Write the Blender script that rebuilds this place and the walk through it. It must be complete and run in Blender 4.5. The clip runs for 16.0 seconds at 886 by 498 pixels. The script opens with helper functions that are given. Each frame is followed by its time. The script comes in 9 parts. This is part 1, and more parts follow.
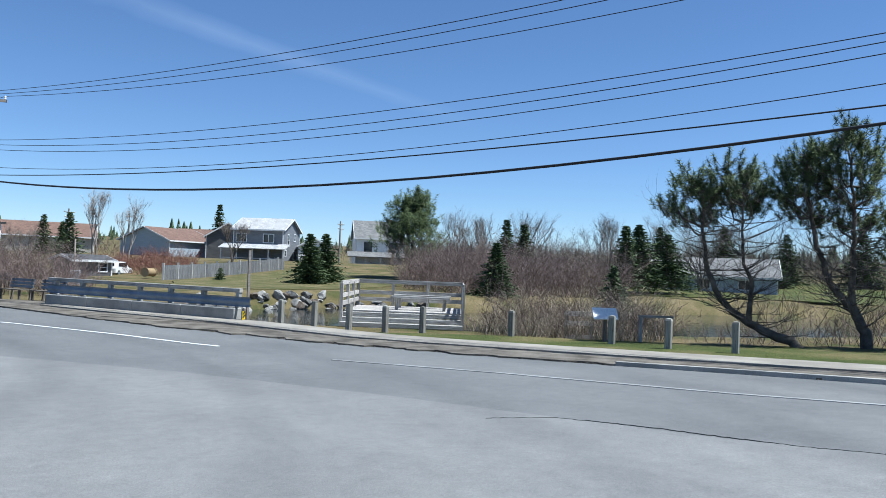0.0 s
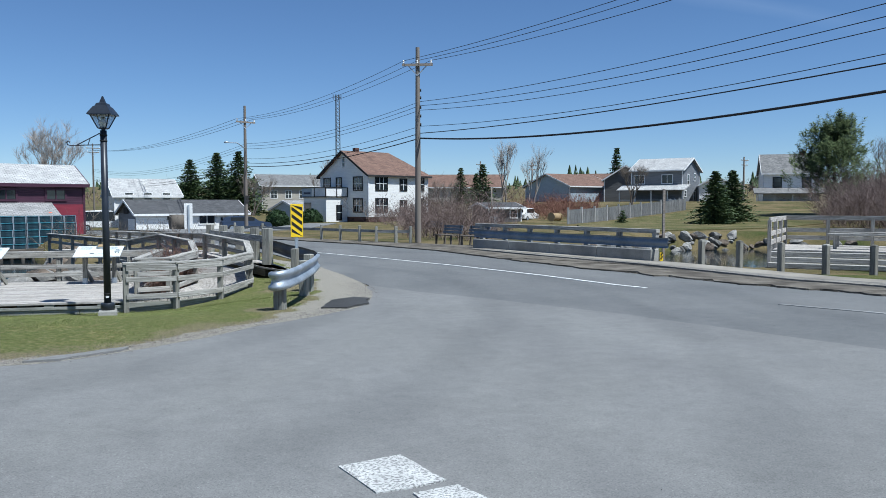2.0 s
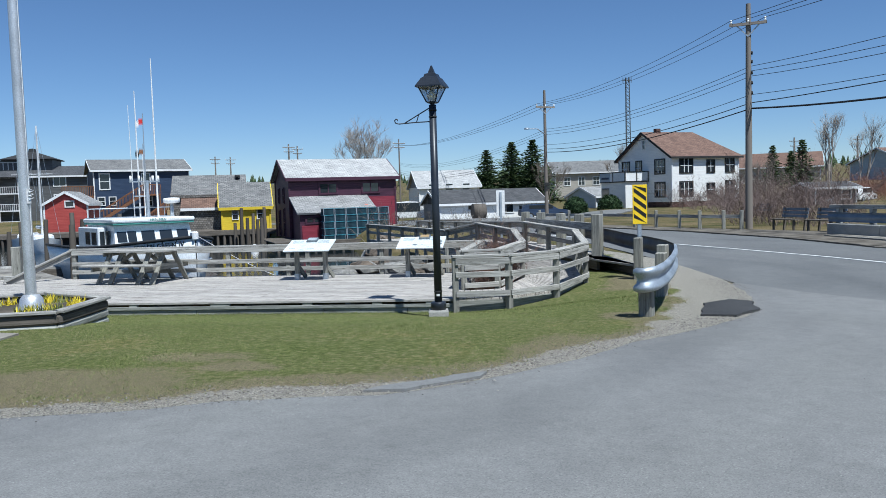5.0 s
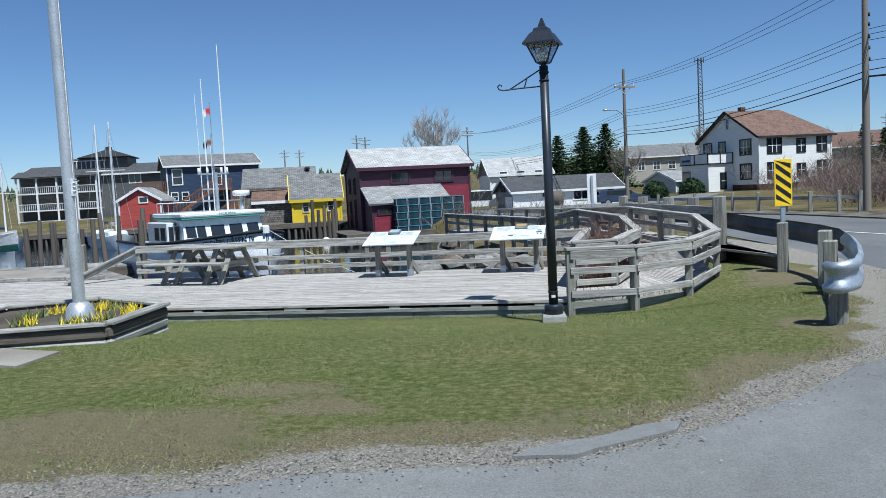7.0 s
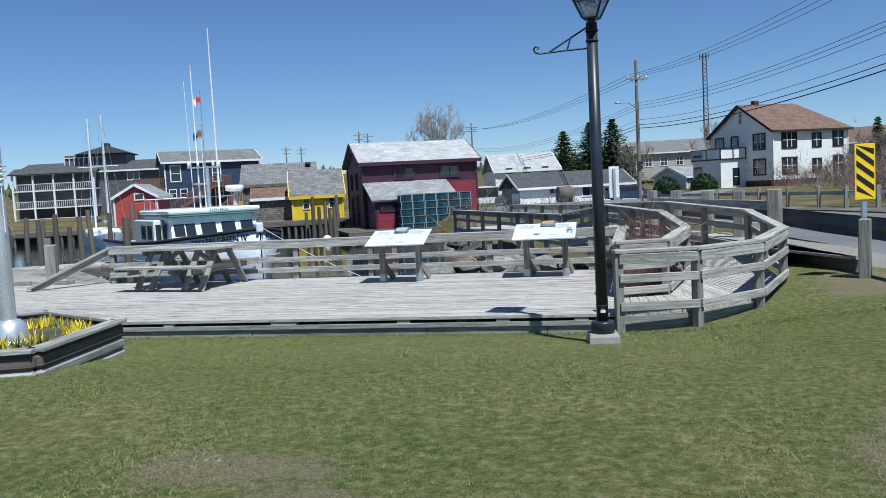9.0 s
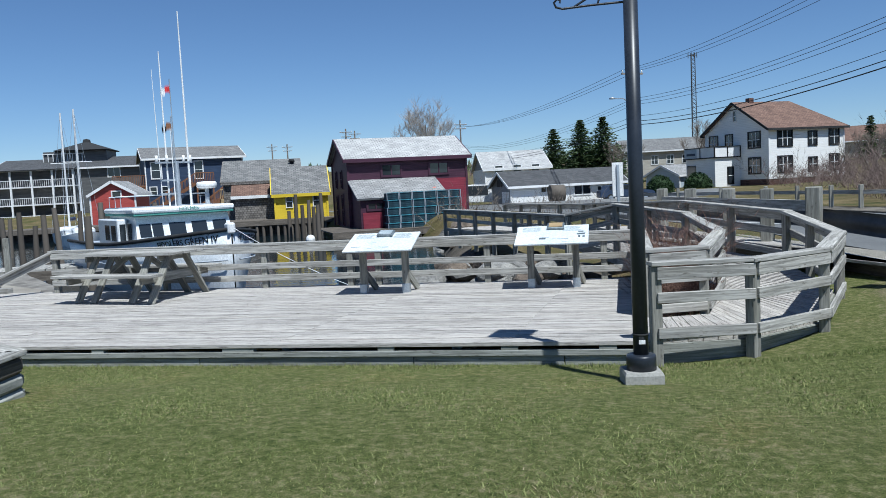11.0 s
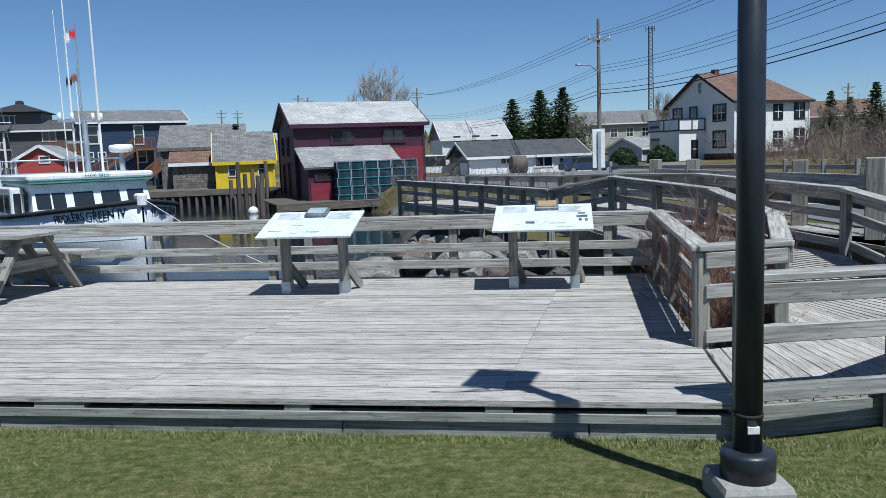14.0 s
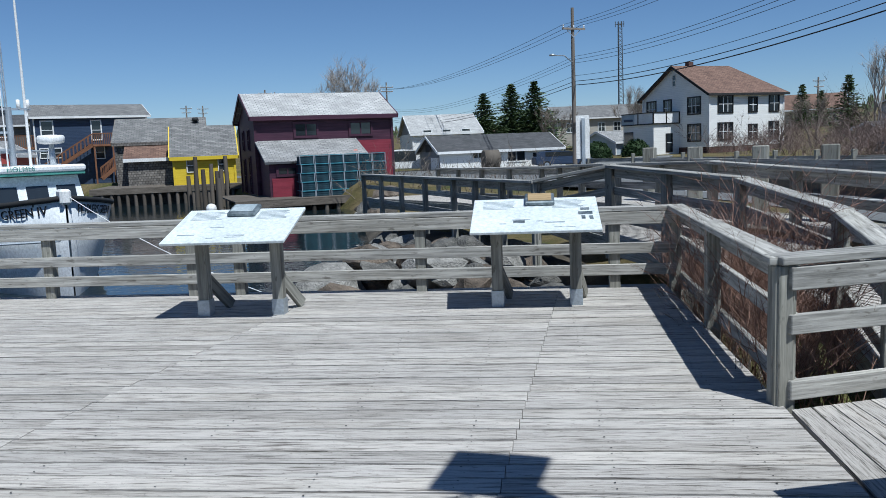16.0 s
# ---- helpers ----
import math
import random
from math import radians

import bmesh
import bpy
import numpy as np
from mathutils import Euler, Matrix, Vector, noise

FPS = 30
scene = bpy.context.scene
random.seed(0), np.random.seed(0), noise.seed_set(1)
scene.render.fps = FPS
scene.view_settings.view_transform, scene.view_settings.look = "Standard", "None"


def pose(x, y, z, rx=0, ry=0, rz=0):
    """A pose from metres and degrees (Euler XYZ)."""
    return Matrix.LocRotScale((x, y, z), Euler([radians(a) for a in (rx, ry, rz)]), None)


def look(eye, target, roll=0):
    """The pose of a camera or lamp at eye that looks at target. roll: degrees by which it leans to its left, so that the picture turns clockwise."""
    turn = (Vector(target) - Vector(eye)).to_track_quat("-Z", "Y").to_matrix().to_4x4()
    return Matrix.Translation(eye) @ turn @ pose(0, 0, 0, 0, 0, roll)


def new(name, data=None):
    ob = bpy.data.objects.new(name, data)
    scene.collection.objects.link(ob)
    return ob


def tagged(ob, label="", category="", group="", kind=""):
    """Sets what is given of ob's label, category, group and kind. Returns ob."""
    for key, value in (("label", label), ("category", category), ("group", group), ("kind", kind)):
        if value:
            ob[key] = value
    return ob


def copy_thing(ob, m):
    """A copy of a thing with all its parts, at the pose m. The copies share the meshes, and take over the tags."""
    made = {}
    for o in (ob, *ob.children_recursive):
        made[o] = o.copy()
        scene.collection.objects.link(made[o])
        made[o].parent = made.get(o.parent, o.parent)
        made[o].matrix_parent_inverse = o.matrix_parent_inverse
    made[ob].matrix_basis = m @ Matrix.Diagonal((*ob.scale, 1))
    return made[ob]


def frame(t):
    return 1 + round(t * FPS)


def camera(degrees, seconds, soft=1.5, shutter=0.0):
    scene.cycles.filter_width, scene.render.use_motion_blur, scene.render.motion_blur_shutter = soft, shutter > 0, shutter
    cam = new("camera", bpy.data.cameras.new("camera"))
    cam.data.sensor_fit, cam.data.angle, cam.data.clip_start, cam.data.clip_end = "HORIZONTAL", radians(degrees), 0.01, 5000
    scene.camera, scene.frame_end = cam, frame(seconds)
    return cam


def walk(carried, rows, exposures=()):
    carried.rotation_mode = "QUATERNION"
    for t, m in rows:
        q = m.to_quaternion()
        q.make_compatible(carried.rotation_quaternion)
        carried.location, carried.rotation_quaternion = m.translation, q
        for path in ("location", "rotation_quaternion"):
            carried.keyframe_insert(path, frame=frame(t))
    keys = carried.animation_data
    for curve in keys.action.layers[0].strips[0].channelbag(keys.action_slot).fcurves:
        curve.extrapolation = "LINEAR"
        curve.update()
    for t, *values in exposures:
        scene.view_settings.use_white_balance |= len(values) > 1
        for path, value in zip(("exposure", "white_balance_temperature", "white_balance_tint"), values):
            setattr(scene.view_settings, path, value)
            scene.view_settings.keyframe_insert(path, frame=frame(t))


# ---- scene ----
cam = camera(58.0, 16.0, 0.75)
PATH = [
    (0, (0.05, -0.079, 1.507), (1.351, 1.439, 1.556), 2.1),
    (0.5, (0.11, 0.072, 1.488), (1.16, 1.774, 1.528), 1.2),
    (1, (0.062, 0.339, 1.467), (0.642, 2.253, 1.484), 0.6),
    (1.5, (-0.079, 0.589, 1.431), (0.38, 2.535, 1.401), 0.3),
    (2, (-0.17, 0.895, 1.403), (0.277, 2.841, 1.292), -0.1),
    (2.5, (-0.278, 1.295, 1.4), (-0.011, 3.273, 1.264), 0.1),
    (3, (-0.399, 1.706, 1.39), (-0.221, 3.691, 1.225), -0.9),
    (3.5, (-0.477, 2.171, 1.353), (-0.324, 4.157, 1.176), -1.0),
    (4, (-0.646, 2.671, 1.348), (-0.615, 4.663, 1.165), -0.5),
    (4.5, (-0.813, 3.138, 1.309), (-0.79, 5.13, 1.128), -0.5),
    (5, (-1.091, 3.696, 1.305), (-1.352, 5.675, 1.174), -1.7),
    (7.5, (-2.092, 6.071, 1.205), (-2.523, 8.018, 1.052), -3.1),
    (8, (-2.214, 6.526, 1.177), (-2.648, 8.472, 1.026), -3.2),
    (8.5, (-2.403, 7.057, 1.16), (-2.838, 9.003, 1.006), -3.1),
    (11, (-3.022, 9.376, 1.12), (-3.426, 11.329, 0.958), -2.9),
    (11.5, (-3.092, 9.828, 1.087), (-3.482, 11.783, 0.927), -2.8),
    (12, (-3.235, 10.272, 1.086), (-3.627, 12.226, 0.921), -2.9),
    (12.5, (-3.347, 10.779, 1.039), (-3.733, 12.734, 0.867), -3.1),
    (13, (-3.466, 11.287, 1.059), (-3.854, 13.241, 0.881), -3.2),
    (13.5, (-3.56, 11.744, 1.068), (-3.954, 13.696, 0.882), -3.4),
    (14, (-3.58, 12.312, 1.029), (-3.876, 14.275, 0.791), -2.1),
    (14.5, (-3.641, 12.794, 0.988), (-3.935, 14.758, 0.749), -2.3),
    (15, (-3.664, 13.294, 0.956), (-3.885, 15.266, 0.706), -2.2),
    (15.5, (-3.704, 13.779, 0.919), (-3.94, 15.749, 0.671), -2.2),
    (16, (-3.79, 14.173, 0.892), (-4.016, 16.144, 0.642), -2.3),
]
walk(cam, [(t, look(eye, target, roll)) for t, eye, target, roll in PATH],
     [(0.0, 0.87, 5550, 7), (0.5, 0.78, 5550, 7), (1.5, 0.55, 5550, 7), (3.5, 0.43, 5550, 7), (8.0, 0.40, 5550, 7), (12.0, 0.34, 5550, 7), (13.5, 0.27, 5550, 7), (16.0, 0.17, 5550, 7)])

# ---- world, sun, exposure ----
world = bpy.data.worlds.new("world")
scene.world = world
world.use_nodes = True
sky = world.node_tree.nodes.new("ShaderNodeTexSky")
sky.sky_type, sky.sun_disc = "NISHITA", False
SUN_FROM = Vector((1.19, -1.37, 3.37)).normalized()
sky.sun_elevation = math.asin(SUN_FROM.z)
sky.sun_rotation = math.atan2(SUN_FROM.x, SUN_FROM.y)
sky.altitude, sky.air_density, sky.dust_density, sky.ozone_density = 0, 0.8, 0.0, 5.0
world.node_tree.links.new(sky.outputs[0], world.node_tree.nodes["Background"].inputs[0])
world.node_tree.nodes["Background"].inputs[1].default_value = 0.067
sun_data = bpy.data.lights.new("sun", "SUN")
sun_data.energy, sun_data.angle, sun_data.color = 4.8, radians(0.55), (1.0, 0.95, 0.85)
sun = new("sun", sun_data)
sun.matrix_world = look(SUN_FROM * 300, (0, 0, 0))

WATER = -1.55
DECK = -0.40
RAIL = 0.32

# ---- materials ----
def shader(name):
    m = bpy.data.materials.new(name)
    m.use_nodes = True
    nt = m.node_tree
    return m, nt, nt.nodes["Principled BSDF"]


def node(nt, kind, **inputs):
    n = nt.nodes.new(kind)
    for k, v in inputs.items():
        key = k.replace("_", " ")
        n.inputs[key].default_value = v
    return n


def ramp(nt, source, stops):
    r = nt.nodes.new("ShaderNodeValToRGB")
    while len(r.color_ramp.elements) < len(stops):
        r.color_ramp.elements.new(0.5)
    for e, (p, c) in zip(r.color_ramp.elements, stops):
        e.position, e.color = p, (*c, 1)
    nt.links.new(source, r.inputs[0])
    return r.outputs[0]


def mixed(nt, fac, a, b, mode="MIX"):
    m = nt.nodes.new("ShaderNodeMix")
    m.data_type, m.blend_type = "RGBA", mode
    for sock, v in ((m.inputs[0], fac), (m.inputs[6], a), (m.inputs[7], b)):
        if isinstance(v, (int, float)):
            sock.default_value = v
        elif isinstance(v, tuple):
            sock.default_value = (*v, 1)
        else:
            nt.links.new(v, sock)
    return m.outputs[2]


def coords(nt, kind="Object", scale=(1, 1, 1), jitter=False):
    tc = nt.nodes.new("ShaderNodeTexCoord")
    mp = nt.nodes.new("ShaderNodeMapping")
    mp.inputs["Scale"].default_value = scale
    nt.links.new(tc.outputs[kind], mp.inputs["Vector"])
    if jitter:
        oi = nt.nodes.new("ShaderNodeObjectInfo")
        k = nt.nodes.new("ShaderNodeVectorMath")
        k.operation = "SCALE"
        k.inputs[0].default_value = (37, 53, 71)
        nt.links.new(oi.outputs["Random"], k.inputs["Scale"])
        nt.links.new(k.outputs[0], mp.inputs["Location"])
    return mp.outputs[0]


def noisy(nt, vec, scale, detail=4, rough=0.55):
    n = node(nt, "ShaderNodeTexNoise", Scale=scale, Detail=detail, Roughness=rough)
    nt.links.new(vec, n.inputs["Vector"])
    return n.outputs["Fac"]


def bumped(nt, bsdf, height, strength, distance=0.01):
    b = node(nt, "ShaderNodeBump", Strength=strength, Distance=distance)
    nt.links.new(height, b.inputs["Height"])
    nt.links.new(b.outputs[0], bsdf.inputs["Normal"])


def surface(name, dark, light, big=0.6, fine=30.0, rough=0.8, bump=0.3, dist=0.006, metal=0.0, spread=(0.35, 0.65), spec=0.4):
    """A plain surface with large stains and fine grain."""
    m, nt, b = shader(name)
    v = coords(nt, "Object")
    a = ramp(nt, noisy(nt, v, big, 5), [(spread[0], dark), (spread[1], light)])
    f = noisy(nt, v, fine, 3, 0.7)
    g = ramp(nt, f, [(0.3, (0.72, 0.72, 0.72)), (0.7, (1.2, 1.2, 1.2))])
    nt.links.new(mixed(nt, 0.8, a, g, "MULTIPLY"), b.inputs["Base Color"])
    b.inputs["Roughness"].default_value, b.inputs["Metallic"].default_value = rough, metal
    b.inputs["Specular IOR Level"].default_value = spec
    bumped(nt, b, f, bump, dist)
    return m


def timber(name, dark, light, rough=0.85, spread=(0.3, 0.7)):
    """Weathered board: the grain runs along the piece (UV u, in metres)."""
    m, nt, b = shader(name)
    v = coords(nt, "UV", (2.2, 42, 1), True)
    w = coords(nt, "UV", (0.7, 3.0, 1), True)
    grain = noisy(nt, v, 1.0, 6, 0.65)
    a = ramp(nt, grain, [(spread[0], dark), (spread[1], light)])
    st = ramp(nt, noisy(nt, w, 1.6, 4), [(0.3, (0.62, 0.61, 0.58)), (0.55, (1, 1, 1)), (0.75, (1.15, 1.14, 1.1))])
    c = mixed(nt, 0.85, a, st, "MULTIPLY")
    kn = ramp(nt, noisy(nt, coords(nt, "UV", (9, 26, 1), True), 1.0, 3, 0.6), [(0.30, (0.42, 0.40, 0.38)), (0.40, (1, 1, 1)), (1.0, (1, 1, 1))])
    c = mixed(nt, 0.8, c, kn, "MULTIPLY")
    oi = nt.nodes.new("ShaderNodeObjectInfo")
    t = ramp(nt, oi.outputs["Random"], [(0.0, (0.80, 0.80, 0.80)), (0.5, (1, 1, 1)), (1.0, (1.13, 1.12, 1.10))])
    nt.links.new(mixed(nt, 0.9, c, t, "MULTIPLY"), b.inputs["Base Color"])
    b.inputs["Roughness"].default_value = rough
    b.inputs["Specular IOR Level"].default_value = 0.25
    bumped(nt, b, grain, 0.55, 0.006)
    return m


def deck_wood(name, dark, light):
    """Silvered softwood: short grain, dark splits and specks along the piece (UV u, in metres)."""
    m, nt, b = shader(name)
    grain = noisy(nt, coords(nt, "UV", (5.0, 85, 1), True), 1.0, 6, 0.7)
    c = ramp(nt, grain, [(0.28, dark), (0.52, light), (0.75, tuple(min(0.8, k * 1.12) for k in light))])
    split = ramp(nt, noisy(nt, coords(nt, "UV", (3.2, 62, 1), True), 1.0, 3, 0.6), [(0.33, (0.22, 0.205, 0.19)), (0.42, (1, 1, 1))])
    speck = ramp(nt, noisy(nt, coords(nt, "UV", (26, 70, 1), True), 1.0, 4, 0.7), [(0.30, (0.4, 0.38, 0.36)), (0.40, (1, 1, 1))])
    stain = ramp(nt, noisy(nt, coords(nt, "UV", (0.9, 2.0, 1), True), 1.4, 4), [(0.3, (0.78, 0.77, 0.75)), (0.55, (1, 1, 1)), (0.75, (1.08, 1.07, 1.05))])
    for k in (split, speck, stain):
        c = mixed(nt, 0.9, c, k, "MULTIPLY")
    oi = nt.nodes.new("ShaderNodeObjectInfo")
    t = ramp(nt, oi.outputs["Random"], [(0.0, (0.82, 0.82, 0.82)), (0.5, (1, 1, 1)), (1.0, (1.1, 1.09, 1.07))])
    nt.links.new(mixed(nt, 0.9, c, t, "MULTIPLY"), b.inputs["Base Color"])
    b.inputs["Roughness"].default_value = 0.9
    b.inputs["Specular IOR Level"].default_value = 0.2
    bumped(nt, b, grain, 0.6, 0.006)
    return m


def siding(name, dark, light, pitch=0.12, rough=0.6):
    """Lapped boards: shadow lines at the real board height."""
    m, nt, b = shader(name)
    tc = nt.nodes.new("ShaderNodeTexCoord")
    sep = nt.nodes.new("ShaderNodeSeparateXYZ")
    nt.links.new(tc.outputs["Object"], sep.inputs[0])
    d = nt.nodes.new("ShaderNodeMath")
    d.operation = "MULTIPLY"
    d.inputs[1].default_value = 1 / pitch
    nt.links.new(sep.outputs["Z"], d.inputs[0])
    f = nt.nodes.new("ShaderNodeMath")
    f.operation = "FRACT"
    nt.links.new(d.outputs[0], f.inputs[0])
    v = coords(nt, "Object", (0.6, 0.6, 4))
    a = ramp(nt, noisy(nt, v, 1.5, 5), [(0.3, dark), (0.7, light)])
    line = ramp(nt, f.outputs[0], [(0.0, (0.62, 0.62, 0.62)), (0.14, (1, 1, 1)), (1.0, (1, 1, 1))])
    nt.links.new(mixed(nt, 0.75, a, line, "MULTIPLY"), b.inputs["Base Color"])
    b.inputs["Roughness"].default_value = rough
    bumped(nt, b, f.outputs[0], 0.6, 0.02)
    return m


def shingles(name, dark, light, w=0.3, h=0.14, rough=0.9):
    """Shingle courses on UV in metres."""
    m, nt, b = shader(name)
    v = coords(nt, "UV")
    br = node(nt, "ShaderNodeTexBrick", Color1=(*dark, 1), Color2=(*light, 1), Mortar=(dark[0] * 0.45, dark[1] * 0.45, dark[2] * 0.45, 1), Scale=1.0, Mortar_Size=0.012, Brick_Width=w, Row_Height=h)
    nt.links.new(v, br.inputs["Vector"])
    st = ramp(nt, noisy(nt, v, 0.9, 5), [(0.3, (0.7, 0.7, 0.7)), (0.7, (1.2, 1.2, 1.2))])
    nt.links.new(mixed(nt, 0.8, br.outputs["Color"], st, "MULTIPLY"), b.inputs["Base Color"])
    b.inputs["Roughness"].default_value = rough
    bumped(nt, b, br.outputs["Fac"], 0.4, 0.01)
    return m


def metal(name, dark, light, rough=0.45, metallic=1.0, big=2.0):
    m = surface(name, dark, light, big, 60, rough, 0.08, 0.002, metallic)
    return m


def leafy(name, dark, light, rough=0.7):
    """Foliage: each clump its own shade."""
    m, nt, b = shader(name)
    g = nt.nodes.new("ShaderNodeNewGeometry")
    nt.links.new(ramp(nt, g.outputs["Random Per Island"], [(0.0, dark), (1.0, light)]), b.inputs["Base Color"])
    b.inputs["Roughness"].default_value = rough
    b.inputs["Specular IOR Level"].default_value = 0.2
    return m


def asphalt(name, dark, light):
    m, nt, b = shader(name)
    v = coords(nt, "Object")
    a = ramp(nt, noisy(nt, v, 0.35, 6, 0.6), [(0.32, dark), (0.68, light)])
    stone = nt.nodes.new("ShaderNodeTexVoronoi")
    stone.inputs["Scale"].default_value = 130
    nt.links.new(v, stone.inputs["Vector"])
    sp = ramp(nt, stone.outputs["Color"], [(0.08, (0.66, 0.66, 0.66)), (0.45, (0.98, 0.98, 0.98)), (0.85, (1.16, 1.16, 1.15)), (1.0, (1.7, 1.7, 1.66))])
    c = mixed(nt, 0.8, a, sp, "MULTIPLY")
    tr = ramp(nt, noisy(nt, coords(nt, "Object", (0.5, 0.12, 1)), 1.3, 4), [(0.42, (1, 1, 1)), (0.62, (0.86, 0.86, 0.87))])
    c = mixed(nt, 0.8, c, tr, "MULTIPLY")
    # faint wheel marks, curving with the turn of the street
    wv = nt.nodes.new("ShaderNodeTexWave")
    wv.wave_type, wv.rings_direction = "RINGS", "Z"
    for key, value in (("Scale", 0.11), ("Distortion", 5.0), ("Detail", 3.0), ("Detail Scale", 0.6)):
        wv.inputs[key].default_value = value
    mv = coords(nt, "Object")
    mv.node.inputs["Location"].default_value = (13, -17, 0)
    nt.links.new(mv, wv.inputs["Vector"])
    c = mixed(nt, 0.7, c, ramp(nt, wv.outputs["Fac"], [(0.0, (0.84, 0.845, 0.85)), (0.22, (1, 1, 1)), (0.8, (1, 1, 1)), (1.0, (1.07, 1.07, 1.06))]), "MULTIPLY")
    mo = ramp(nt, noisy(nt, v, 5.0, 5, 0.7), [(0.3, (0.86, 0.86, 0.86)), (0.5, (1, 1, 1)), (0.72, (1.12, 1.12, 1.11))])
    nt.links.new(mixed(nt, 0.8, c, mo, "MULTIPLY"), b.inputs["Base Color"])
    b.inputs["Roughness"].default_value = 0.85
    b.inputs["Specular IOR Level"].default_value = 0.3
    bumped(nt, b, stone.outputs["Distance"], 0.3, 0.006)
    return m


def turf(name, green, olive, straw):
    m, nt, b = shader(name)
    v = coords(nt, "Object")
    a = ramp(nt, noisy(nt, v, 0.45, 5), [(0.30, green), (0.48, olive), (0.66, straw)])
    f = noisy(nt, v, 45, 3, 0.7)
    g = ramp(nt, f, [(0.3, (0.4, 0.45, 0.36)), (0.7, (1.45, 1.4, 1.3))])
    h = ramp(nt, noisy(nt, v, 9.0, 4, 0.7), [(0.32, (0.72, 0.75, 0.68)), (0.68, (1.22, 1.2, 1.15))])
    nt.links.new(mixed(nt, 0.8, mixed(nt, 0.9, a, h, "MULTIPLY"), g, "MULTIPLY"), b.inputs["Base Color"])
    b.inputs["Roughness"].default_value = 0.9
    b.inputs["Specular IOR Level"].default_value = 0.15
    bumped(nt, b, f, 0.8, 0.03)
    return m


def worn_lawn(name):
    """Turf that thins to straw and earth where it is bare and to grit at the rim."""
    m, nt, b = shader(name)
    v = coords(nt, "Object")
    fine = noisy(nt, v, 110, 4, 0.75)
    mid = noisy(nt, v, 15, 5, 0.75)

    def mask(key, lo, hi):
        at = nt.nodes.new("ShaderNodeAttribute")
        at.attribute_name = key
        k = nt.nodes.new("ShaderNodeMath")
        k.operation = "MULTIPLY_ADD"
        k.inputs[1].default_value = 0.9
        nt.links.new(mid, k.inputs[0])
        nt.links.new(at.outputs["Fac"], k.inputs[2])
        return ramp(nt, k.outputs[0], [(lo, (0, 0, 0)), (hi, (1, 1, 1))])
    grass = ramp(nt, mid, [(0.32, (0.056, 0.078, 0.022)), (0.5, (0.128, 0.140, 0.050)), (0.66, (0.245, 0.222, 0.125))])
    large = ramp(nt, noisy(nt, v, 0.7, 5, 0.6), [(0.3, (0.84, 0.92, 0.75)), (0.55, (1.0, 1.0, 1.0)), (0.72, (1.28, 1.12, 1.12))])
    grass = mixed(nt, 1.0, grass, large, "MULTIPLY")
    earth = ramp(nt, fine, [(0.32, (0.085, 0.068, 0.045)), (0.5, (0.185, 0.152, 0.10)), (0.68, (0.32, 0.275, 0.195))])
    vor = nt.nodes.new("ShaderNodeTexVoronoi")
    vor.inputs["Scale"].default_value = 90
    nt.links.new(v, vor.inputs["Vector"])
    grit = ramp(nt, vor.outputs["Color"], [(0.1, (0.20, 0.185, 0.16)), (0.5, (0.275, 0.255, 0.225)), (0.9, (0.40, 0.38, 0.34))])
    c = mixed(nt, mixed(nt, 1.0, mask("bare", 0.70, 1.55), (0.78, 0.78, 0.78), "MULTIPLY"), grass, earth)
    c = mixed(nt, mask("grit", 0.80, 1.42), c, grit)
    shade = ramp(nt, fine, [(0.33, (0.38, 0.40, 0.34)), (0.5, (0.95, 0.95, 0.92)), (0.7, (1.55, 1.5, 1.4))])
    nt.links.new(mixed(nt, 0.85, c, shade, "MULTIPLY"), b.inputs["Base Color"])
    b.inputs["Roughness"].default_value = 0.95
    b.inputs["Specular IOR Level"].default_value = 0.1
    bumped(nt, b, fine, 0.9, 0.02)
    return m


def glassy(name, tint, rough=0.08):
    m, nt, b = shader(name)
    b.inputs["Base Color"].default_value = (*tint, 1)
    b.inputs["Roughness"].default_value = rough
    b.inputs["Specular IOR Level"].default_value = 0.8
    return m


def worn_paint(name):
    """Thin road paint worn through to the stones."""
    m, nt, b = shader(name)
    v = coords(nt, "Object")
    w = ramp(nt, noisy(nt, v, 60, 3, 0.7), [(0.42, (0.17, 0.17, 0.165)), (0.52, (0.52, 0.52, 0.50))])
    g = ramp(nt, noisy(nt, v, 5, 3), [(0.3, (0.75, 0.75, 0.75)), (0.7, (1.1, 1.1, 1.1))])
    nt.links.new(mixed(nt, 0.8, w, g, "MULTIPLY"), b.inputs["Base Color"])
    b.inputs["Roughness"].default_value = 0.85
    return m


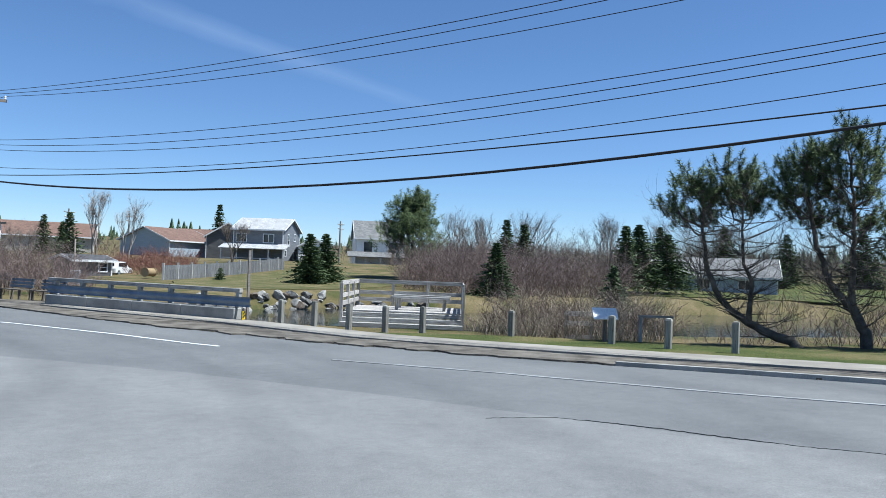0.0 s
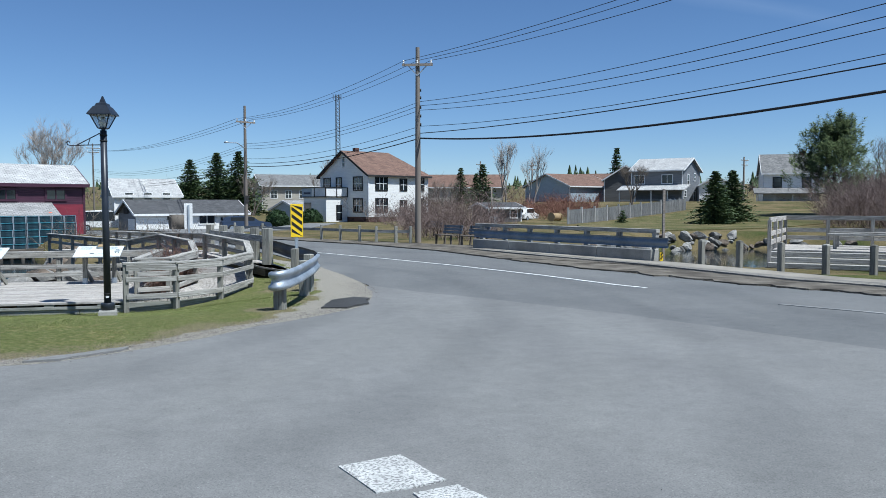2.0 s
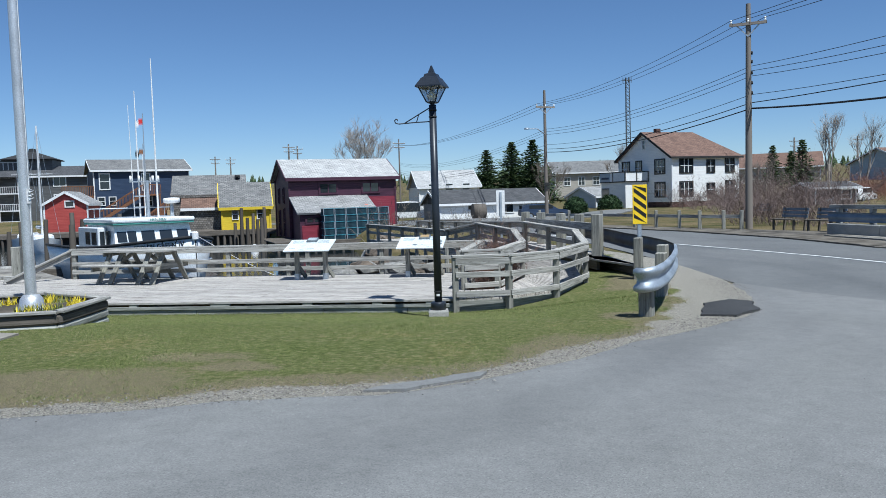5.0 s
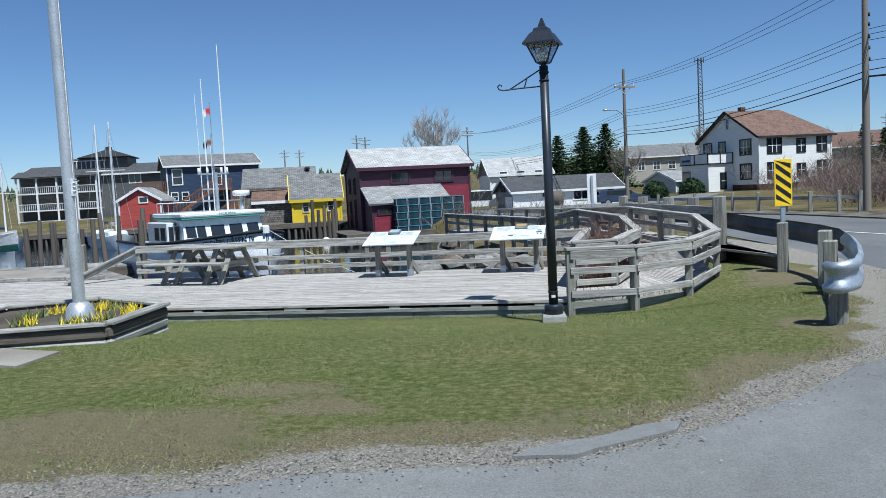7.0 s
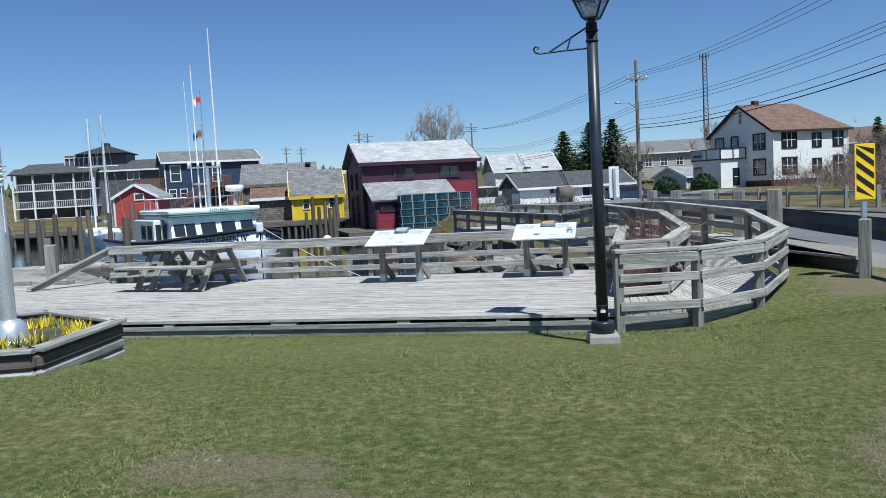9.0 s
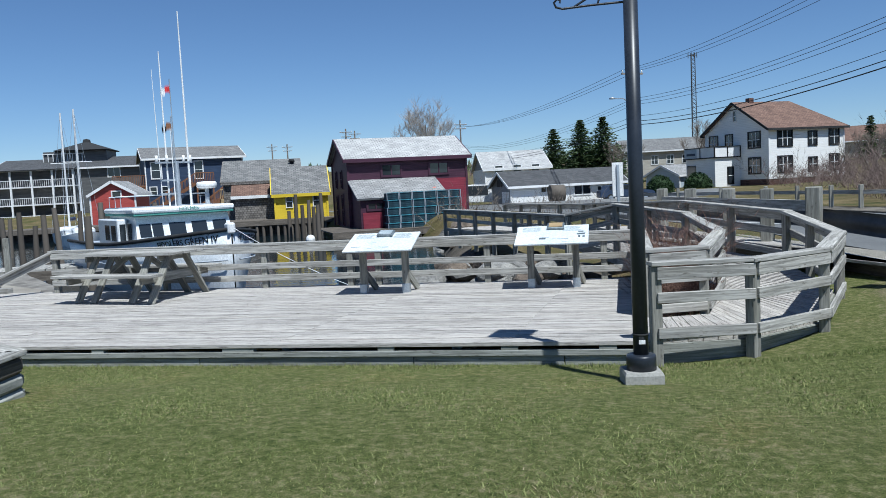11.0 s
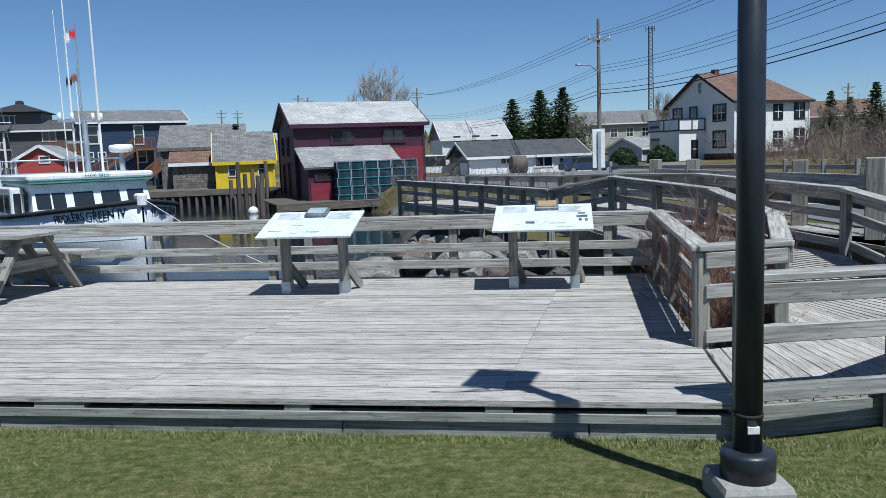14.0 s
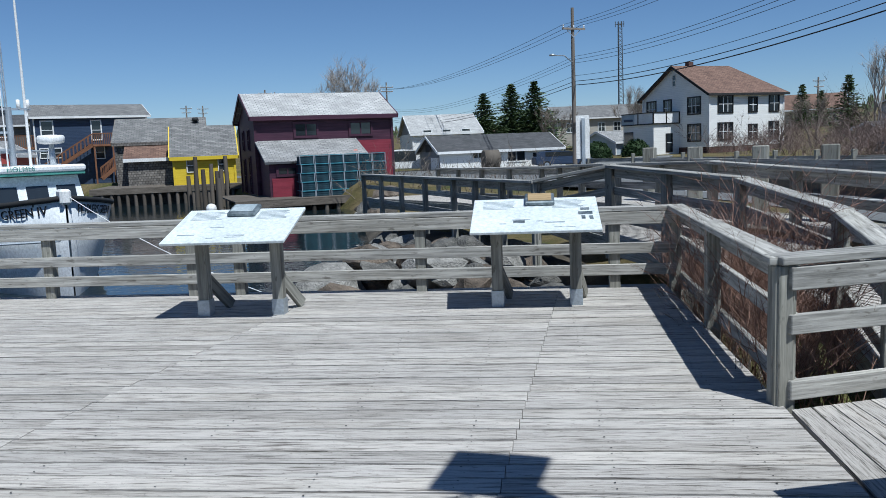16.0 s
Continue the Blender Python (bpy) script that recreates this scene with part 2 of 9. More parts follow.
M = dict(
    wornpaint=worn_paint("worn_road_paint"),
    road=asphalt("asphalt_road", (0.128, 0.131, 0.131), (0.162, 0.164, 0.162)),
    street=asphalt("asphalt_street", (0.165, 0.165, 0.16), (0.20, 0.20, 0.195)),
    tar=asphalt("asphalt_patch", (0.035, 0.035, 0.036), (0.06, 0.06, 0.06)),
    lawn=worn_lawn("lawn"),
    rough_grass=turf("rough_grass", (0.055, 0.068, 0.022), (0.115, 0.095, 0.048), (0.18, 0.14, 0.085)),
    park_grass=turf("park_grass", (0.042, 0.062, 0.017), (0.075, 0.088, 0.028), (0.14, 0.122, 0.06)),
    bank_grass=turf("bank_grass", (0.062, 0.072, 0.026), (0.105, 0.10, 0.045), (0.17, 0.14, 0.085)),
    scuff=surface("trodden_dirt", (0.065, 0.055, 0.042), (0.18, 0.16, 0.13), 1.8, 25, 0.95, 0.8, 0.02),
    darksteel=surface("dark_steel", (0.06, 0.065, 0.07), (0.12, 0.125, 0.13), 3, 30, 0.6, 0.05, 0.002, 0.4),
    gravel=surface("gravel", (0.13, 0.12, 0.105), (0.30, 0.28, 0.25), 2.5, 55, 0.95, 0.8, 0.02),
    walk=surface("concrete_walk", (0.21, 0.19, 0.16), (0.31, 0.285, 0.24), 0.8, 50, 0.9, 0.2),
    concrete=surface("concrete", (0.22, 0.215, 0.20), (0.36, 0.35, 0.32), 1.2, 40, 0.9, 0.3),
    paint=surface("road_paint", (0.50, 0.50, 0.48), (0.66, 0.66, 0.63), 2.5, 60, 0.8, 0.2),
    faded=surface("faded_paint", (0.19, 0.19, 0.185), (0.30, 0.30, 0.29), 1.5, 60, 0.85, 0.2),
    plank=deck_wood("deck_plank_wood", (0.13, 0.12, 0.108), (0.46, 0.432, 0.40)),
    rail=timber("rail_wood", (0.15, 0.144, 0.132), (0.52, 0.505, 0.47)),
    post=timber("post_wood", (0.14, 0.138, 0.12), (0.37, 0.36, 0.32)),
    skirt=timber("skirt_wood", (0.15, 0.155, 0.14), (0.42, 0.425, 0.39)),
    pile=timber("pile_wood", (0.07, 0.06, 0.05), (0.19, 0.165, 0.14)),
    cedar=timber("brown_stain_wood", (0.14, 0.065, 0.035), (0.26, 0.125, 0.07)),
    tan_wood=timber("tan_wood", (0.30, 0.21, 0.11), (0.48, 0.36, 0.21)),
    picket=timber("grey_picket_wood", (0.32, 0.315, 0.30), (0.56, 0.55, 0.53)),
    utility=timber("utility_pole_wood", (0.17, 0.145, 0.125), (0.31, 0.275, 0.24)),
    black=surface("black_paint", (0.016, 0.020, 0.028), (0.030, 0.036, 0.048), 3, 60, 0.38, 0.05, 0.001),
    galv=metal("galvanised", (0.36, 0.40, 0.44), (0.55, 0.59, 0.63), 0.5, 0.7),
    bluerail=surface("blue_grey_rail", (0.13, 0.165, 0.21), (0.22, 0.26, 0.31), 1.5, 30, 0.55, 0.1, 0.002, 0.3),
    darkrail=surface("dark_rail_back", (0.05, 0.055, 0.065), (0.10, 0.105, 0.115), 1.5, 30, 0.6, 0.1, 0.002, 0.3),
    steel=metal("brushed_steel", (0.55, 0.56, 0.57), (0.72, 0.73, 0.74), 0.4, 0.65),
    yellow=surface("yellow_sheeting", (0.75, 0.50, 0.01), (0.85, 0.58, 0.015), 3, 80, 0.4, 0.02),
    blackink=surface("black_ink", (0.008, 0.008, 0.008), (0.014, 0.014, 0.014), 3, 80, 0.5, 0.02),
    white=surface("white_paint", (0.66, 0.66, 0.65), (0.80, 0.80, 0.79), 1.0, 30, 0.55, 0.05, 0.002),
    panel=surface("sign_panel", (0.60, 0.645, 0.65), (0.70, 0.735, 0.735), 2.0, 30, 0.35, 0.02, 0.001),
    ink=surface("panel_ink", (0.22, 0.27, 0.30), (0.38, 0.43, 0.45), 6.0, 30, 0.5, 0.02, 0.001),
    bronze=metal("cast_plaque", (0.10, 0.13, 0.15), (0.30, 0.34, 0.36), 0.5, 0.6, 12),
    hull=surface("white_gelcoat", (0.62, 0.65, 0.67), (0.80, 0.81, 0.81), 0.8, 20, 0.3, 0.05, 0.002),
    hullgrey=surface("grey_hull_paint", (0.33, 0.37, 0.41), (0.52, 0.56, 0.60), 0.8, 20, 0.4, 0.05, 0.002),
    seagreen=surface("green_trim_paint", (0.06, 0.22, 0.18), (0.10, 0.30, 0.25), 2, 30, 0.5, 0.05),
    rubber=surface("rubber", (0.015, 0.015, 0.016), (0.03, 0.03, 0.03), 3, 50, 0.8, 0.2),
    rock=surface("shore_rock", (0.06, 0.06, 0.058), (0.21, 0.20, 0.18), 1.7, 14, 0.9, 0.9, 0.05),
    palerock=surface("pale_rock", (0.19, 0.185, 0.172), (0.38, 0.365, 0.335), 1.7, 14, 0.9, 0.9, 0.05),
    brownrock=surface("brown_rock", (0.07, 0.055, 0.042), (0.22, 0.175, 0.135), 1.7, 14, 0.9, 0.9, 0.05),
    mud=surface("shore_mud", (0.05, 0.042, 0.03), (0.13, 0.11, 0.085), 0.8, 20, 0.95, 0.8, 0.04),
    glass=glassy("window_glass", (0.02, 0.025, 0.03)),
    bark=surface("bark", (0.05, 0.042, 0.036), (0.13, 0.115, 0.10), 3, 25, 0.95, 0.9, 0.02),
    twig=leafy("bare_twigs", (0.10, 0.085, 0.07), (0.23, 0.195, 0.165)),
    pebble=leafy("pebbles", (0.06, 0.055, 0.05), (0.30, 0.28, 0.255)),
    paletwig=leafy("pale_twigs", (0.20, 0.18, 0.165), (0.36, 0.33, 0.30)),
    redtwig=leafy("red_twigs", (0.13, 0.055, 0.04), (0.26, 0.14, 0.10)),
    bedtwig=leafy("bed_twigs", (0.12, 0.065, 0.048), (0.27, 0.165, 0.125)),
    pinktwig=leafy("budding_twigs", (0.095, 0.068, 0.060), (0.26, 0.195, 0.172)),
    straw=leafy("dry_stems", (0.22, 0.18, 0.13), (0.42, 0.36, 0.28)),
    needle=leafy("spruce_needles", (0.028, 0.050, 0.021), (0.105, 0.142, 0.06)),
    pineneedle=leafy("pine_needles", (0.042, 0.068, 0.026), (0.16, 0.20, 0.08)),
    blade=leafy("grass_blades", (0.070, 0.104, 0.024), (0.27, 0.285, 0.108)),
    dryblade=leafy("dead_grass", (0.15, 0.115, 0.065), (0.40, 0.34, 0.22)),
    hedge=leafy("hedge_leaves", (0.012, 0.028, 0.010), (0.032, 0.058, 0.02)),
    flower=leafy("yellow_flowers", (0.55, 0.42, 0.02), (0.75, 0.62, 0.06)),
    s_red=siding("red_clapboard", (0.19, 0.022, 0.040), (0.27, 0.035, 0.058), 0.13),
    s_plum=siding("plum_clapboard", (0.045, 0.015, 0.032), (0.075, 0.024, 0.048), 0.13),
    s_yellow=siding("yellow_clapboard", (0.68, 0.48, 0.02), (0.80, 0.60, 0.04), 0.13),
    s_navy=siding("navy_clapboard", (0.020, 0.038, 0.080), (0.032, 0.056, 0.11), 0.13),
    s_white=siding("white_clapboard", (0.79, 0.78, 0.745), (0.87, 0.86, 0.83), 0.15),
    s_grey=siding("grey_clapboard", (0.14, 0.15, 0.165), (0.21, 0.22, 0.235), 0.15),
    s_blue=siding("blue_grey_clapboard", (0.32, 0.39, 0.46), (0.42, 0.49, 0.55), 0.15),
    s_dark=siding("charcoal_clapboard", (0.075, 0.075, 0.078), (0.12, 0.12, 0.12), 0.15),
    s_barn=siding("barn_red_clapboard", (0.36, 0.055, 0.045), (0.46, 0.085, 0.07), 0.13),
    s_beige=siding("beige_clapboard", (0.36, 0.33, 0.28), (0.48, 0.45, 0.39), 0.15),
    s_shake=shingles("grey_wall_shakes", (0.11, 0.10, 0.092), (0.24, 0.22, 0.20), 0.18, 0.14),
    r_grey=shingles("grey_roof_shingles", (0.22, 0.22, 0.22), (0.36, 0.355, 0.345)),
    r_light=shingles("pale_roof_shingles", (0.36, 0.36, 0.355), (0.50, 0.495, 0.48)),
    r_dark=shingles("charcoal_roof_shingles", (0.055, 0.057, 0.06), (0.10, 0.10, 0.105)),
    r_brown=shingles("brown_roof_shingles", (0.13, 0.075, 0.055), (0.22, 0.135, 0.10)),
    r_mid=shingles("weathered_roof_shingles", (0.13, 0.13, 0.13), (0.24, 0.235, 0.225)),
    brick=shingles("foundation_brick", (0.10, 0.05, 0.04), (0.17, 0.09, 0.07), 0.22, 0.075),
    teal=surface("teal_wire", (0.04, 0.17, 0.22), (0.08, 0.30, 0.38), 3, 20, 0.6, 0.1),
    tealdark=surface("dark_net", (0.012, 0.03, 0.045), (0.03, 0.075, 0.10), 3, 30, 0.9, 0.4),
    orange=surface("orange_plastic", (0.75, 0.10, 0.03), (0.85, 0.16, 0.05), 3, 30, 0.5, 0.05),
    flagred=surface("red_cloth", (0.55, 0.03, 0.03), (0.65, 0.05, 0.05), 3, 30, 0.8, 0.1),
    flagwhite=surface("white_cloth", (0.7, 0.7, 0.7), (0.8, 0.8, 0.8), 3, 30, 0.8, 0.1),
    cable=surface("cable_sheath", (0.012, 0.012, 0.013), (0.02, 0.02, 0.022), 3, 30, 0.6, 0.05),
)

wm, wnt, wb = shader("harbour_water")
wv = coords(wnt, "Object", (1, 1, 1))
wb.inputs["Base Color"].default_value = (0.012, 0.02, 0.024, 1)
wb.inputs["Roughness"].default_value = 0.04
wb.inputs["IOR"].default_value = 1.33
bumped(wnt, wb, noisy(wnt, wv, 3.5, 4, 0.5), 0.16, 0.05)
M["water"] = wm
cm, cnt, cb = shader("clear_pane")
cb.inputs["Base Color"].default_value = (0.75, 0.78, 0.78, 1)
cb.inputs["Roughness"].default_value = 0.06
cb.inputs["Transmission Weight"].default_value = 0.9
cb.inputs["Alpha"].default_value = 0.45
M["clear"] = cm


# ---- builders ----
MB = {}


def base_of(ob):
    m = MB.get(ob.name, Matrix())
    return m


def thing(name, label, category, at=(0, 0, 0), turn=0.0, group="", kind=""):
    ob = new(name)
    ob.empty_display_size = 0.2
    m = pose(*at, 0, 0, turn)
    ob.matrix_basis = m
    MB[ob.name] = m
    return tagged(ob, label, category, group, kind)


def part(name, bm, material, parent=None, label="", local=True):
    """Links bm as one mesh object under parent; local=False: bm is in world places."""
    if parent is not None and not local:
        bm.transform(base_of(parent).inverted())
    me = bpy.data.meshes.new(name)
    bm.normal_update()
    bm.to_mesh(me)
    bm.free()
    me.materials.append(material)
    ob = new(name, me)
    if parent is not None:
        ob.parent = parent
        MB[ob.name] = base_of(parent)
    return tagged(ob, label)


def setting(name, bm, material, label, category):
    return tagged(part(name, bm, material), label, category, "", "structure")


UVK = [0.0]


def beam(bm, p, q, w, h, up=(0, 0, 1), bevel=0.0):
    """A board from p to q, w wide and h high, with UV along its length."""
    p, q, up = Vector(p), Vector(q), Vector(up)
    d = q - p
    ln = d.length
    d.normalize()
    s = d.cross(up)
    if s.length < 1e-4:
        s = d.cross(Vector((1, 0, 0)))
    s.normalize()
    u = s.cross(d)
    uv = bm.loops.layers.uv.verify()
    vs = [bm.verts.new(p + d * a + s * b * w / 2 + u * c * h / 2) for a in (0, ln) for b, c in ((-1, -1), (1, -1), (1, 1), (-1, 1))]
    UVK[0] += 3.17
    k = UVK[0] % 91.0
    made = []
    for n, (a, b) in enumerate(((0, 1), (1, 2), (2, 3), (3, 0))):
        f = bm.faces.new((vs[b], vs[a], vs[a + 4], vs[b + 4]))
        wd = w if n % 2 == 0 else h
        for lp, c in zip(f.loops, ((k, n + wd), (k, n), (k + ln, n), (k + ln, n + wd))):
            lp[uv].uv = c
        made.append(f)
    for ids in ((0, 1, 2, 3), (7, 6, 5, 4)):
        f = bm.faces.new([vs[i] for i in ids])
        for lp, c in zip(f.loops, ((0, 0), (w * 0.05, 0), (w * 0.05, h), (0, h))):
            lp[uv].uv = (c[0] + k, c[1])
        made.append(f)
    if bevel:
        es = list({e for f in made for e in f.edges})
        bmesh.ops.bevel(bm, geom=es, offset=bevel, segments=1, affect="EDGES")
    return bm


def box(bm, x0, x1, y0, y1, z0, z1, bevel=0.0):
    return beam(bm, (x0, (y0 + y1) / 2, (z0 + z1) / 2), (x1, (y0 + y1) / 2, (z0 + z1) / 2), y1 - y0, z1 - z0, (0, 0, 1), bevel)


def cyl(bm, p, q, r0, r1=None, n=10, caps=True):
    p, q = Vector(p), Vector(q)
    r1 = r0 if r1 is None else r1
    d = (q - p).normalized()
    s = d.orthogonal().normalized()
    t = d.cross(s)
    ring = []
    for c, r in ((p, r0), (q, r1)):
        ring.append([bm.verts.new(c + (s * math.cos(6.28319 * i / n) + t * math.sin(6.28319 * i / n)) * r) for i in range(n)])
    for i in range(n):
        f = bm.faces.new((ring[0][i], ring[0][(i + 1) % n], ring[1][(i + 1) % n], ring[1][i]))
        f.smooth = n > 7
    if caps:
        bm.faces.new(ring[0][::-1])
        bm.faces.new(ring[1])
    return bm


def tube(bm, pts, r, n=6):
    """A round tube along the points, of radius r (a number or a list)."""
    pts = [Vector(p) for p in pts]
    rings = []
    s = None
    for i, p in enumerate(pts):
        d = (pts[min(i + 1, len(pts) - 1)] - pts[max(i - 1, 0)]).normalized()
        if s is None:
            s = d.orthogonal().normalized()
        s = (s - d * s.dot(d)).normalized()
        t = d.cross(s)
        rr = r[i] if isinstance(r, (list, tuple)) else r
        rings.append([bm.verts.new(p + (s * math.cos(6.28319 * k / n) + t * math.sin(6.28319 * k / n)) * rr) for k in range(n)])
    for a, b in zip(rings, rings[1:]):
        for k in range(n):
            bm.faces.new((a[k], a[(k + 1) % n], b[(k + 1) % n], b[k])).smooth = True
    return bm


def lathe(bm, profile, n=20):
    """Turns (r, z) pairs about the z axis."""
    rings = [[bm.verts.new((r * math.cos(6.28319 * k / n), r * math.sin(6.28319 * k / n), z)) for k in range(n)] for r, z in profile]
    for a, b in zip(rings, rings[1:]):
        for k in range(n):
            bm.faces.new((a[k], a[(k + 1) % n], b[(k + 1) % n], b[k])).smooth = n > 8
    bm.faces.new(rings[-1])
    bm.faces.new(rings[0][::-1])
    return bm


def B():
    return bmesh.new()


def step(a, b, v):
    u = min(1.0, max(0.0, (v - a) / (b - a)))
    return u * u * (3 - 2 * u)


def along(line, y):
    """x on a polyline given by rising y."""
    if y <= line[0][1]:
        return line[0][0]
    for (xa, ya), (xb, yb) in zip(line, line[1:]):
        if y <= yb:
            return xa + (xb - xa) * (y - ya) / (yb - ya)
    return line[-1][0]


def inside(poly, x, y):
    c = False
    for (xa, ya), (xb, yb) in zip(poly, poly[1:] + poly[:1]):
        if (ya > y) != (yb > y) and x < (xb - xa) * (y - ya) / (yb - ya) + xa:
            c = not c
    return c


def edge_distance(poly, x, y):
    best = 1e9
    for (xa, ya), (xb, yb) in zip(poly, poly[1:] + poly[:1]):
        dx, dy = xb - xa, yb - ya
        k = min(1, max(0, ((x - xa) * dx + (y - ya) * dy) / (dx * dx + dy * dy)))
        best = min(best, math.hypot(x - xa - k * dx, y - ya - k * dy))
    return best


def to_segment(gx, gy, xa, ya, xb, yb):
    """Distances of many places from one segment."""
    dx, dy = xb - xa, yb - ya
    k = np.clip(((gx - xa) * dx + (gy - ya) * dy) / max(1e-9, dx * dx + dy * dy), 0, 1)
    return np.hypot(gx - xa - k * dx, gy - ya - k * dy)


# ---- the lie of the land ----
PARK_EDGE = [(-30, -3), (-12, 5.3), (-5.6, 8.55), (-5, 8.85), (-4.2, 9.08), (-3.5, 9.42), (-3.0, 9.56), (-2.4, 9.66), (-2.0, 9.88), (-1.7, 10.15), (-1.25, 10.62), (-0.75, 11.3), (-0.25, 12.05), (0.6, 13.0), (1.4, 14.1), (1.85, 15.6), (2.06, 17.2), (2.1, 19.0), (1.9, 21), (1.5, 24), (0.4, 30), (-1.8, 37), (-6, 46), (-12, 57), (-22, 70), (-40, 88)]
FAR_EDGE = [(19, -20), (15.6, 0), (13.97, 5.1), (13.2, 7.2), (12.4, 9.2), (11.6, 11.3), (10.9, 14.1), (10.2, 16.5), (9.6, 18.8), (8.3, 22.6), (7.4, 26.5), (6.4, 31), (4.3, 36.5), (1.0, 42.1), (-3, 49), (-9, 60), (-18, 74), (-36, 93)]

HARBOUR = [(-6.4, 20.6), (-6.7, 23.0), (-7.4, 27), (-8.2, 31.5), (-9.0, 36), (-9.8, 41), (-10.6, 46.2), (-13.5, 49.2), (-18.5, 52.6), (-21, 57.2), (-30, 61.5), (-40, 65.5), (-60, 78), (-140, 95), (-140, 32), (-40, 29), (-24, 28), (-16.5, 26.5), (-13.6, 24), (-12.4, 21.2)]
POND = [(3, 25.6), (10, 25.2), (14.2, 23.6), (17.5, 20.8), (21, 17.5), (25, 14.5), (33, 12), (44, 10), (60, 18), (66, 30), (58, 36), (48, 37), (36, 42), (31, 47), (24, 46), (20, 39), (14, 31), (10, 30.3), (3, 31.0)]


def grade(x, y):
    """The made surface: road, lot and lawn."""
    z = -0.40 * min(1.0, max(-0.6, y / 17.0)) + 0.02
    z -= 0.27 * step(13.0, 17.0, y) * step(1.0, -2.5, x) * (1 - step(22, 30, y))
    z -= 0.7 * step(60, 76, y) * step(5, -2, x) * (1 - step(86, 97, y))
    return z


def land(x, y):
    z = grade(x, y)
    # the far shore rises to the houses, the town side stays low
    r = 0.63 * x + 0.77 * y
    z += 2.2 * step(62, 120, r) * step(5, 35, x)
    z += 2.0 * step(85, 160, y) * step(10, -20, x) * 0.6
    z += 9.0 * step(130, 420, math.hypot(x, y))
    # rock mound between the harbour and the creek
    if -9.5 < x < -1.5 and 21 < y < 44:
        z -= 0.75 * step(21, 22.5, y) * step(-1.5, -3.5, x) * (1 - step(33, 42, y))
    for shore in (HARBOUR, POND):
        if -145 < x < 70 and 8 < y < 98:
            d = edge_distance(shore, x, y)
            s = -d if inside(shore, x, y) else d
            if s < 2.2:
                z += (-3.2 - z) * (1 - step(-1.6, 1.8 if x < 13 else 2.2, s))
    return z


def spaced(a, b, fine_a, fine_b, fine, growth=1.22):
    out = [fine_a + i * fine for i in range(int((fine_b - fine_a) / fine) + 1)]
    w, v = fine, out[-1]
    while v < b:
        w *= growth
        v += w
        out.append(v)
    w, v = fine, out[0]
    while v > a:
        w *= growth
        v -= w
        out.insert(0, v)
    return out


def grid_sheet(name, xs, ys, height, material, label, category):
    verts = [(x, y, height(x, y)) for y in ys for x in xs]
    n = len(xs)
    faces = [(j * n + i, j * n + i + 1, (j + 1) * n + i + 1, (j + 1) * n + i) for j in range(len(ys) - 1) for i in range(n - 1)]
    me = bpy.data.meshes.new(name)
    me.from_pydata(verts, [], faces)
    me.materials.append(material)
    me.shade_smooth()
    return tagged(new(name, me), label, category, "", "structure")


from mathutils.geometry import delaunay_2d_cdt


def sheet(name, poly, lift, cell, material, label, category, rag=0.0, height=grade, kind="structure"):
    """A thin sheet over a plan outline that follows the land."""
    pts = []
    for (xa, ya), (xb, yb) in zip(poly, poly[1:] + poly[:1]):
        n = max(1, int(math.hypot(xb - xa, yb - ya) / (cell * 0.7)))
        for i in range(n):
            k = i / n
            x, y = xa + (xb - xa) * k, ya + (yb - ya) * k
            if rag:
                x += rag * noise.noise((x * 1.9, y * 1.9, 3.1)) + 0.5 * rag * noise.noise((x * 7, y * 7, 9.0))
                y += rag * noise.noise((x * 1.9, y * 1.9, 7.7)) + 0.5 * rag * noise.noise((x * 7, y * 7, 5.0))
            pts.append((x, y))
    ring = len(pts)
    ring_xy = np.array(pts)
    gx, gy = np.meshgrid(np.arange(ring_xy[:, 0].min(), ring_xy[:, 0].max(), cell), np.arange(ring_xy[:, 1].min(), ring_xy[:, 1].max(), cell))
    gx, gy = gx.ravel(), gy.ravel()
    odd, near = np.zeros(gx.shape, bool), np.full(gx.shape, 1e9)
    for (xa, ya), (xb, yb) in zip(pts, pts[1:] + pts[:1]):
        if ya != yb:
            odd ^= ((ya > gy) != (yb > gy)) & (gx < (xb - xa) * (gy - ya) / (yb - ya) + xa)
        near = np.minimum(near, to_segment(gx, gy, xa, ya, xb, yb))
    keep = odd & (near > cell * 0.3)
    pts += [(float(a), float(c)) for a, c in zip(gx[keep], gy[keep])]
    co, _, faces, _, _, _ = delaunay_2d_cdt([Vector(p) for p in pts], [(i, (i + 1) % ring) for i in range(ring)], [], 1, 1e-5)
    vv = [(c.x, c.y, height(c.x, c.y) + lift) for c in co]
    ff = [list(f) for f in faces]
    count = {}
    for f in ff:
        for a, c in zip(f, f[1:] + f[:1]):
            count[(min(a, c), max(a, c))] = count.get((min(a, c), max(a, c)), 0) + 1
    rim = [e for e, k in count.items() if k == 1]
    down = {}
    for e in rim:
        for a in e:
            if a not in down:
                down[a] = len(vv)
                vv.append((vv[a][0], vv[a][1], vv[a][2] - lift - 0.05))
    ff += [[a, c, down[c], down[a]] for a, c in rim]
    me = bpy.data.meshes.new(name)
    me.from_pydata(vv, [], ff)
    me.materials.append(material)
    return tagged(new(name, me), label, category, "", kind)


def ground_under(x, y):
    z = land(x, y)
    return z - 0.02


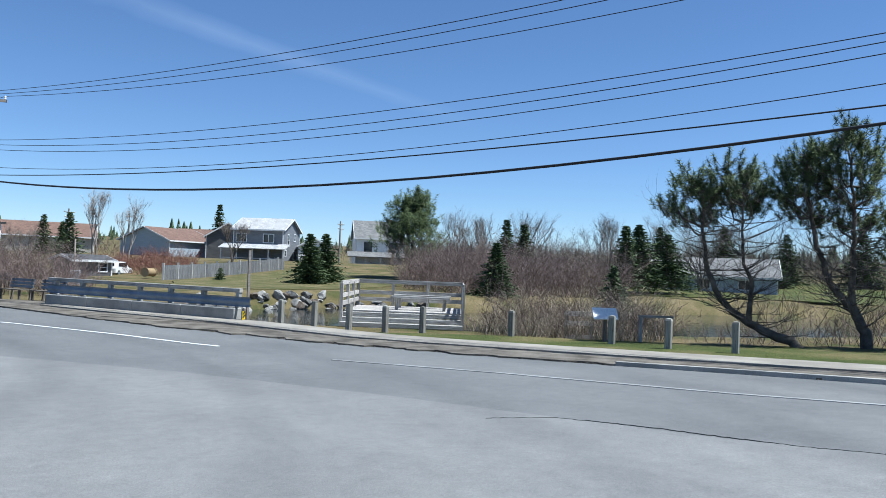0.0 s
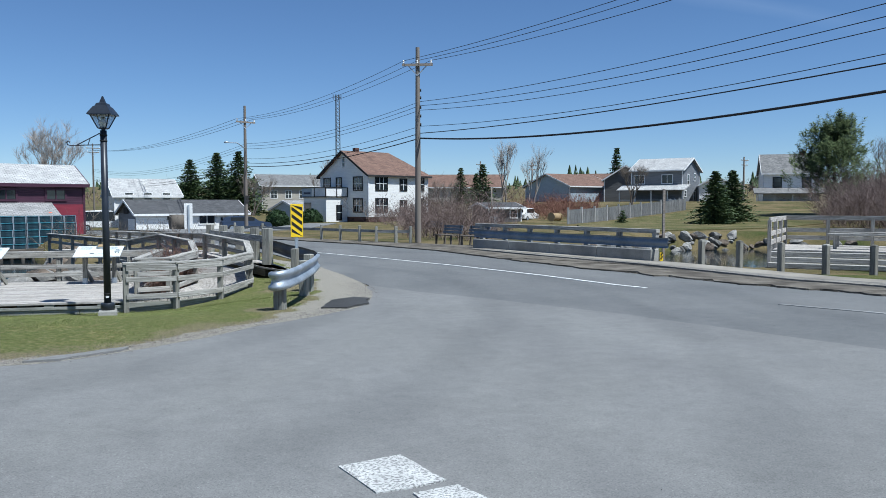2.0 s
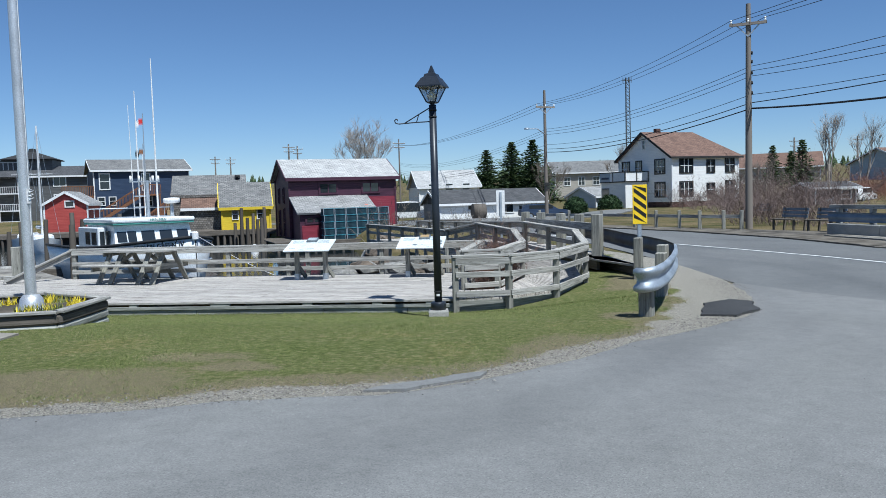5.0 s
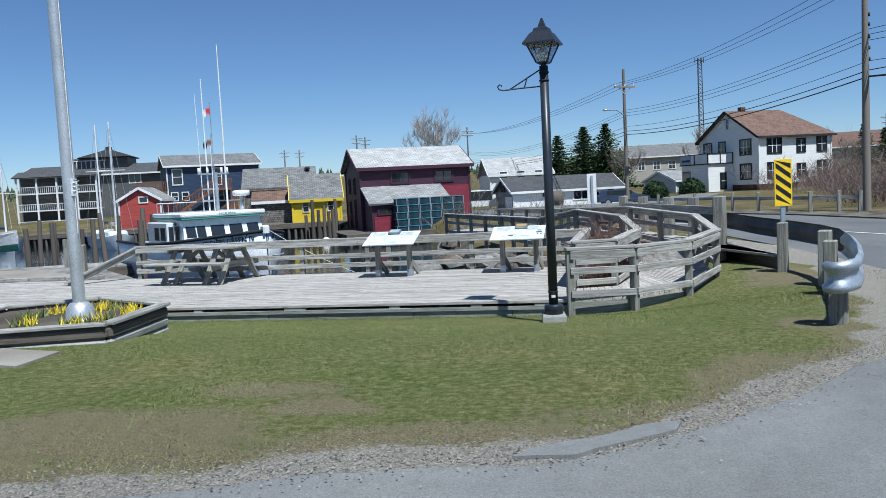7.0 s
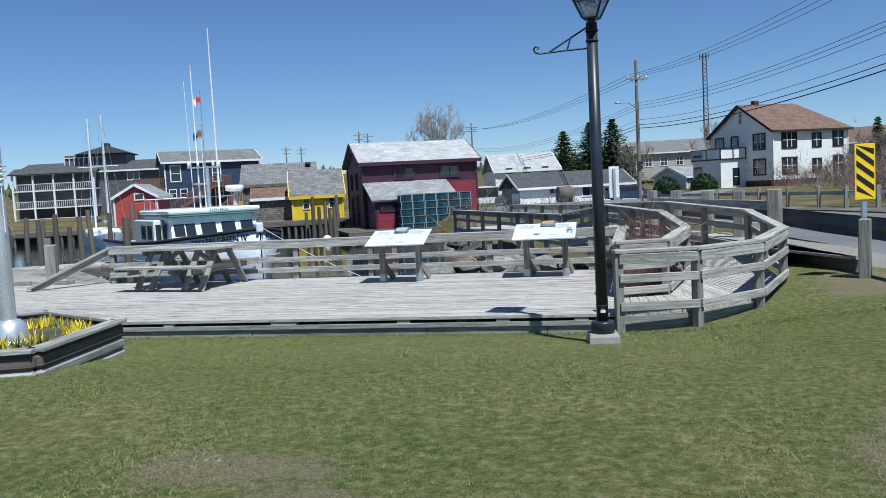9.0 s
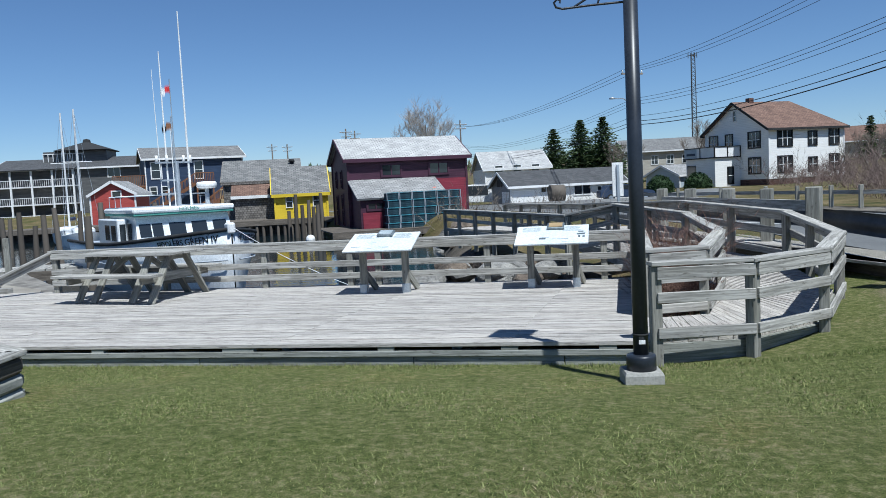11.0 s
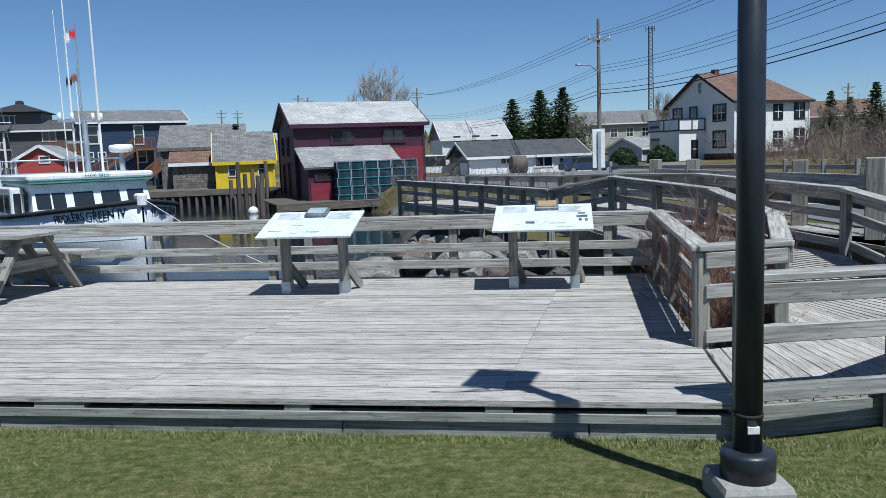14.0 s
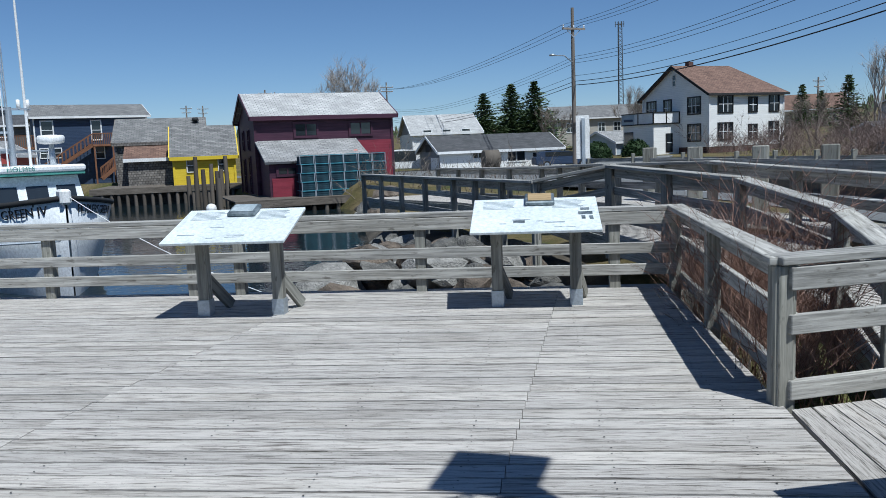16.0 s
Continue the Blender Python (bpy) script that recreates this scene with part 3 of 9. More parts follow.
grid_sheet("ground", spaced(-900, 900, -32, 30, 0.5), spaced(-120, 1200, -6, 98, 0.5), ground_under, M["rough_grass"], "rough grass and earth reaching to the horizon", "ground")
wbm = B()
for vv in ((-200, 8), (90, 8), (90, 90), (-200, 90)):
    wbm.verts.new((*vv, WATER))
wbm.faces.new(wbm.verts)
setting("water", wbm, M["water"], "calm dark harbour and creek water", "water")

# ---- roads, lawn, pavements ----
def inward(line, d):
    out = []
    for i, (x, y) in enumerate(line):
        a, b = line[max(0, i - 1)], line[min(len(line) - 1, i + 1)]
        tx, ty = b[0] - a[0], b[1] - a[1]
        n = math.hypot(tx, ty)
        out.append((x - ty / n * d, y + tx / n * d))
    return out


PATCH = [(9.6, -14), (8.6, 0), (7.95, 2.86), (7.4, 4.1), (6.96, 5.87), (6.3, 8.5), (5.2, 12), (3.9, 15), (2.2, 18.4)]
road_poly = FAR_EDGE + [p for p in PARK_EDGE[::-1] if p[1] > 18.5] + PATCH[::-1]
sheet("road", road_poly, 0.0, 1.2, M["road"], "main road of worn grey asphalt", "road")
street_poly = inward([p for p in PARK_EDGE if p[1] < 18.7], 0.5) + PATCH[::-1] + [(8, -22), (-30, -22)]
sheet("street", street_poly, 0.004, 0.4, M["street"], "pale old asphalt of the side street", "road", 0.03)
LAWN = [p for p in PARK_EDGE if p[1] < 30] + [(-0.6, 30), (-1.2, 24), (-2.4, 18.4), (-2.6, 17.3), (-20, 17.4), (-34, 15)]
SHOULDER = [(0.35, 13.2), (0.9, 13.5), (1.5, 14.6), (1.85, 15.8), (2.0, 17.5), (2.0, 19.2), (1.9, 21), (1.5, 24), (0.4, 30), (-0.1, 30), (0.9, 24), (1.25, 21), (1.35, 19), (1.3, 17.2), (1.1, 15.8), (0.7, 14.6)]
BARE = [(-5.2, 10.0, 1.5, 0.75), (-6.6, 9.7, 1.2, 0.7), (-3.9, 10.65, 0.6, 0.3), (-4.6, 11.2, 0.7, 0.35), (0.25, 14.1, 0.75, 0.8), (0.75, 15.6, 0.5, 1.4), (0.6, 18.6, 0.8, 1.8), (-3.0, 10.2, 0.5, 0.25)]


def lawn_state(gx, gy):
    """How gravelly and how bare the lawn is at many places, 0 to 1 each."""
    off = np.full(gx.shape, 1e9)
    for (xa, ya), (xb, yb) in zip(PARK_EDGE, PARK_EDGE[1:]):
        off = np.minimum(off, to_segment(gx, gy, xa, ya, xb, yb))
    ease = lambda a, c, v: (lambda u: u * u * (3 - 2 * u))(np.clip((v - a) / (c - a), 0, 1))
    w1 = np.array([noise.noise((x * 1.3, y * 1.3, 2.0)) + 0.5 * noise.noise((x * 4.1, y * 4.1, 7.0)) for x, y in zip(gx, gy)])
    grit = 1 - ease(0.05, 0.55, off + 0.16 * w1)
    odd, near = np.zeros(gx.shape, bool), np.full(gx.shape, 1e9)
    for (xa, ya), (xb, yb) in zip(SHOULDER, SHOULDER[1:] + SHOULDER[:1]):
        odd ^= ((ya > gy) != (yb > gy)) & (gx < (xb - xa) * (gy - ya) / (yb - ya) + xa)
        near = np.minimum(near, to_segment(gx, gy, xa, ya, xb, yb))
    grit = np.maximum(grit, np.where(odd, 1.0, 1 - ease(0.0, 0.5, near + 0.25 * w1)))
    bare = 0.9 * (1 - ease(0.2, 1.25, off + 0.4 * w1))
    for cx, cy, rx, ry in BARE:
        bare = np.maximum(bare, 0.85 - 0.85 * ease(0.2, 1.4, np.hypot((gx - cx) / rx, (gy - cy) / ry) + 0.45 * w1))
    return grit, bare, off


lawn = sheet("lawn", LAWN, 0.012, 0.2, M["lawn"], "spring lawn with bare straw-coloured patches and a gravel rim", "lawn", 0.05)
me = lawn.data
co = np.empty(len(me.vertices) * 3)
me.vertices.foreach_get("co", co)
co = co.reshape(-1, 3)
grit, bare, off = lawn_state(co[:, 0], co[:, 1])
for key, values in (("grit", grit), ("bare", bare)):
    me.attributes.new(key, "FLOAT", "POINT").data.foreach_set("value", values.astype(np.float32))
lump = np.array([noise.noise((x * 0.9, y * 0.9, 5.0)) + 0.6 * noise.noise((x * 2.7, y * 2.7, 1.0)) for x, y in co[:, :2]])
co[:, 2] += np.clip(off / 0.8, 0, 1) * (0.012 + 0.012 * lump) - 0.007 * np.clip(1 - off / 0.25, 0, 1)
me.vertices.foreach_set("co", co.ravel())
me.shade_smooth()
me.set_sharp_from_angle(angle=radians(35))
sheet("tar_patch", [(0.75, 14.05), (1.2, 13.95), (1.62, 14.6), (1.8, 15.4), (1.5, 15.75), (1.05, 15.2)], 0.04, 0.2, M["tar"], "dark asphalt patch on the road corner", "road", 0.08)
sheet("broken_asphalt", [(-2.55, 9.72), (-2.4, 9.95), (-2.15, 10.08), (-1.9, 10.3), (-1.62, 10.42), (-1.66, 10.22), (-1.95, 9.98), (-2.2, 9.78)], 0.03, 0.15, M["street"], "broken pale slab of asphalt at the lawn edge", "road", 0.06)
sheet("far_lot", [(-9, 60.5), (-4, 52.5), (3, 60), (7, 77), (0, 79.5), (-8, 79.5), (-16, 79), (-21, 75)], 0.05, 1.2, M["street"], "grey asphalt lot before the garage", "parking lot", 0.2, land)
sheet("gravel_yard", [(-12.9, 21.5), (-13.9, 23.6), (-16.6, 25.9), (-24, 27.2), (-34, 27.8), (-34, 17), (-17.05, 17), (-17.05, 21.5)], 0.02, 0.5, M["gravel"], "loose grey gravel beside the wharf", "gravel", 0.05)
sheet("wharf_path", [(-13.0, 21.6), (-14.2, 23.4), (-18.4, 25.6), (-26, 26.4), (-26, 25.4), (-18.6, 24.4), (-15.2, 22.6), (-14.6, 21.6)], 0.035, 0.4, M["walk"], "pale concrete path to the wharf", "pavement", 0.02)
sheet("path_slab", [(-7.5, 12.0), (-7.62, 12.75), (-14, 14.2), (-14, 13.2)], 0.05, 0.3, M["walk"], "pale concrete path slab in the lawn", "pavement")
WALK_N = [(17.9, 0), (15.4, 5.6), (13.9, 9.5), (13.0, 12), (12.2, 14.5), (11.4, 18), (10.6, 22), (9.9, 24), (8.8, 27.5), (7.8, 31)]
WALK_F = [(19.3, 0.5), (16.8, 6.1), (15.3, 10), (14.4, 12.5), (13.6, 15), (12.8, 18.5), (11.9, 22.2), (11.1, 24.4), (10.0, 28), (9.0, 31.5)]
sheet("verge", FAR_EDGE[1:11] + WALK_N[6::-1], 0.035, 0.4, M["scuff"], "gravelly verge with dead grass along the kerb", "verge", 0.3)
sheet("pond_verge", [(19.4, 0.4), (16.9, 6.0), (15.4, 9.9), (14.5, 12.4), (13.7, 14.9), (13.0, 17.9), (14.6, 17.2), (16.2, 15.2), (17.6, 12.4), (19.3, 10.3), (22.3, 7.6), (25, 3), (26, 0)], 0.055, 0.5, M["park_grass"], "green grass strip between pavement and pond", "lawn", 0.15)
sheet("far_lawn", [(56, 43.5), (61, 41.5), (70.5, 34), (76, 18), (92, 16), (104, 44), (84, 62), (64, 52)], 0.06, 1.5, M["park_grass"], "green lawn before the bungalow across the pond", "lawn", 0.4, land)
sheet("bank_lawn", [(20.5, 50.5), (26, 49.4), (34, 51.5), (44, 57), (54, 63), (52, 74), (44, 78), (36, 72), (26.6, 65.5)], 0.06, 1.5, M["bank_grass"], "patchy green slope below the picket fence", "lawn", 0.5, land)
sheet("pavement", WALK_N + WALK_F[::-1], 0.07, 0.5, M["walk"], "pale concrete pavement across the road", "pavement", 0.02)
sheet("far_verge", FAR_EDGE[10:15] + [(0, 47), (5, 38.5), (9.5, 33), (7.8, 31), (8.6, 27.5), (9.9, 24), (10.5, 22)], 0.045, 0.6, M["scuff"], "gravelly roadside strip beyond the bridge", "verge", 0.1)
kb = B()
for (xa, ya), (xb, yb) in zip(FAR_EDGE[1:4], FAR_EDGE[2:5]):
    beam(kb, (xa, ya, grade(xa, ya) - 0.0), (xb, yb, grade(xb, yb) - 0.0), 0.14, 0.16)
setting("kerb", kb, M["concrete"], "low worn concrete kerb", "kerb")


def stripe(name, line, w, lift, material, label):
    poly = inward(line, w / 2) + inward(line, -w / 2)[::-1]
    return sheet(name, poly, lift, 0.6, material, label, "road marking", 0.012)


stripe("centre_line", [(7.75, 16.3), (6.7, 19.9), (5.4, 23.4), (4.0, 26.6), (2.2, 30.3), (-1, 36), (-5, 43), (-11, 54)], 0.12, 0.012, M["paint"], "white painted road line")
stripe("worn_line", [(12.6, 0.5), (11.36, 4.14), (10.6, 5.9), (9.5, 9.5), (8.3, 12.6)], 0.11, 0.010, M["faded"], "worn pale road line")
sheet("stop_bar", [(0.24, 5.44), (0.64, 5.58), (0.80, 5.05), (0.60, 4.97), (0.40, 4.93)], 0.012, 0.2, M["wornpaint"], "worn white painted bar on the asphalt", "road marking", 0.02)
sheet("stop_bar", [(0.58, 4.88), (0.84, 4.96), (1.02, 4.5), (0.70, 4.4)], 0.013, 0.2, M["wornpaint"], "worn white painted bar on the asphalt", "road marking", 0.02)


def crack(pts, w, label):
    rnd = random.Random(int(pts[0][0] * 10))
    line = []
    for (xa, ya), (xb, yb) in zip(pts, pts[1:]):
        for i in range(14):
            k = i / 14
            line.append((xa + (xb - xa) * k + rnd.uniform(-0.02, 0.02), ya + (yb - ya) * k + rnd.uniform(-0.03, 0.03)))
    up = [(x - w * rnd.uniform(0.2, 1.0), y + w * rnd.uniform(0.1, 1.0)) for x, y in line]
    down = [(x + w * rnd.uniform(0.2, 1.0), y - w * rnd.uniform(0.1, 1.0)) for x, y in line]
    sheet("crack", up + down[::-1], 0.009, 0.5, M["tar"], label, "crack")


crack([(6.2, 6.3), (6.9, 5.9), (7.2, 5.2), (7.42, 4.37), (7.62, 3.54), (7.95, 2.8), (8.3, 1.8)], 0.009, "ragged dark crack where the lot meets the road")


# ---- deck ----
DX0, DX1, DY0, DY1 = -17.0, -2.62, 16.80, 21.42
deck = thing("boardwalk_deck", "weathered grey plank deck beside the harbour", "deck", (-9, 19, DECK - 0.3), 0, "", "structure")
fr = B()
for k in range(9):
    x = DX0 + 0.1 + k * (DX1 - DX0 - 0.2) / 8
    box(fr, x - 0.05, x + 0.05, DY0 + 0.12, DY1 - 0.12, DECK - 0.26, DECK - 0.042)
part("joist", fr, M["skirt"], deck, "", False)
for x0, x1 in ((DX0, -13.2), (-13.2, -10.0), (-10.0, -7.16), (-7.16, -4.9), (-4.9, -3.45), (-3.45, DX1)):
    b = B()
    box(b, x0 + 0.004, x1 - 0.004, DY0 - 0.02, DY0 + 0.03, DECK - 0.285, DECK - 0.125, 0.004)
    part("fascia_board", b, M["skirt"], deck, "green-grey edge board", False)
b = B()
box(b, DX0, DX1, DY0 - 0.045, DY0 + 0.02, DECK - 0.125, DECK - 0.068, 0.004)
part("edge_batten", b, M["skirt"], deck, "", False)
x = DX0
rr = random.Random(5)
while x < DX1 - 0.1:
    w = rr.choice((0.14, 0.16, 0.28, 0.34))
    b = B()
    box(b, x, min(DX1, x + w), DY0 - 0.04, DY0 + 0.03, DECK - 0.07, DECK - 0.03)
    part("spacer_block", b, M["skirt"], deck, "", False)
    x += w + rr.choice((0.75, 1.35, 1.3, 1.05))
b = B()
box(b, DX0, DX1, DY0 - 0.05, DY0 + 0.09, DECK - 0.03, DECK + 0.012, 0.004)
part("kick_rail", b, M["plank"], deck, "", False)
b = B()
box(b, DX0, DX1 + 1.4, DY1 - 0.05, DY1 + 0.0, DECK - 0.9, DECK - 0.05)
part("back_fascia", b, M["skirt"], deck, "", False)
b = B()
box(b, DX1 - 0.06, DX1, DY0, DY1, DECK - 0.285, DECK - 0.042)
part("side_fascia", b, M["skirt"], deck, "", False)


def lay_deck():
    """Rows of planks along x, with staggered butt joints at the joists."""
    r = random.Random(11)
    y, row = DY0 + 0.095, 0
    meshes = {}
    while y < DY1 - 0.05:
        seams = [DX0, -13.6 + 0.35 * (row % 2), -9.9 + 0.2 * (row % 3), -6.35 + 0.02 * row, -3.95 + 0.012 * row, DX1]
        for a, c in zip(seams, seams[1:]):
            key = round(c - a, 1)
            ln = c - a - 0.003
            bmx = B()
            beam(bmx, (0, 0, -0.019), (ln, 0, -0.019), 0.1255 - r.choice((0, 0, 0.002, 0.005)), 0.038, (0, 0, 1))
            o = part("plank", bmx, M["plank"], None)
            o.matrix_basis = pose(a + 0.0015 - (-9), y + 0.068 - 19, 0.3 + r.uniform(-0.0025, 0.0025), r.uniform(-0.5, 0.5), 0, r.uniform(-0.03, 0.03))
            o.parent = deck
        y += 0.1385
        row += 1


# ---- rails ----
def rail_run(pts, name, label, posts=None, boards=(0.32, 0.0), gap=1.7, deckz=None, post_drop=0.42, cap=(0.15, 0.04), drop=True, ends=(True, True)):
    """A timber rail along points (x, y, top z): posts, flat cap, edge board and two lower boards."""
    run = thing(name, label, "railing", (pts[0][0], pts[0][1], pts[0][2] - 0.72), 0)
    for step_no, (a, c) in enumerate(zip(pts, pts[1:])):
        a, c = Vector(a), Vector(c)
        lap = Vector((0, 0, 0.003 * ((step_no + len(name) + int(abs(a.x) * 10)) % 3)))
        d = (c - a)
        d.z = 0
        d.normalize()
        s = Vector((d.y, -d.x, 0))
        b = B()
        beam(b, a - d * 0.05 - Vector((0, 0, 0.02)) + lap, c + d * 0.05 - Vector((0, 0, 0.02)) + lap, cap[0], cap[1], (0, 0, 1), 0.005)
        part("cap_rail", b, M["rail"], run, "", False)
        b = B()
        beam(b, a + s * 0.055 - Vector((0, 0, 0.1)), c + s * 0.055 - Vector((0, 0, 0.1)), 0.04, 0.11, (0, 0, 1), 0.004)
        part("upper_board", b, M["rail"], run, "", False)
        for h in boards:
            b = B()
            off = Vector((0, 0, 0.72 - h + 0.0))
            beam(b, a + s * 0.055 - off + Vector((0, 0, 0.08)), c + s * 0.055 - off + Vector((0, 0, 0.08)), 0.04, 0.095, (0, 0, 1), 0.004)
            part("lower_board", b, M["rail"], run, "", False)
        n = len(posts) - 1 if posts else max(1, round((c - a).length / gap))
        for i in range(n + 1):
            if not posts and i == n and (c - Vector(pts[-1])).length > 0.01:
                continue
            p = Vector((posts[i], a.y, a.z)) if posts else a.lerp(c, i / n)
            b = B()
            beam(b, p - Vector((0, 0, 0.72 + post_drop)), p - Vector((0, 0, 0.04)), 0.095, 0.095, d, 0.005)
            part("post", b, M["post"], run, "", False)
    return run


BACK = [(-12.3, 21.36, RAIL), (-2.55, 21.36, RAIL)]
rail_run(BACK, "deck_railing", "grey weathered railing along the water side of the deck", (-12.25, -10.2, -8.44, -7.0, -6.54, -4.82, -3.08), (0.275, 0.085))
b = thing("sloping_handrail", "grey handrail sloping down at the deck end", "railing", (-12.35, 20.2, DECK))
s1 = B()
beam(s1, (-12.3, 21.36, RAIL - 0.02), (-13.4, 20.35, DECK + 0.05), 0.15, 0.04, (0, 0, 1), 0.004)
part("cap_rail", s1, M["rail"], b, "", False)
s1 = B()
beam(s1, (-12.34, 21.33, RAIL - 0.12), (-13.35, 20.4, DECK + 0.0), 0.04, 0.12)
part("side_board", s1, M["rail"], b, "", False)
rail_run([(-2.62, 18.08, RAIL), (-2.55, 21.36, RAIL)], "bed_railing", "weathered railing between deck and shrub bed", gap=1.65)
INNER = [(-2.62, 18.08, RAIL), (-2.02, 18.3, RAIL), (-1.62, 20.1, 0.36), (-1.86, 21.9, 0.52), (-2.86, 24.0, 0.62), (-3.75, 24.6, 0.43)]
OUTER = [(-2.62, 16.72, 0.33), (-1.75, 16.97, 0.32), (-0.96, 17.72, 0.32), (-0.38, 19.4, 0.34), (-0.5, 21.6, 0.5), (-1.66, 24.0, 0.62), (-3.0, 27.2, 0.55), (-3.6, 30.0, 0.45)]
rail_run(INNER, "ramp_inner_railing", "curving weathered inner railing of the boardwalk ramp", gap=1.5)
rail_run(OUTER, "ramp_outer_railing", "curving weathered outer railing of the boardwalk ramp", gap=1.3)
rail_run([(-3.75, 24.6, 0.43), (-5.2, 28.5, 0.36), (-8.0, 34.0, 0.33)], "far_boardwalk_railing", "grey railing of the far boardwalk", gap=1.5)
rail_run([(-3.6, 30.0, 0.45), (-6.3, 35.6, 0.36)], "far_boardwalk_railing", "grey railing of the far boardwalk", gap=1.5)


def lay_ramp():
    """Short planks across the curving ramp, from the inner to the outer edge."""
    ramp_ob = thing("boardwalk_ramp", "curving ramp of narrow weathered planks", "boardwalk", (-1.5, 18, DECK - 0.3), 0, "", "structure")
    A = [(-2.60, 17.98), (-1.98, 18.2), (-1.62, 20.1), (-1.86, 21.9), (-2.86, 24.0), (-3.9, 27.0), (-5.2, 29.8), (-8.0, 34.6)]
    C = [(-2.60, 16.85), (-1.78, 17.06), (-1.02, 17.78), (-0.45, 19.4), (-0.55, 21.55), (-1.70, 23.95), (-2.9, 27.2), (-6.2, 35.6)]
    Z = [DECK, DECK, DECK + 0.0, DECK + 0.05, DECK + 0.17, DECK + 0.25, DECK + 0.22, DECK + 0.08]
    for k in range(len(A) - 1):
        ln = (math.dist(A[k], A[k + 1]) + math.dist(C[k], C[k + 1])) / 2
        n = max(2, int(max(math.dist(C[k], C[k + 1]), ln) / 0.14))
        za, zb = Z[k], Z[k + 1]
        for i in range(n):
            f0, f1 = i / n + 0.02 / n, (i + 1) / n - 0.04 / n
            q = []
            for f in (f0, f1):
                q.append((A[k][0] + (A[k + 1][0] - A[k][0]) * f, A[k][1] + (A[k + 1][1] - A[k][1]) * f))
                q.append((C[k][0] + (C[k + 1][0] - C[k][0]) * f, C[k][1] + (C[k + 1][1] - C[k][1]) * f))
            z = za + (zb - za) * (i + 0.5) / n
            bmx = B()
            uv = bmx.loops.layers.uv.verify()
            top = [bmx.verts.new((*p, z)) for p in (q[0], q[1], q[3], q[2])]
            low = [bmx.verts.new((*p, z - 0.038)) for p in (q[0], q[1], q[3], q[2])]
            f = bmx.faces.new(top)
            L = math.dist(q[0], q[1])
            for lp, c in zip(f.loops, ((i, 0), (i + L, 0), (i + L, 0.14), (i, 0.14))):
                lp[uv].uv = c
            bmx.faces.new(low[::-1])
            for j in range(4):
                g = bmx.faces.new((top[(j + 1) % 4], top[j], low[j], low[(j + 1) % 4]))
                for lp, c in zip(g.loops, ((0, 0), (0.6, 0), (0.6, 0.04), (0, 0.04))):
                    lp[uv].uv = (c[0] + i, c[1])
            bmesh.ops.recalc_face_normals(bmx, faces=bmx.faces)
            part("plank", bmx, M["plank"], ramp_ob, "", False)
    for line in (A, C):
        for (xa, ya), (xb, yb), za, zb in zip(line, line[1:], Z, Z[1:]):
            bmx = B()
            beam(bmx, (xa, ya, za - 0.14), (xb, yb, zb - 0.14), 0.05, 0.2)
            part("stringer", bmx, M["skirt"], ramp_ob, "", False)


def lay_link():
    """Pale planks between the ramp and the road's guard rail, raised on bearers."""
    link = thing("roadside_boardwalk", "pale weathered plank walk behind the guard rail", "boardwalk", (0, 24, -0.45), 0, "", "structure")
    A = [(-0.02, 21.3), (-0.35, 22.4), (-1.35, 24.2), (-2.72, 27.2), (-3.4, 30.0)]
    C = [(0.66, 19.75), (0.36, 21.2), (-0.12, 24.0), (-1.1, 27.0), (-2.0, 29.6)]
    for k in range(4):
        n = int(math.dist(C[k], C[k + 1]) / 0.145)
        for i in range(n):
            f = (i + 0.5) / n
            p = [a + (c - a) * f for a, c in zip(A[k], A[k + 1])]
            q = [a + (c - a) * f for a, c in zip(C[k], C[k + 1])]
            bmx = B()
            beam(bmx, (*p, -0.17), (*q, -0.17), 0.13, 0.04)
            part("plank", bmx, M["plank"], link, "", False)
    for line in (A, C):
        for p, q in zip(line, line[1:]):
            bmx = B()
            beam(bmx, (*p, -0.29), (*q, -0.29), 0.07, 0.19)
            part("bearer", bmx, M["pile"], link, "", False)


# ---- house builder ----
def quad(bm, pts, uvs=None):
    uv = bm.loops.layers.uv.verify()
    f = bm.faces.new([bm.verts.new(p) for p in pts])
    if uvs:
        for lp, c in zip(f.loops, uvs):
            lp[uv].uv = c
    return f


def slab(bm, pts, t):
    """A flat slab: the outline pts on top, t thick downwards, UV in metres on the slope."""
    p = [Vector(q) for q in pts]
    n = (p[1] - p[0]).cross(p[3] - p[0]).normalized()
    if n.z < 0:
        p.reverse()
        n = -n
    u = (p[1] - p[0]).normalized()
    if abs(u.z) > 0.05:
        p = p[1:] + p[:1]
        u = (p[1] - p[0]).normalized()
    v = n.cross(u)
    o = p[0]
    uvs = [((q - o).dot(u), (q - o).dot(v)) for q in p]
    quad(bm, p, uvs)
    lo = [q - n * t for q in p]
    quad(bm, lo[::-1], uvs[::-1])
    for i in range(len(p)):
        j = (i + 1) % len(p)
        quad(bm, (p[j], p[i], lo[i], lo[j]), ((0, 0), (1, 0), (1, 0.1), (0, 0.1)))


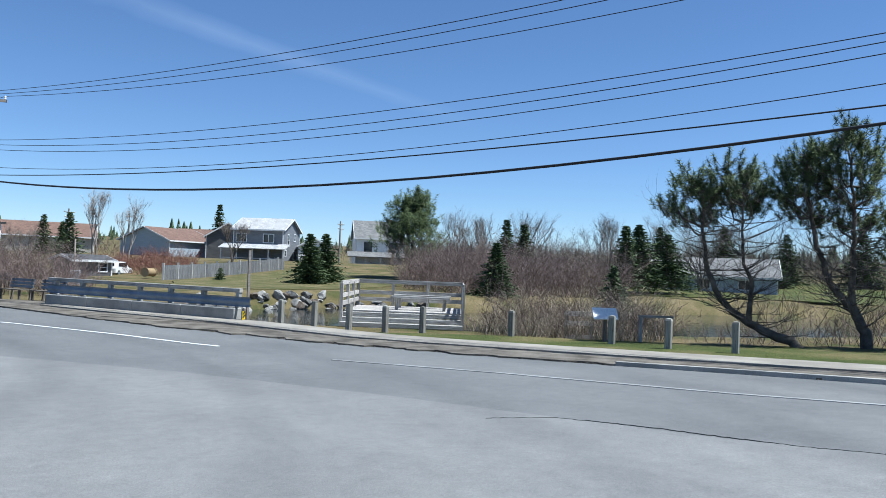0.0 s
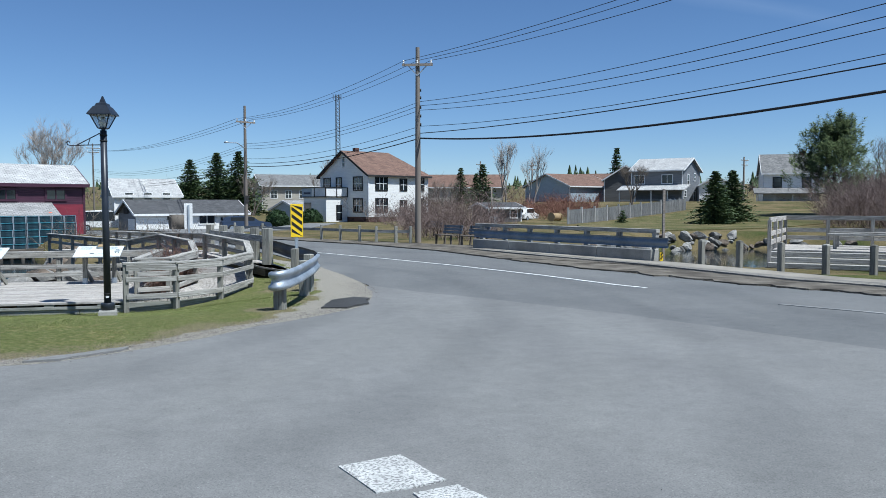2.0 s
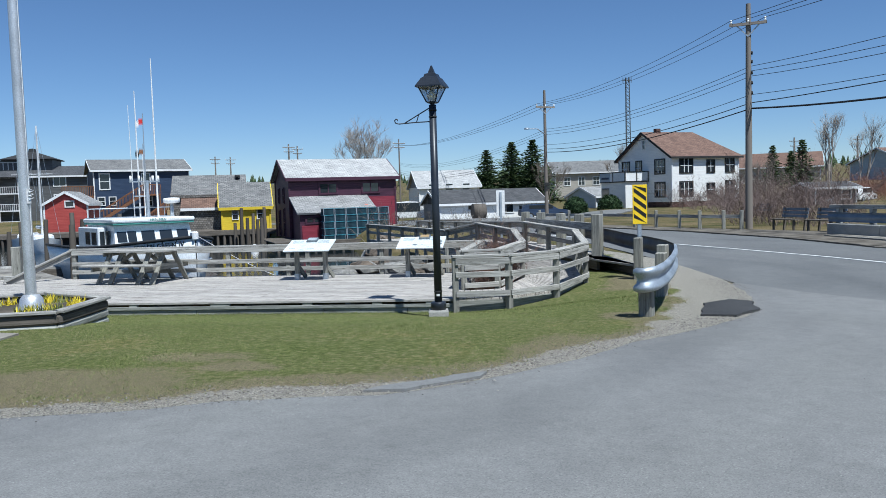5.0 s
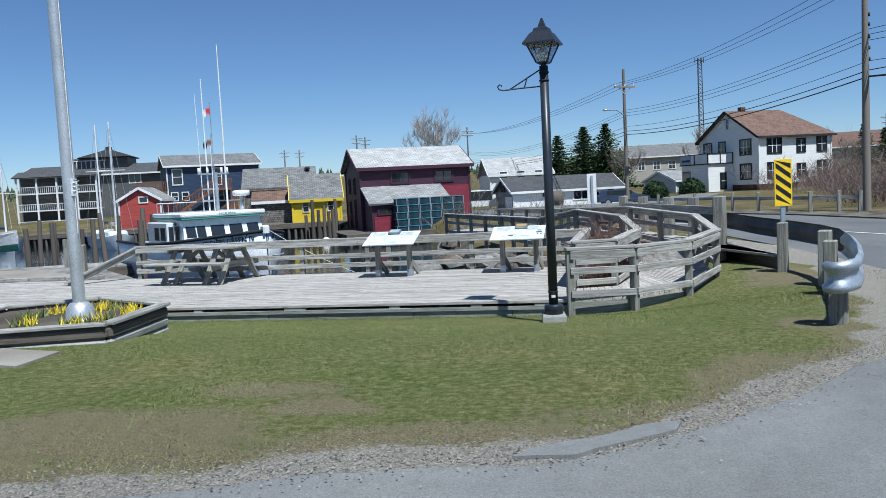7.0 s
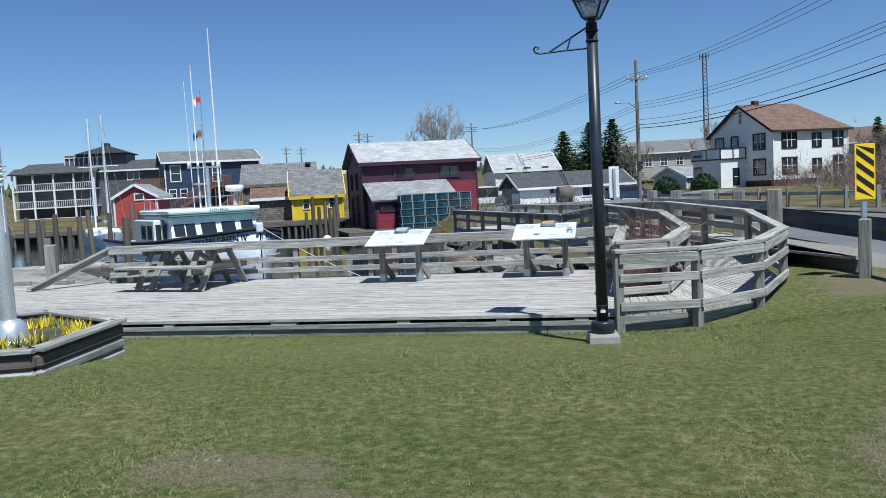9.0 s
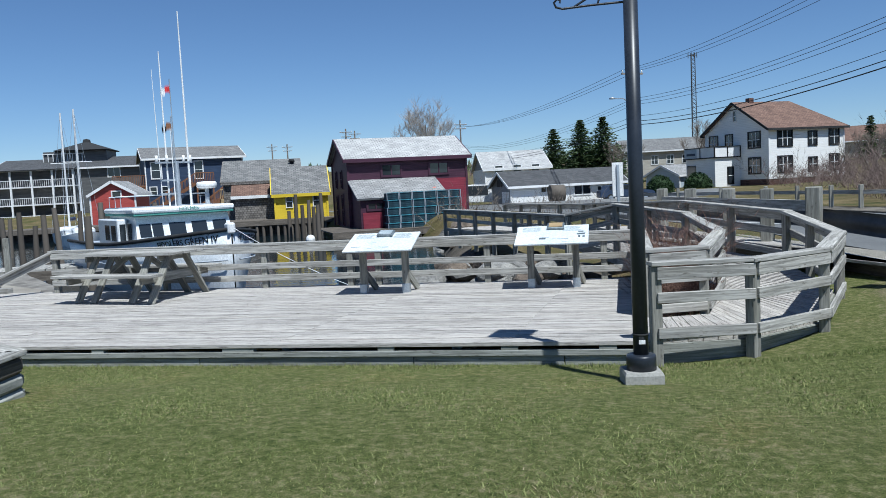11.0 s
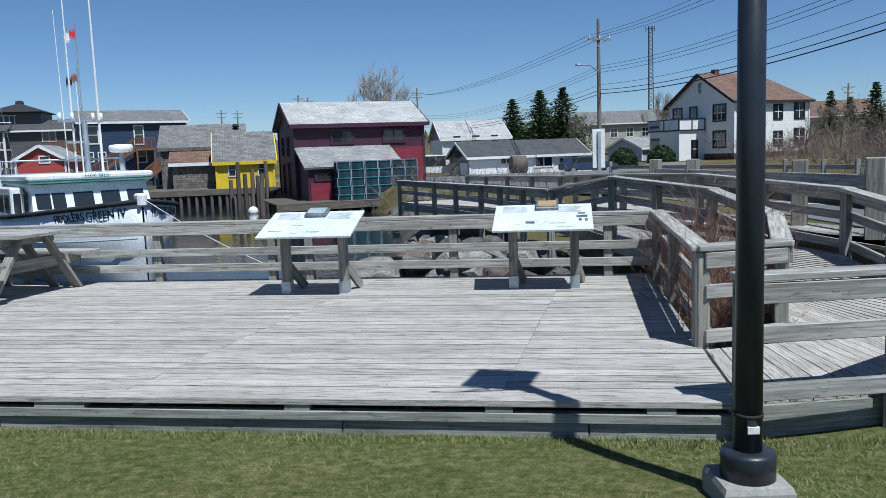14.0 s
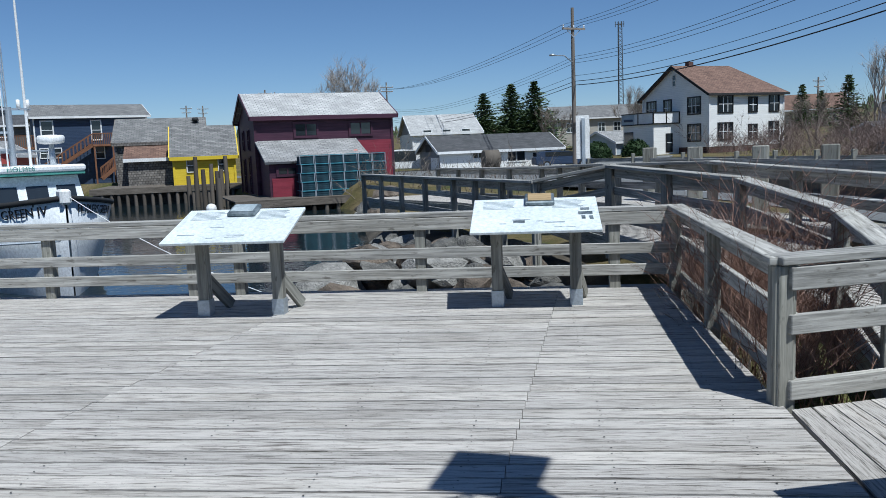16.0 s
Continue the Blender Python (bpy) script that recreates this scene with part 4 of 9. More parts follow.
def add_window(parent, side, w, d, u, z, ww, hh, frame_mat, mull=(1, 2), name="window", bar_mat=None):
    """A framed window on a wall of a w x d house: side f/b/l/r, u along the wall seen from outside."""
    turns = {"f": (0, (0, -d / 2)), "r": (90, (w / 2, 0)), "b": (180, (0, d / 2)), "l": (270, (-w / 2, 0))}
    a, off = turns[side]
    m = pose(off[0], off[1], 0, 0, 0, a)

    def put(pn, bm, mt, par, lb=""):
        bm.transform(m)
        return part(pn, bm, mt, par, lb)
    t = min(0.11, ww * 0.14)
    fb = B()
    out = [(u - ww / 2 - t, z - t), (u + ww / 2 + t, z - t), (u + ww / 2 + t, z + hh + t), (u - ww / 2 - t, z + hh + t)]
    inn = [(u - ww / 2, z), (u + ww / 2, z), (u + ww / 2, z + hh), (u - ww / 2, z + hh)]
    ring = [[fb.verts.new((px, py, pz)) for px, pz in loop] for loop, py in ((out, 0.01), (out, -0.06), (inn, -0.06), (inn, 0.01))]
    for a, c in zip(ring, ring[1:]):
        for k in range(4):
            fb.faces.new((a[k], a[(k + 1) % 4], c[(k + 1) % 4], c[k]))
    win = put(name, fb, frame_mat, parent)
    for i in range(1, mull[0]):
        gb = B()
        x = u - ww / 2 + ww * i / mull[0]
        box(gb, x - 0.03, x + 0.03, -0.05, 0.0, z, z + hh)
        put("mullion", gb, bar_mat or frame_mat, win)
    for i in range(1, mull[1]):
        gb = B()
        y = z + hh * i / mull[1]
        box(gb, u - ww / 2, u + ww / 2, -0.048, 0.0, y - 0.025, y + 0.025)
        put("glazing_bar", gb, bar_mat or frame_mat, win)
    for i in range(mull[0]):
        pb = B()
        x0, x1 = u - ww / 2 + ww * i / mull[0], u - ww / 2 + ww * (i + 1) / mull[0]
        box(pb, x0 + 0.01, x1 - 0.01, -0.02, 0.0, z + 0.01, z + hh - 0.01)
        put("pane", pb, M["glass"], win)
    return win


def house(name, label, at, turn, w, d, h, rise, walls, roofm, ridge="x", over=0.3, base=0.0, basem=None, gablem=None, trim="white", category="house", group="", hip=0.0):
    """A gabled house: w along its front, d deep, eaves at h, ridge along x or y."""
    H = thing(name, label, category, at, turn, group)
    x, y = w / 2, d / 2
    if base:
        b = B()
        box(b, -x + 0.03, x - 0.03, -y + 0.03, y - 0.03, -1.2, base)
        part("foundation", b, basem or M["concrete"], H)
    b = B()
    uvq = lambda a, c: ((0, 0), (a, 0), (a, c), (0, c))
    z0 = base if base else -0.8
    for p, q in (((-x, -y), (x, -y)), ((x, -y), (x, y)), ((x, y), (-x, y)), ((-x, y), (-x, -y))):
        L = math.dist(p, q)
        quad(b, ((*p, z0), (*q, z0), (*q, h), (*p, h)), uvq(L, h - z0))
    part("wall", b, walls, H)
    b = B()
    if ridge == "x":
        for s in ((-1,) if hip else (-1, 1)):
            p = [(s * (x - 0.002), -y, h), (s * (x - 0.002), y, h), (s * (x - 0.002), 0, h + rise)]
            quad(b, p if s > 0 else p[::-1], ((0, 0), (d, 0), (d / 2, rise))[::s])
            part("gable_wall", b, gablem or walls, H)
            b = B()
    else:
        for s in (-1, 1):
            p = [(x, s * (y - 0.002), h), (-x, s * (y - 0.002), h), (0, s * (y - 0.002), h + rise)]
            quad(b, p if s > 0 else p[::-1], ((0, 0), (w, 0), (w / 2, rise))[::s])
            part("gable_wall", b, gablem or walls, H)
            b = B()
    t = 0.12
    if ridge == "x":
        k = rise / y
        e = over
        for s in (-1, 1):
            slab(b, ((-x - e, s * (y + e), h - k * e + t), (x + e, s * (y + e), h - k * e + t), (x + e - hip, 0, h + rise + t), (-x - e, 0, h + rise + t)), t)
        if hip:
            quad(b, ((x + e, -y - e, h - k * e + t), (x + e, y + e, h - k * e + t), (x + e - hip, 0, h + rise + t)), ((0, 0), (d, 0), (d / 2, 3)))
    else:
        k = rise / x
        e = over
        for s in (-1, 1):
            slab(b, ((s * (x + e), -y - e, h - k * e + t), (s * (x + e), y + e, h - k * e + t), (0, y + e, h + rise + t), (0, -y - e, h + rise + t)), t)
    part("roof", b, roofm, H)
    boards = []
    for s in (-1, 1):
        if ridge == "x":
            boards.append(((-x - e, s * (y + e + 0.02), h - k * e + 0.02), (x + e, s * (y + e + 0.02), h - k * e + 0.02)))
            boards += [((g * (x + e + 0.02), s * (y + e), h - k * e + 0.02), (g * (x + e + 0.02), 0, h + rise + 0.02)) for g in ((-1,) if hip else (-1, 1))]
        else:
            boards.append(((s * (x + e + 0.02), -y - e, h - k * e + 0.02), (s * (x + e + 0.02), y + e, h - k * e + 0.02)))
            boards += [((s * (x + e), g * (y + e + 0.02), h - k * e + 0.02), (0, g * (y + e + 0.02), h + rise + 0.02)) for g in (-1, 1)]
    for p, q in boards:
        b = B()
        beam(b, p, q, 0.05, 0.2)
        part("fascia", b, M[trim], H)
    for sx in (-1, 1):
        for sy in (-1, 1):
            b = B()
            box(b, sx * x - 0.06, sx * x + 0.06, sy * y - 0.06, sy * y + 0.06, z0, h)
            part("corner_board", b, M[trim], H)
    return H

# ---- buildings by the harbour ----
red = house("fishing_shed", "dark red two-storey clapboard fish shed with pale shingle roof", (-14.87, 54.6, -1.1), 28, 6.7, 5.3, 3.78, 1.15, M["s_plum"], M["r_light"], "x", 0.25, 0, None, M["s_plum"], "s_plum", "shed")
b = B()
box(b, 0.2, 3.36, -2.70, -2.66, -0.2, 2.55)
part("red_cladding", b, M["s_red"], red, "bright red clapboards")
for u in (-0.95, 1.75):
    add_window(red, "f", 6.7, 5.3, u, 2.85, 1.0, 0.55, M["s_plum"], (2, 1))
for u, z, hh in ((-1.2, 2.3, 0.9), (0.6, 2.3, 0.9), (-1.2, -0.1 + 0.3, 1.6), (0.6, 0.2, 1.7)):
    add_window(red, "l", 6.7, 5.3, u, z, 0.45, hh, M["s_plum"], (1, 2))
lean = B()
for p, q in (((-3.2, -2.65), (-3.2, -5.0)), ((-3.2, -5.0), (1.2, -5.0)), ((1.2, -5.0), (1.2, -2.65))):
    za = 2.5 if p[1] > -3 else 1.7
    zb = 2.5 if q[1] > -3 else 1.7
    quad(lean, ((*p, -0.4), (*q, -0.4), (*q, zb), (*p, za)))
part("lean_to_wall", lean, M["s_plum"], red)
b = B()
box(b, -3.1, -2.1, -5.05, -5.01, -0.4, 0.95)
part("lean_to_cladding", b, M["s_red"], red, "bright red clapboards")
b = B()
slab(b, ((-3.4, -5.25, 1.68), (1.5, -5.25, 1.68), (1.5, -2.6, 2.68), (-3.4, -2.6, 2.68)), 0.1)
part("lean_to_roof", b, M["r_grey"], red)
add_window(red, "f", 6.7, 10.05, -2.4, 1.12, 0.8, 0.28, M["s_plum"], (2, 1))

yel = house("yellow_shed", "bright yellow clapboard shed with grey shingle roof", (-23.05, 60.0, -0.6), 22.5, 3.3, 5.0, 1.6, 1.66, M["s_yellow"], M["r_mid"], "x", 0.2, 0, None, None, "s_yellow", "shed")
for u in (-0.75, 0.95):
    add_window(yel, "f", 3.3, 5.0, u, 0.75, 0.36, 0.7, M["white"], (1, 2))
gry = house("shingled_shed", "grey wood-shingled wharf shed", (-27.2, 63.5, -0.5), 22, 5.0, 6.0, 2.45, 1.44, M["s_shake"], M["r_mid"], "x", 0.2, 0, None, None, "s_shake", "shed")
b = B()
slab(b, ((-2.0, -4.6, 1.5), (2.5, -4.6, 1.5), (2.5, -2.9, 2.4), (-2.0, -2.9, 2.4)), 0.1)
part("porch_roof", b, M["r_brown"], gry)
b = B()
box(b, -1.8, 2.4, -4.4, -3.0, -0.8, 1.5)
part("porch_wall", b, M["s_shake"], gry)
b = B()
box(b, -2.0, 2.5, -4.66, -4.58, 1.3, 1.5)
part("porch_fascia", b, M["white"], gry)
add_window(gry, "f", 5.0, 6.0, 0.9, 2.4, 0.5, 0.3, M["white"], (1, 1))
b = B()
cyl(b, (2.1, -0.8, 3.2), (2.1, -0.8, 3.75), 0.12)
cyl(b, (2.1, -0.8, 3.75), (2.1, -0.8, 3.95), 0.24, 0.17)
part("roof_vent", b, M["rubber"], gry)

navy = house("navy_house", "navy blue two-storey clapboard house with outside stair", (-47.0, 89.2, -0.44), 35, 9.7, 9.0, 5.58, 1.25, M["s_navy"], M["r_mid"], "x", 0.35)
for u, z, ww, hh in ((-3.8, 3.6, 0.9, 1.55), (-4.2, 1.9, 0.6, 0.8), (-3.1, 1.9, 0.6, 0.8), (0.5, 1.7, 0.7, 1.1), (0.35, 3.45, 0.75, 1.7)):
    add_window(navy, "f", 9.7, 9, u, z, ww, hh, M["white"], (1, 2))


def stair(parent, x0, x1, y0, y1, z0, z1, material):
    n = 14
    for y in (y0, y1):
        for dz, hh in ((0, 0.3), (1.0, 0.1)):
            b = B()
            beam(b, (x0, y, z0 + dz), (x1, y, z1 + dz), 0.06, hh)
            part("stringer" if dz == 0 else "handrail", b, material, parent)
        for i in range(n + 1):
            k = i / n
            b = B()
            beam(b, (x0 + (x1 - x0) * k, y, z0 + (z1 - z0) * k), (x0 + (x1 - x0) * k, y, z0 + 1.0 + (z1 - z0) * k), 0.05, 0.05)
            part("baluster", b, material, parent)
    for i in range(n):
        k = (i + 0.5) / n
        x, z = x0 + (x1 - x0) * k, z0 + (z1 - z0) * k
        b = B()
        box(b, x - 0.14, x + 0.14, min(y0, y1), max(y0, y1), z, z + 0.04)
        part("tread", b, material, parent)


def platform(parent, x0, x1, y0, y1, z, low, material, skirt=False):
    b = B()
    box(b, x0, x1, y0, y1, z - 0.18, z)
    part("floor", b, material, parent)
    b = B()
    box(b, x0, x1, y0, y0 + 0.08, z + 0.95, z + 1.03)
    part("handrail", b, material, parent)
    n = int((x1 - x0) / 0.16)
    for i in range(n + 1):
        b = B()
        x = x0 + (x1 - x0) * i / n
        beam(b, (x, y0 + 0.04, z), (x, y0 + 0.04, z + 0.96), 0.06, 0.06)
        part("baluster", b, material, parent)
    for x in (x0 + 0.1, x1 - 0.1):
        b = B()
        beam(b, (x, y0 + 0.1, low), (x, y0 + 0.1, z), 0.14, 0.14)
        part("post", b, material, parent)
    if skirt:
        b = B()
        box(b, x0, x1, y0 + 0.0, y0 + 0.05, low, z - 0.2)
        part("skirt_panel", b, material, parent)


stair(navy, -4.8, -0.2, -5.0, -6.0, 0.0, 2.9, M["cedar"])
platform(navy, -0.2, 1.6, -6.1, -4.5, 2.95, -0.8, M["cedar"])
stair(navy, 0.2, 3.0, -6.6, -7.4, -0.2, 1.9, M["cedar"])
platform(navy, 1.9, 5.2, -7.6, -4.5, 1.15, -0.8, M["tan_wood"], True)
platform(navy, -8.0, -5.0, -6.0, -4.0, 2.9, -0.8, M["cedar"])
platform(navy, -8.0, -5.0, -6.0, -4.0, 1.0, -0.8, M["cedar"])

hotel = house("harbour_hotel", "charcoal three-storey harbour building with white balconies", (-68.5, 106.0, -1.0), 20, 24.0, 12.0, 6.5, 1.4, M["s_dark"], M["r_dark"], "x", 0.5, trim="white")
for i in range(3):
    for u in (-0.0, 4.6, 9.2):
        add_window(hotel, "f", 24, 12, u + 2.4, 0.6 + 2.3 * i, 1.4, 1.1, M["white"], (2, 1))
for i in range(3):
    b = B()
    box(b, -11.9, -1.9, -8.0, -6.0, 2.0 + 2.2 * i - 2.2, 2.15 + 2.2 * i - 2.2)
    box(b, -11.9, -1.9, -8.05, -7.98, 2.9 + 2.2 * i - 2.2, 2.97 + 2.2 * i - 2.2)
    for k in range(41):
        beam(b, (-11.9 + 0.25 * k, -8.0, 2.1 + 2.2 * i - 2.2), (-11.9 + 0.25 * k, -8.0, 2.9 + 2.2 * i - 2.2), 0.04, 0.04)
    part("balcony", b, M["white"], hotel, "white railed balcony")
for k in range(5):
    b = B()
    beam(b, (-11.8 + 2.45 * k, -7.95, -0.8), (-11.8 + 2.45 * k, -7.95, 6.5), 0.2, 0.2)
    part("column", b, M["white"], hotel)
b = B()
slab(b, ((-12.2, -8.4, 6.4), (-1.6, -8.4, 6.4), (-1.6, -5.8, 7.2), (-12.2, -5.8, 7.2)), 0.12)
part("balcony_roof", b, M["r_dark"], hotel)
b = B()
box(b, -7.0, 0.8, -2.5, 2.5, 7.0, 8.8)
part("cupola_wall", b, M["s_dark"], hotel)
b = B()
lathe(b, [(4.6, 8.8), (4.7, 8.9), (0.6, 10.0), (0.5, 10.4), (0.05, 10.5)], 4)
b.transform(pose(-2.2, 0, 0, 0, 0, 45))
part("cupola_roof", b, M["r_dark"], hotel)
b = B()
for k in range(9):
    beam(b, (-7.0 + 0.6 * k, -2.6, 7.5), (-7.0 + 0.6 * k, -2.6, 8.5), 0.08, 0.08)
box(b, -7.1, -2, -2.65, -2.55, 8.45, 8.55)
part("roof_railing", b, M["white"], hotel)

barn = house("red_boathouse", "small faded red boathouse with pale trim", (-41.0, 67.0, -0.5), 20, 3.3, 5.0, 2.1, 0.95, M["s_barn"], M["r_grey"], "y", 0.2, category="shed")
add_window(barn, "f", 3.3, 5.0, 0.3, 1.9, 0.6, 0.4, M["white"], (1, 1))

# ---- town side ----
white = house("white_house", "white clapboard two-storey house with brown hip-end roof", (12.14, 88.4, -0.66), 28.4, 7.9, 8.9, 5.2, 2.5, M["s_white"], M["r_brown"], "x", 0.35, 0.8, M["brick"], M["s_white"], "white", "house", "", 2.3)
for z in (1.35, 3.6):
    for u, ww in ((-2.3, 1.4), (0.6, 0.8), (2.9, 0.95)):
        add_window(white, "f", 7.9, 8.9, u, z, ww, 1.3 if ww != 0.8 else 1.1, M["blackink"], (3 if ww > 1 else 2, 2), "window", M["white"])
    for u, ww in ((2.6, 1.5), (-0.9, 0.9), (-3.2, 1.2)):
        if z > 3 or u > 0:
            add_window(white, "l", 7.9, 8.9, u, z, ww, 1.3, M["blackink"], (3 if ww > 1 else 2, 2), "window", M["white"])
add_window(white, "l", 7.9, 8.9, 0.0, 6.1, 0.35, 0.9, M["white"], (1, 2))
b = B()
box(b, -6.6, -3.95, -0.6, 3.8, -0.4, 2.9)
part("annex", b, M["s_white"], white, "flat-roofed white entrance block")
b = B()
box(b, -6.7, -3.95, -0.7, 3.9, 2.9, 3.85)
part("balcony_parapet", b, M["white"], white, "white panelled balcony parapet")
b = B()
box(b, -6.75, -3.95, -0.75, 3.95, 2.85, 2.95)
box(b, -6.75, -3.95, -0.75, 3.95, 3.82, 3.9)
for yy in (-0.74, 1.4):
    box(b, -6.75, -6.68, yy, yy + 0.08, 2.9, 3.85)
part("parapet_trim", b, M["blackink"], white)
b = B()
box(b, -6.72, -6.66, 2.0, 3.9, 2.95, 3.8)
part("blue_sign", b, M["s_blue"], white, "pale blue sign board")
b = B()
box(b, -6.76, -6.7, 2.2, 3.5, 3.2, 3.4)
part("sign_bar", b, M["s_navy"], white, "dark unreadable lettering")
b = B()
box(b, -6.65, -6.58, 2.3, 3.6, -0.2, 2.3)
part("shopfront_glass", b, M["glass"], white)
b = B()
box(b, -2.6, -2.1, -0.25, 0.25, 7.2, 8.15)
part("chimney", b, M["brick"], white)
for piece in white.children:
    if piece.name.startswith("fascia"):
        piece.data.materials[0] = M["rubber"]
for u0, u1, z0, z1 in ((-5.25, -4.75, 0.55, 1.95),):
    b = B()
    box(b, u0 - 0.1, u1 + 0.1, -0.66, -0.6, z0 - 0.1, z1 + 0.1)
    fr = part("annex_window", b, M["blackink"], white)
    b = B()
    box(b, u0, u1, -0.69, -0.662, z0, z1)
    part("pane", b, M["glass"], fr)
    b = B()
    box(b, u0, u1, -0.7, -0.692, (z0 + z1) / 2 - 0.03, (z0 + z1) / 2 + 0.03)
    part("glazing_bar", b, M["white"], fr)
b = B()
for u in (-6.7, -5.35, -4.0):
    box(b, u - 0.04, u + 0.04, -0.76, -0.7, 2.9, 3.85)
part("parapet_trim", b, M["blackink"], white)

garage = house("white_garage", "long low white garage with dark roof and grey gable end", (-7.29, 81.7, -1.1), 25.5, 10.5, 5.1, 1.75, 1.15, M["s_white"], M["r_dark"], "x", 0.35, 0, None, M["s_dark"], "white", "garage")
b = B()
box(b, -5.29, -5.25, -2.55, 2.55, -0.6, 1.75)
part("end_wall", b, M["s_grey"], garage)
for u, ww in ((-1.6, 1.8), (0.9, 0.7), (1.7, 0.7), (4.2, 0.6)):
    add_window(garage, "f", 10.5, 5.1, u, 0.75 if ww < 1 else 1.1, ww, 0.75 if ww < 1 else 0.4, M["white"], (1 if ww < 1 else 4, 1))
b = B()
box(b, -5.36, -5.3, -0.4, 0.8, 1.7, 2.3)
part("dark_sign", b, M["rubber"], garage)
b = B()
box(b, -5.36, -5.3, -2.3, -0.5, 0.0, 1.25)
part("notice_board", b, M["white"], garage)
b = B()
for k in range(18):
    beam(b, (1.4 + 0.2 * k, -4.0, -0.6), (1.4 + 0.2 * k, -4.0, 0.3), 0.05, 0.05)
box(b, 1.3, 5.0, -4.03, -3.97, 0.2, 0.3)
part("white_fence", b, M["white"], garage, "low white picket fence")
ws2 = house("white_store", "white clapboard building with a pale grey roof", (-13.6, 100.0, -0.65), 17, 7.0, 9, 3.1, 1.9, M["s_white"], M["r_light"], "x", 0.3, gablem=M["s_grey"])
for u in (-2, 0, 2):
    add_window(ws2, "f", 7, 9, u, 2.4, 0.8, 1.0, M["white"], (1, 2))
bl = house("blue_cottage", "pale blue cottage with grey roof", (4.6, 95.0, -0.86), 36, 4.8, 5, 1.7, 0.96, M["s_blue"], M["r_grey"], "x", 0.25)
hall = house("pale_hall", "long pale hall with a hipped dull green roof", (6.5, 150.0, 1.2), 8, 14, 12, 3.6, 2.0, M["s_beige"], M["r_mid"], "x", 0.5)
for u in (-5, -2.5, 0, 2.5, 5):
    add_window(hall, "f", 14, 12, u, 1.4, 1.0, 1.3, M["white"], (2, 2))

# ---- far bank houses ----
grey = house("grey_house", "grey two-storey house with pale roof and porch", (60.4, 112.5, 0.77), -46, 7.6, 9.0, 5.67, 1.8, M["s_grey"], M["r_light"], "x", 0.4)
for u in (-2.6, 1.6):
    add_window(grey, "f", 7.6, 9, u, 3.7, 1.5, 1.2, M["white"], (2, 1))
for u, z, ww, hh in ((-1.6, 3.3, 0.9, 1.7), (1.8, 4.2, 0.9, 1.0), (-3.0, 1.8, 0.9, 0.8), (1.8, 1.3, 0.9, 1.2)):
    add_window(grey, "r", 7.6, 9, u, z, ww, hh, M["white"], (1, 2))
b = B()
slab(b, ((-5.2, -7.2, 2.7), (5.0, -7.2, 2.7), (5.0, -4.5, 3.5), (-5.2, -4.5, 3.5)), 0.12)
part("porch_roof", b, M["r_light"], grey)
b = B()
for x in (-4.8, -2.4, 0, 2.4, 4.6):
    beam(b, (x, -6.9, -0.6), (x, -6.9, 2.7), 0.14, 0.14)
box(b, -4.9, 4.7, -6.95, -6.85, 1.2, 1.28)
box(b, -4.9, 4.7, -7.0, -4.5, 0.2, 0.4)
part("porch", b, M["white"], grey)
b = B()
for s in (0, 1):
    beam(b, (2.4, -7.0 - 0.0, 1.4), (5.4, -8.6, -0.4), 0.08, 0.12)
    beam(b, (3.4, -7.0, 1.4), (6.4, -8.6, -0.4), 0.08, 0.12)
part("porch_stair", b, M["white"], grey)

wh2 = house("white_farmhouse", "white two-storey house with dark roof and porch", (74.6, 103.0, 0.38), -30, 7.2, 8.0, 5.47, 2.65, M["s_white"], M["r_mid"], "x", 0.35)
add_window(wh2, "f", 7.2, 8, -1.8, 3.4, 1.0, 1.3, M["blackink"], (1, 2))
add_window(wh2, "f", 7.2, 8, 2.0, 3.4, 1.0, 1.3, M["blackink"], (1, 2))
b = B()
slab(b, ((-5.0, -6.4, 2.5), (5.0, -6.4, 2.5), (5.0, -4.0, 3.3), (-5.0, -4.0, 3.3)), 0.12)
part("porch_roof", b, M["r_mid"], wh2)
b = B()
for x in (-4.6, -2.3, 0, 2.3, 4.6):
    beam(b, (x, -6.1, -0.6), (x, -6.1, 2.5), 0.16, 0.16)
box(b, -4.7, 4.7, -6.2, -4.0, -0.3, 0.0)
for i in range(20):
    beam(b, (-4.6 + 0.12 * i, -6.1, 0.0), (-4.6 + 0.12 * i, -6.1, 0.9), 0.04, 0.04)
box(b, -4.7, -2.3, -6.15, -6.05, 0.85, 0.95)
part("porch", b, M["white"], wh2)
b = B()
box(b, 1.5, 2.3, -0.4, 0.4, 6.8, 8.6)
part("chimney", b, M["brick"], wh2)
house("white_annex", "small white house behind the spruces", (66.0, 108.0, 0.6), -30, 4.5, 7, 3.6, 1.2, M["s_white"], M["r_dark"], "y", 0.3)
longh = house("blue_grey_house", "long low blue-grey house with brown roof", (54.5, 137.0, 1.43), -66, 11, 11, 3.2, 2.1, M["s_blue"], M["r_brown"], "y", 0.5)
house("brown_roof_house", "low house with a wide brown roof", (64.0, 139.0, 1.8), -30, 12, 8, 2.6, 2.6, M["s_beige"], M["r_brown"], "x", 0.5)
house("dark_gable_house", "dark grey gabled house", (61.5, 128.0, 1.4), -30, 7, 7, 4.2, 2.2, M["s_dark"], M["r_dark"], "y", 0.4)
house("brown_roof_house", "low house with a wide brown roof", (38.0, 152.0, 2.2), -15, 16, 9, 2.6, 2.3, M["s_beige"], M["r_brown"], "x", 0.5)
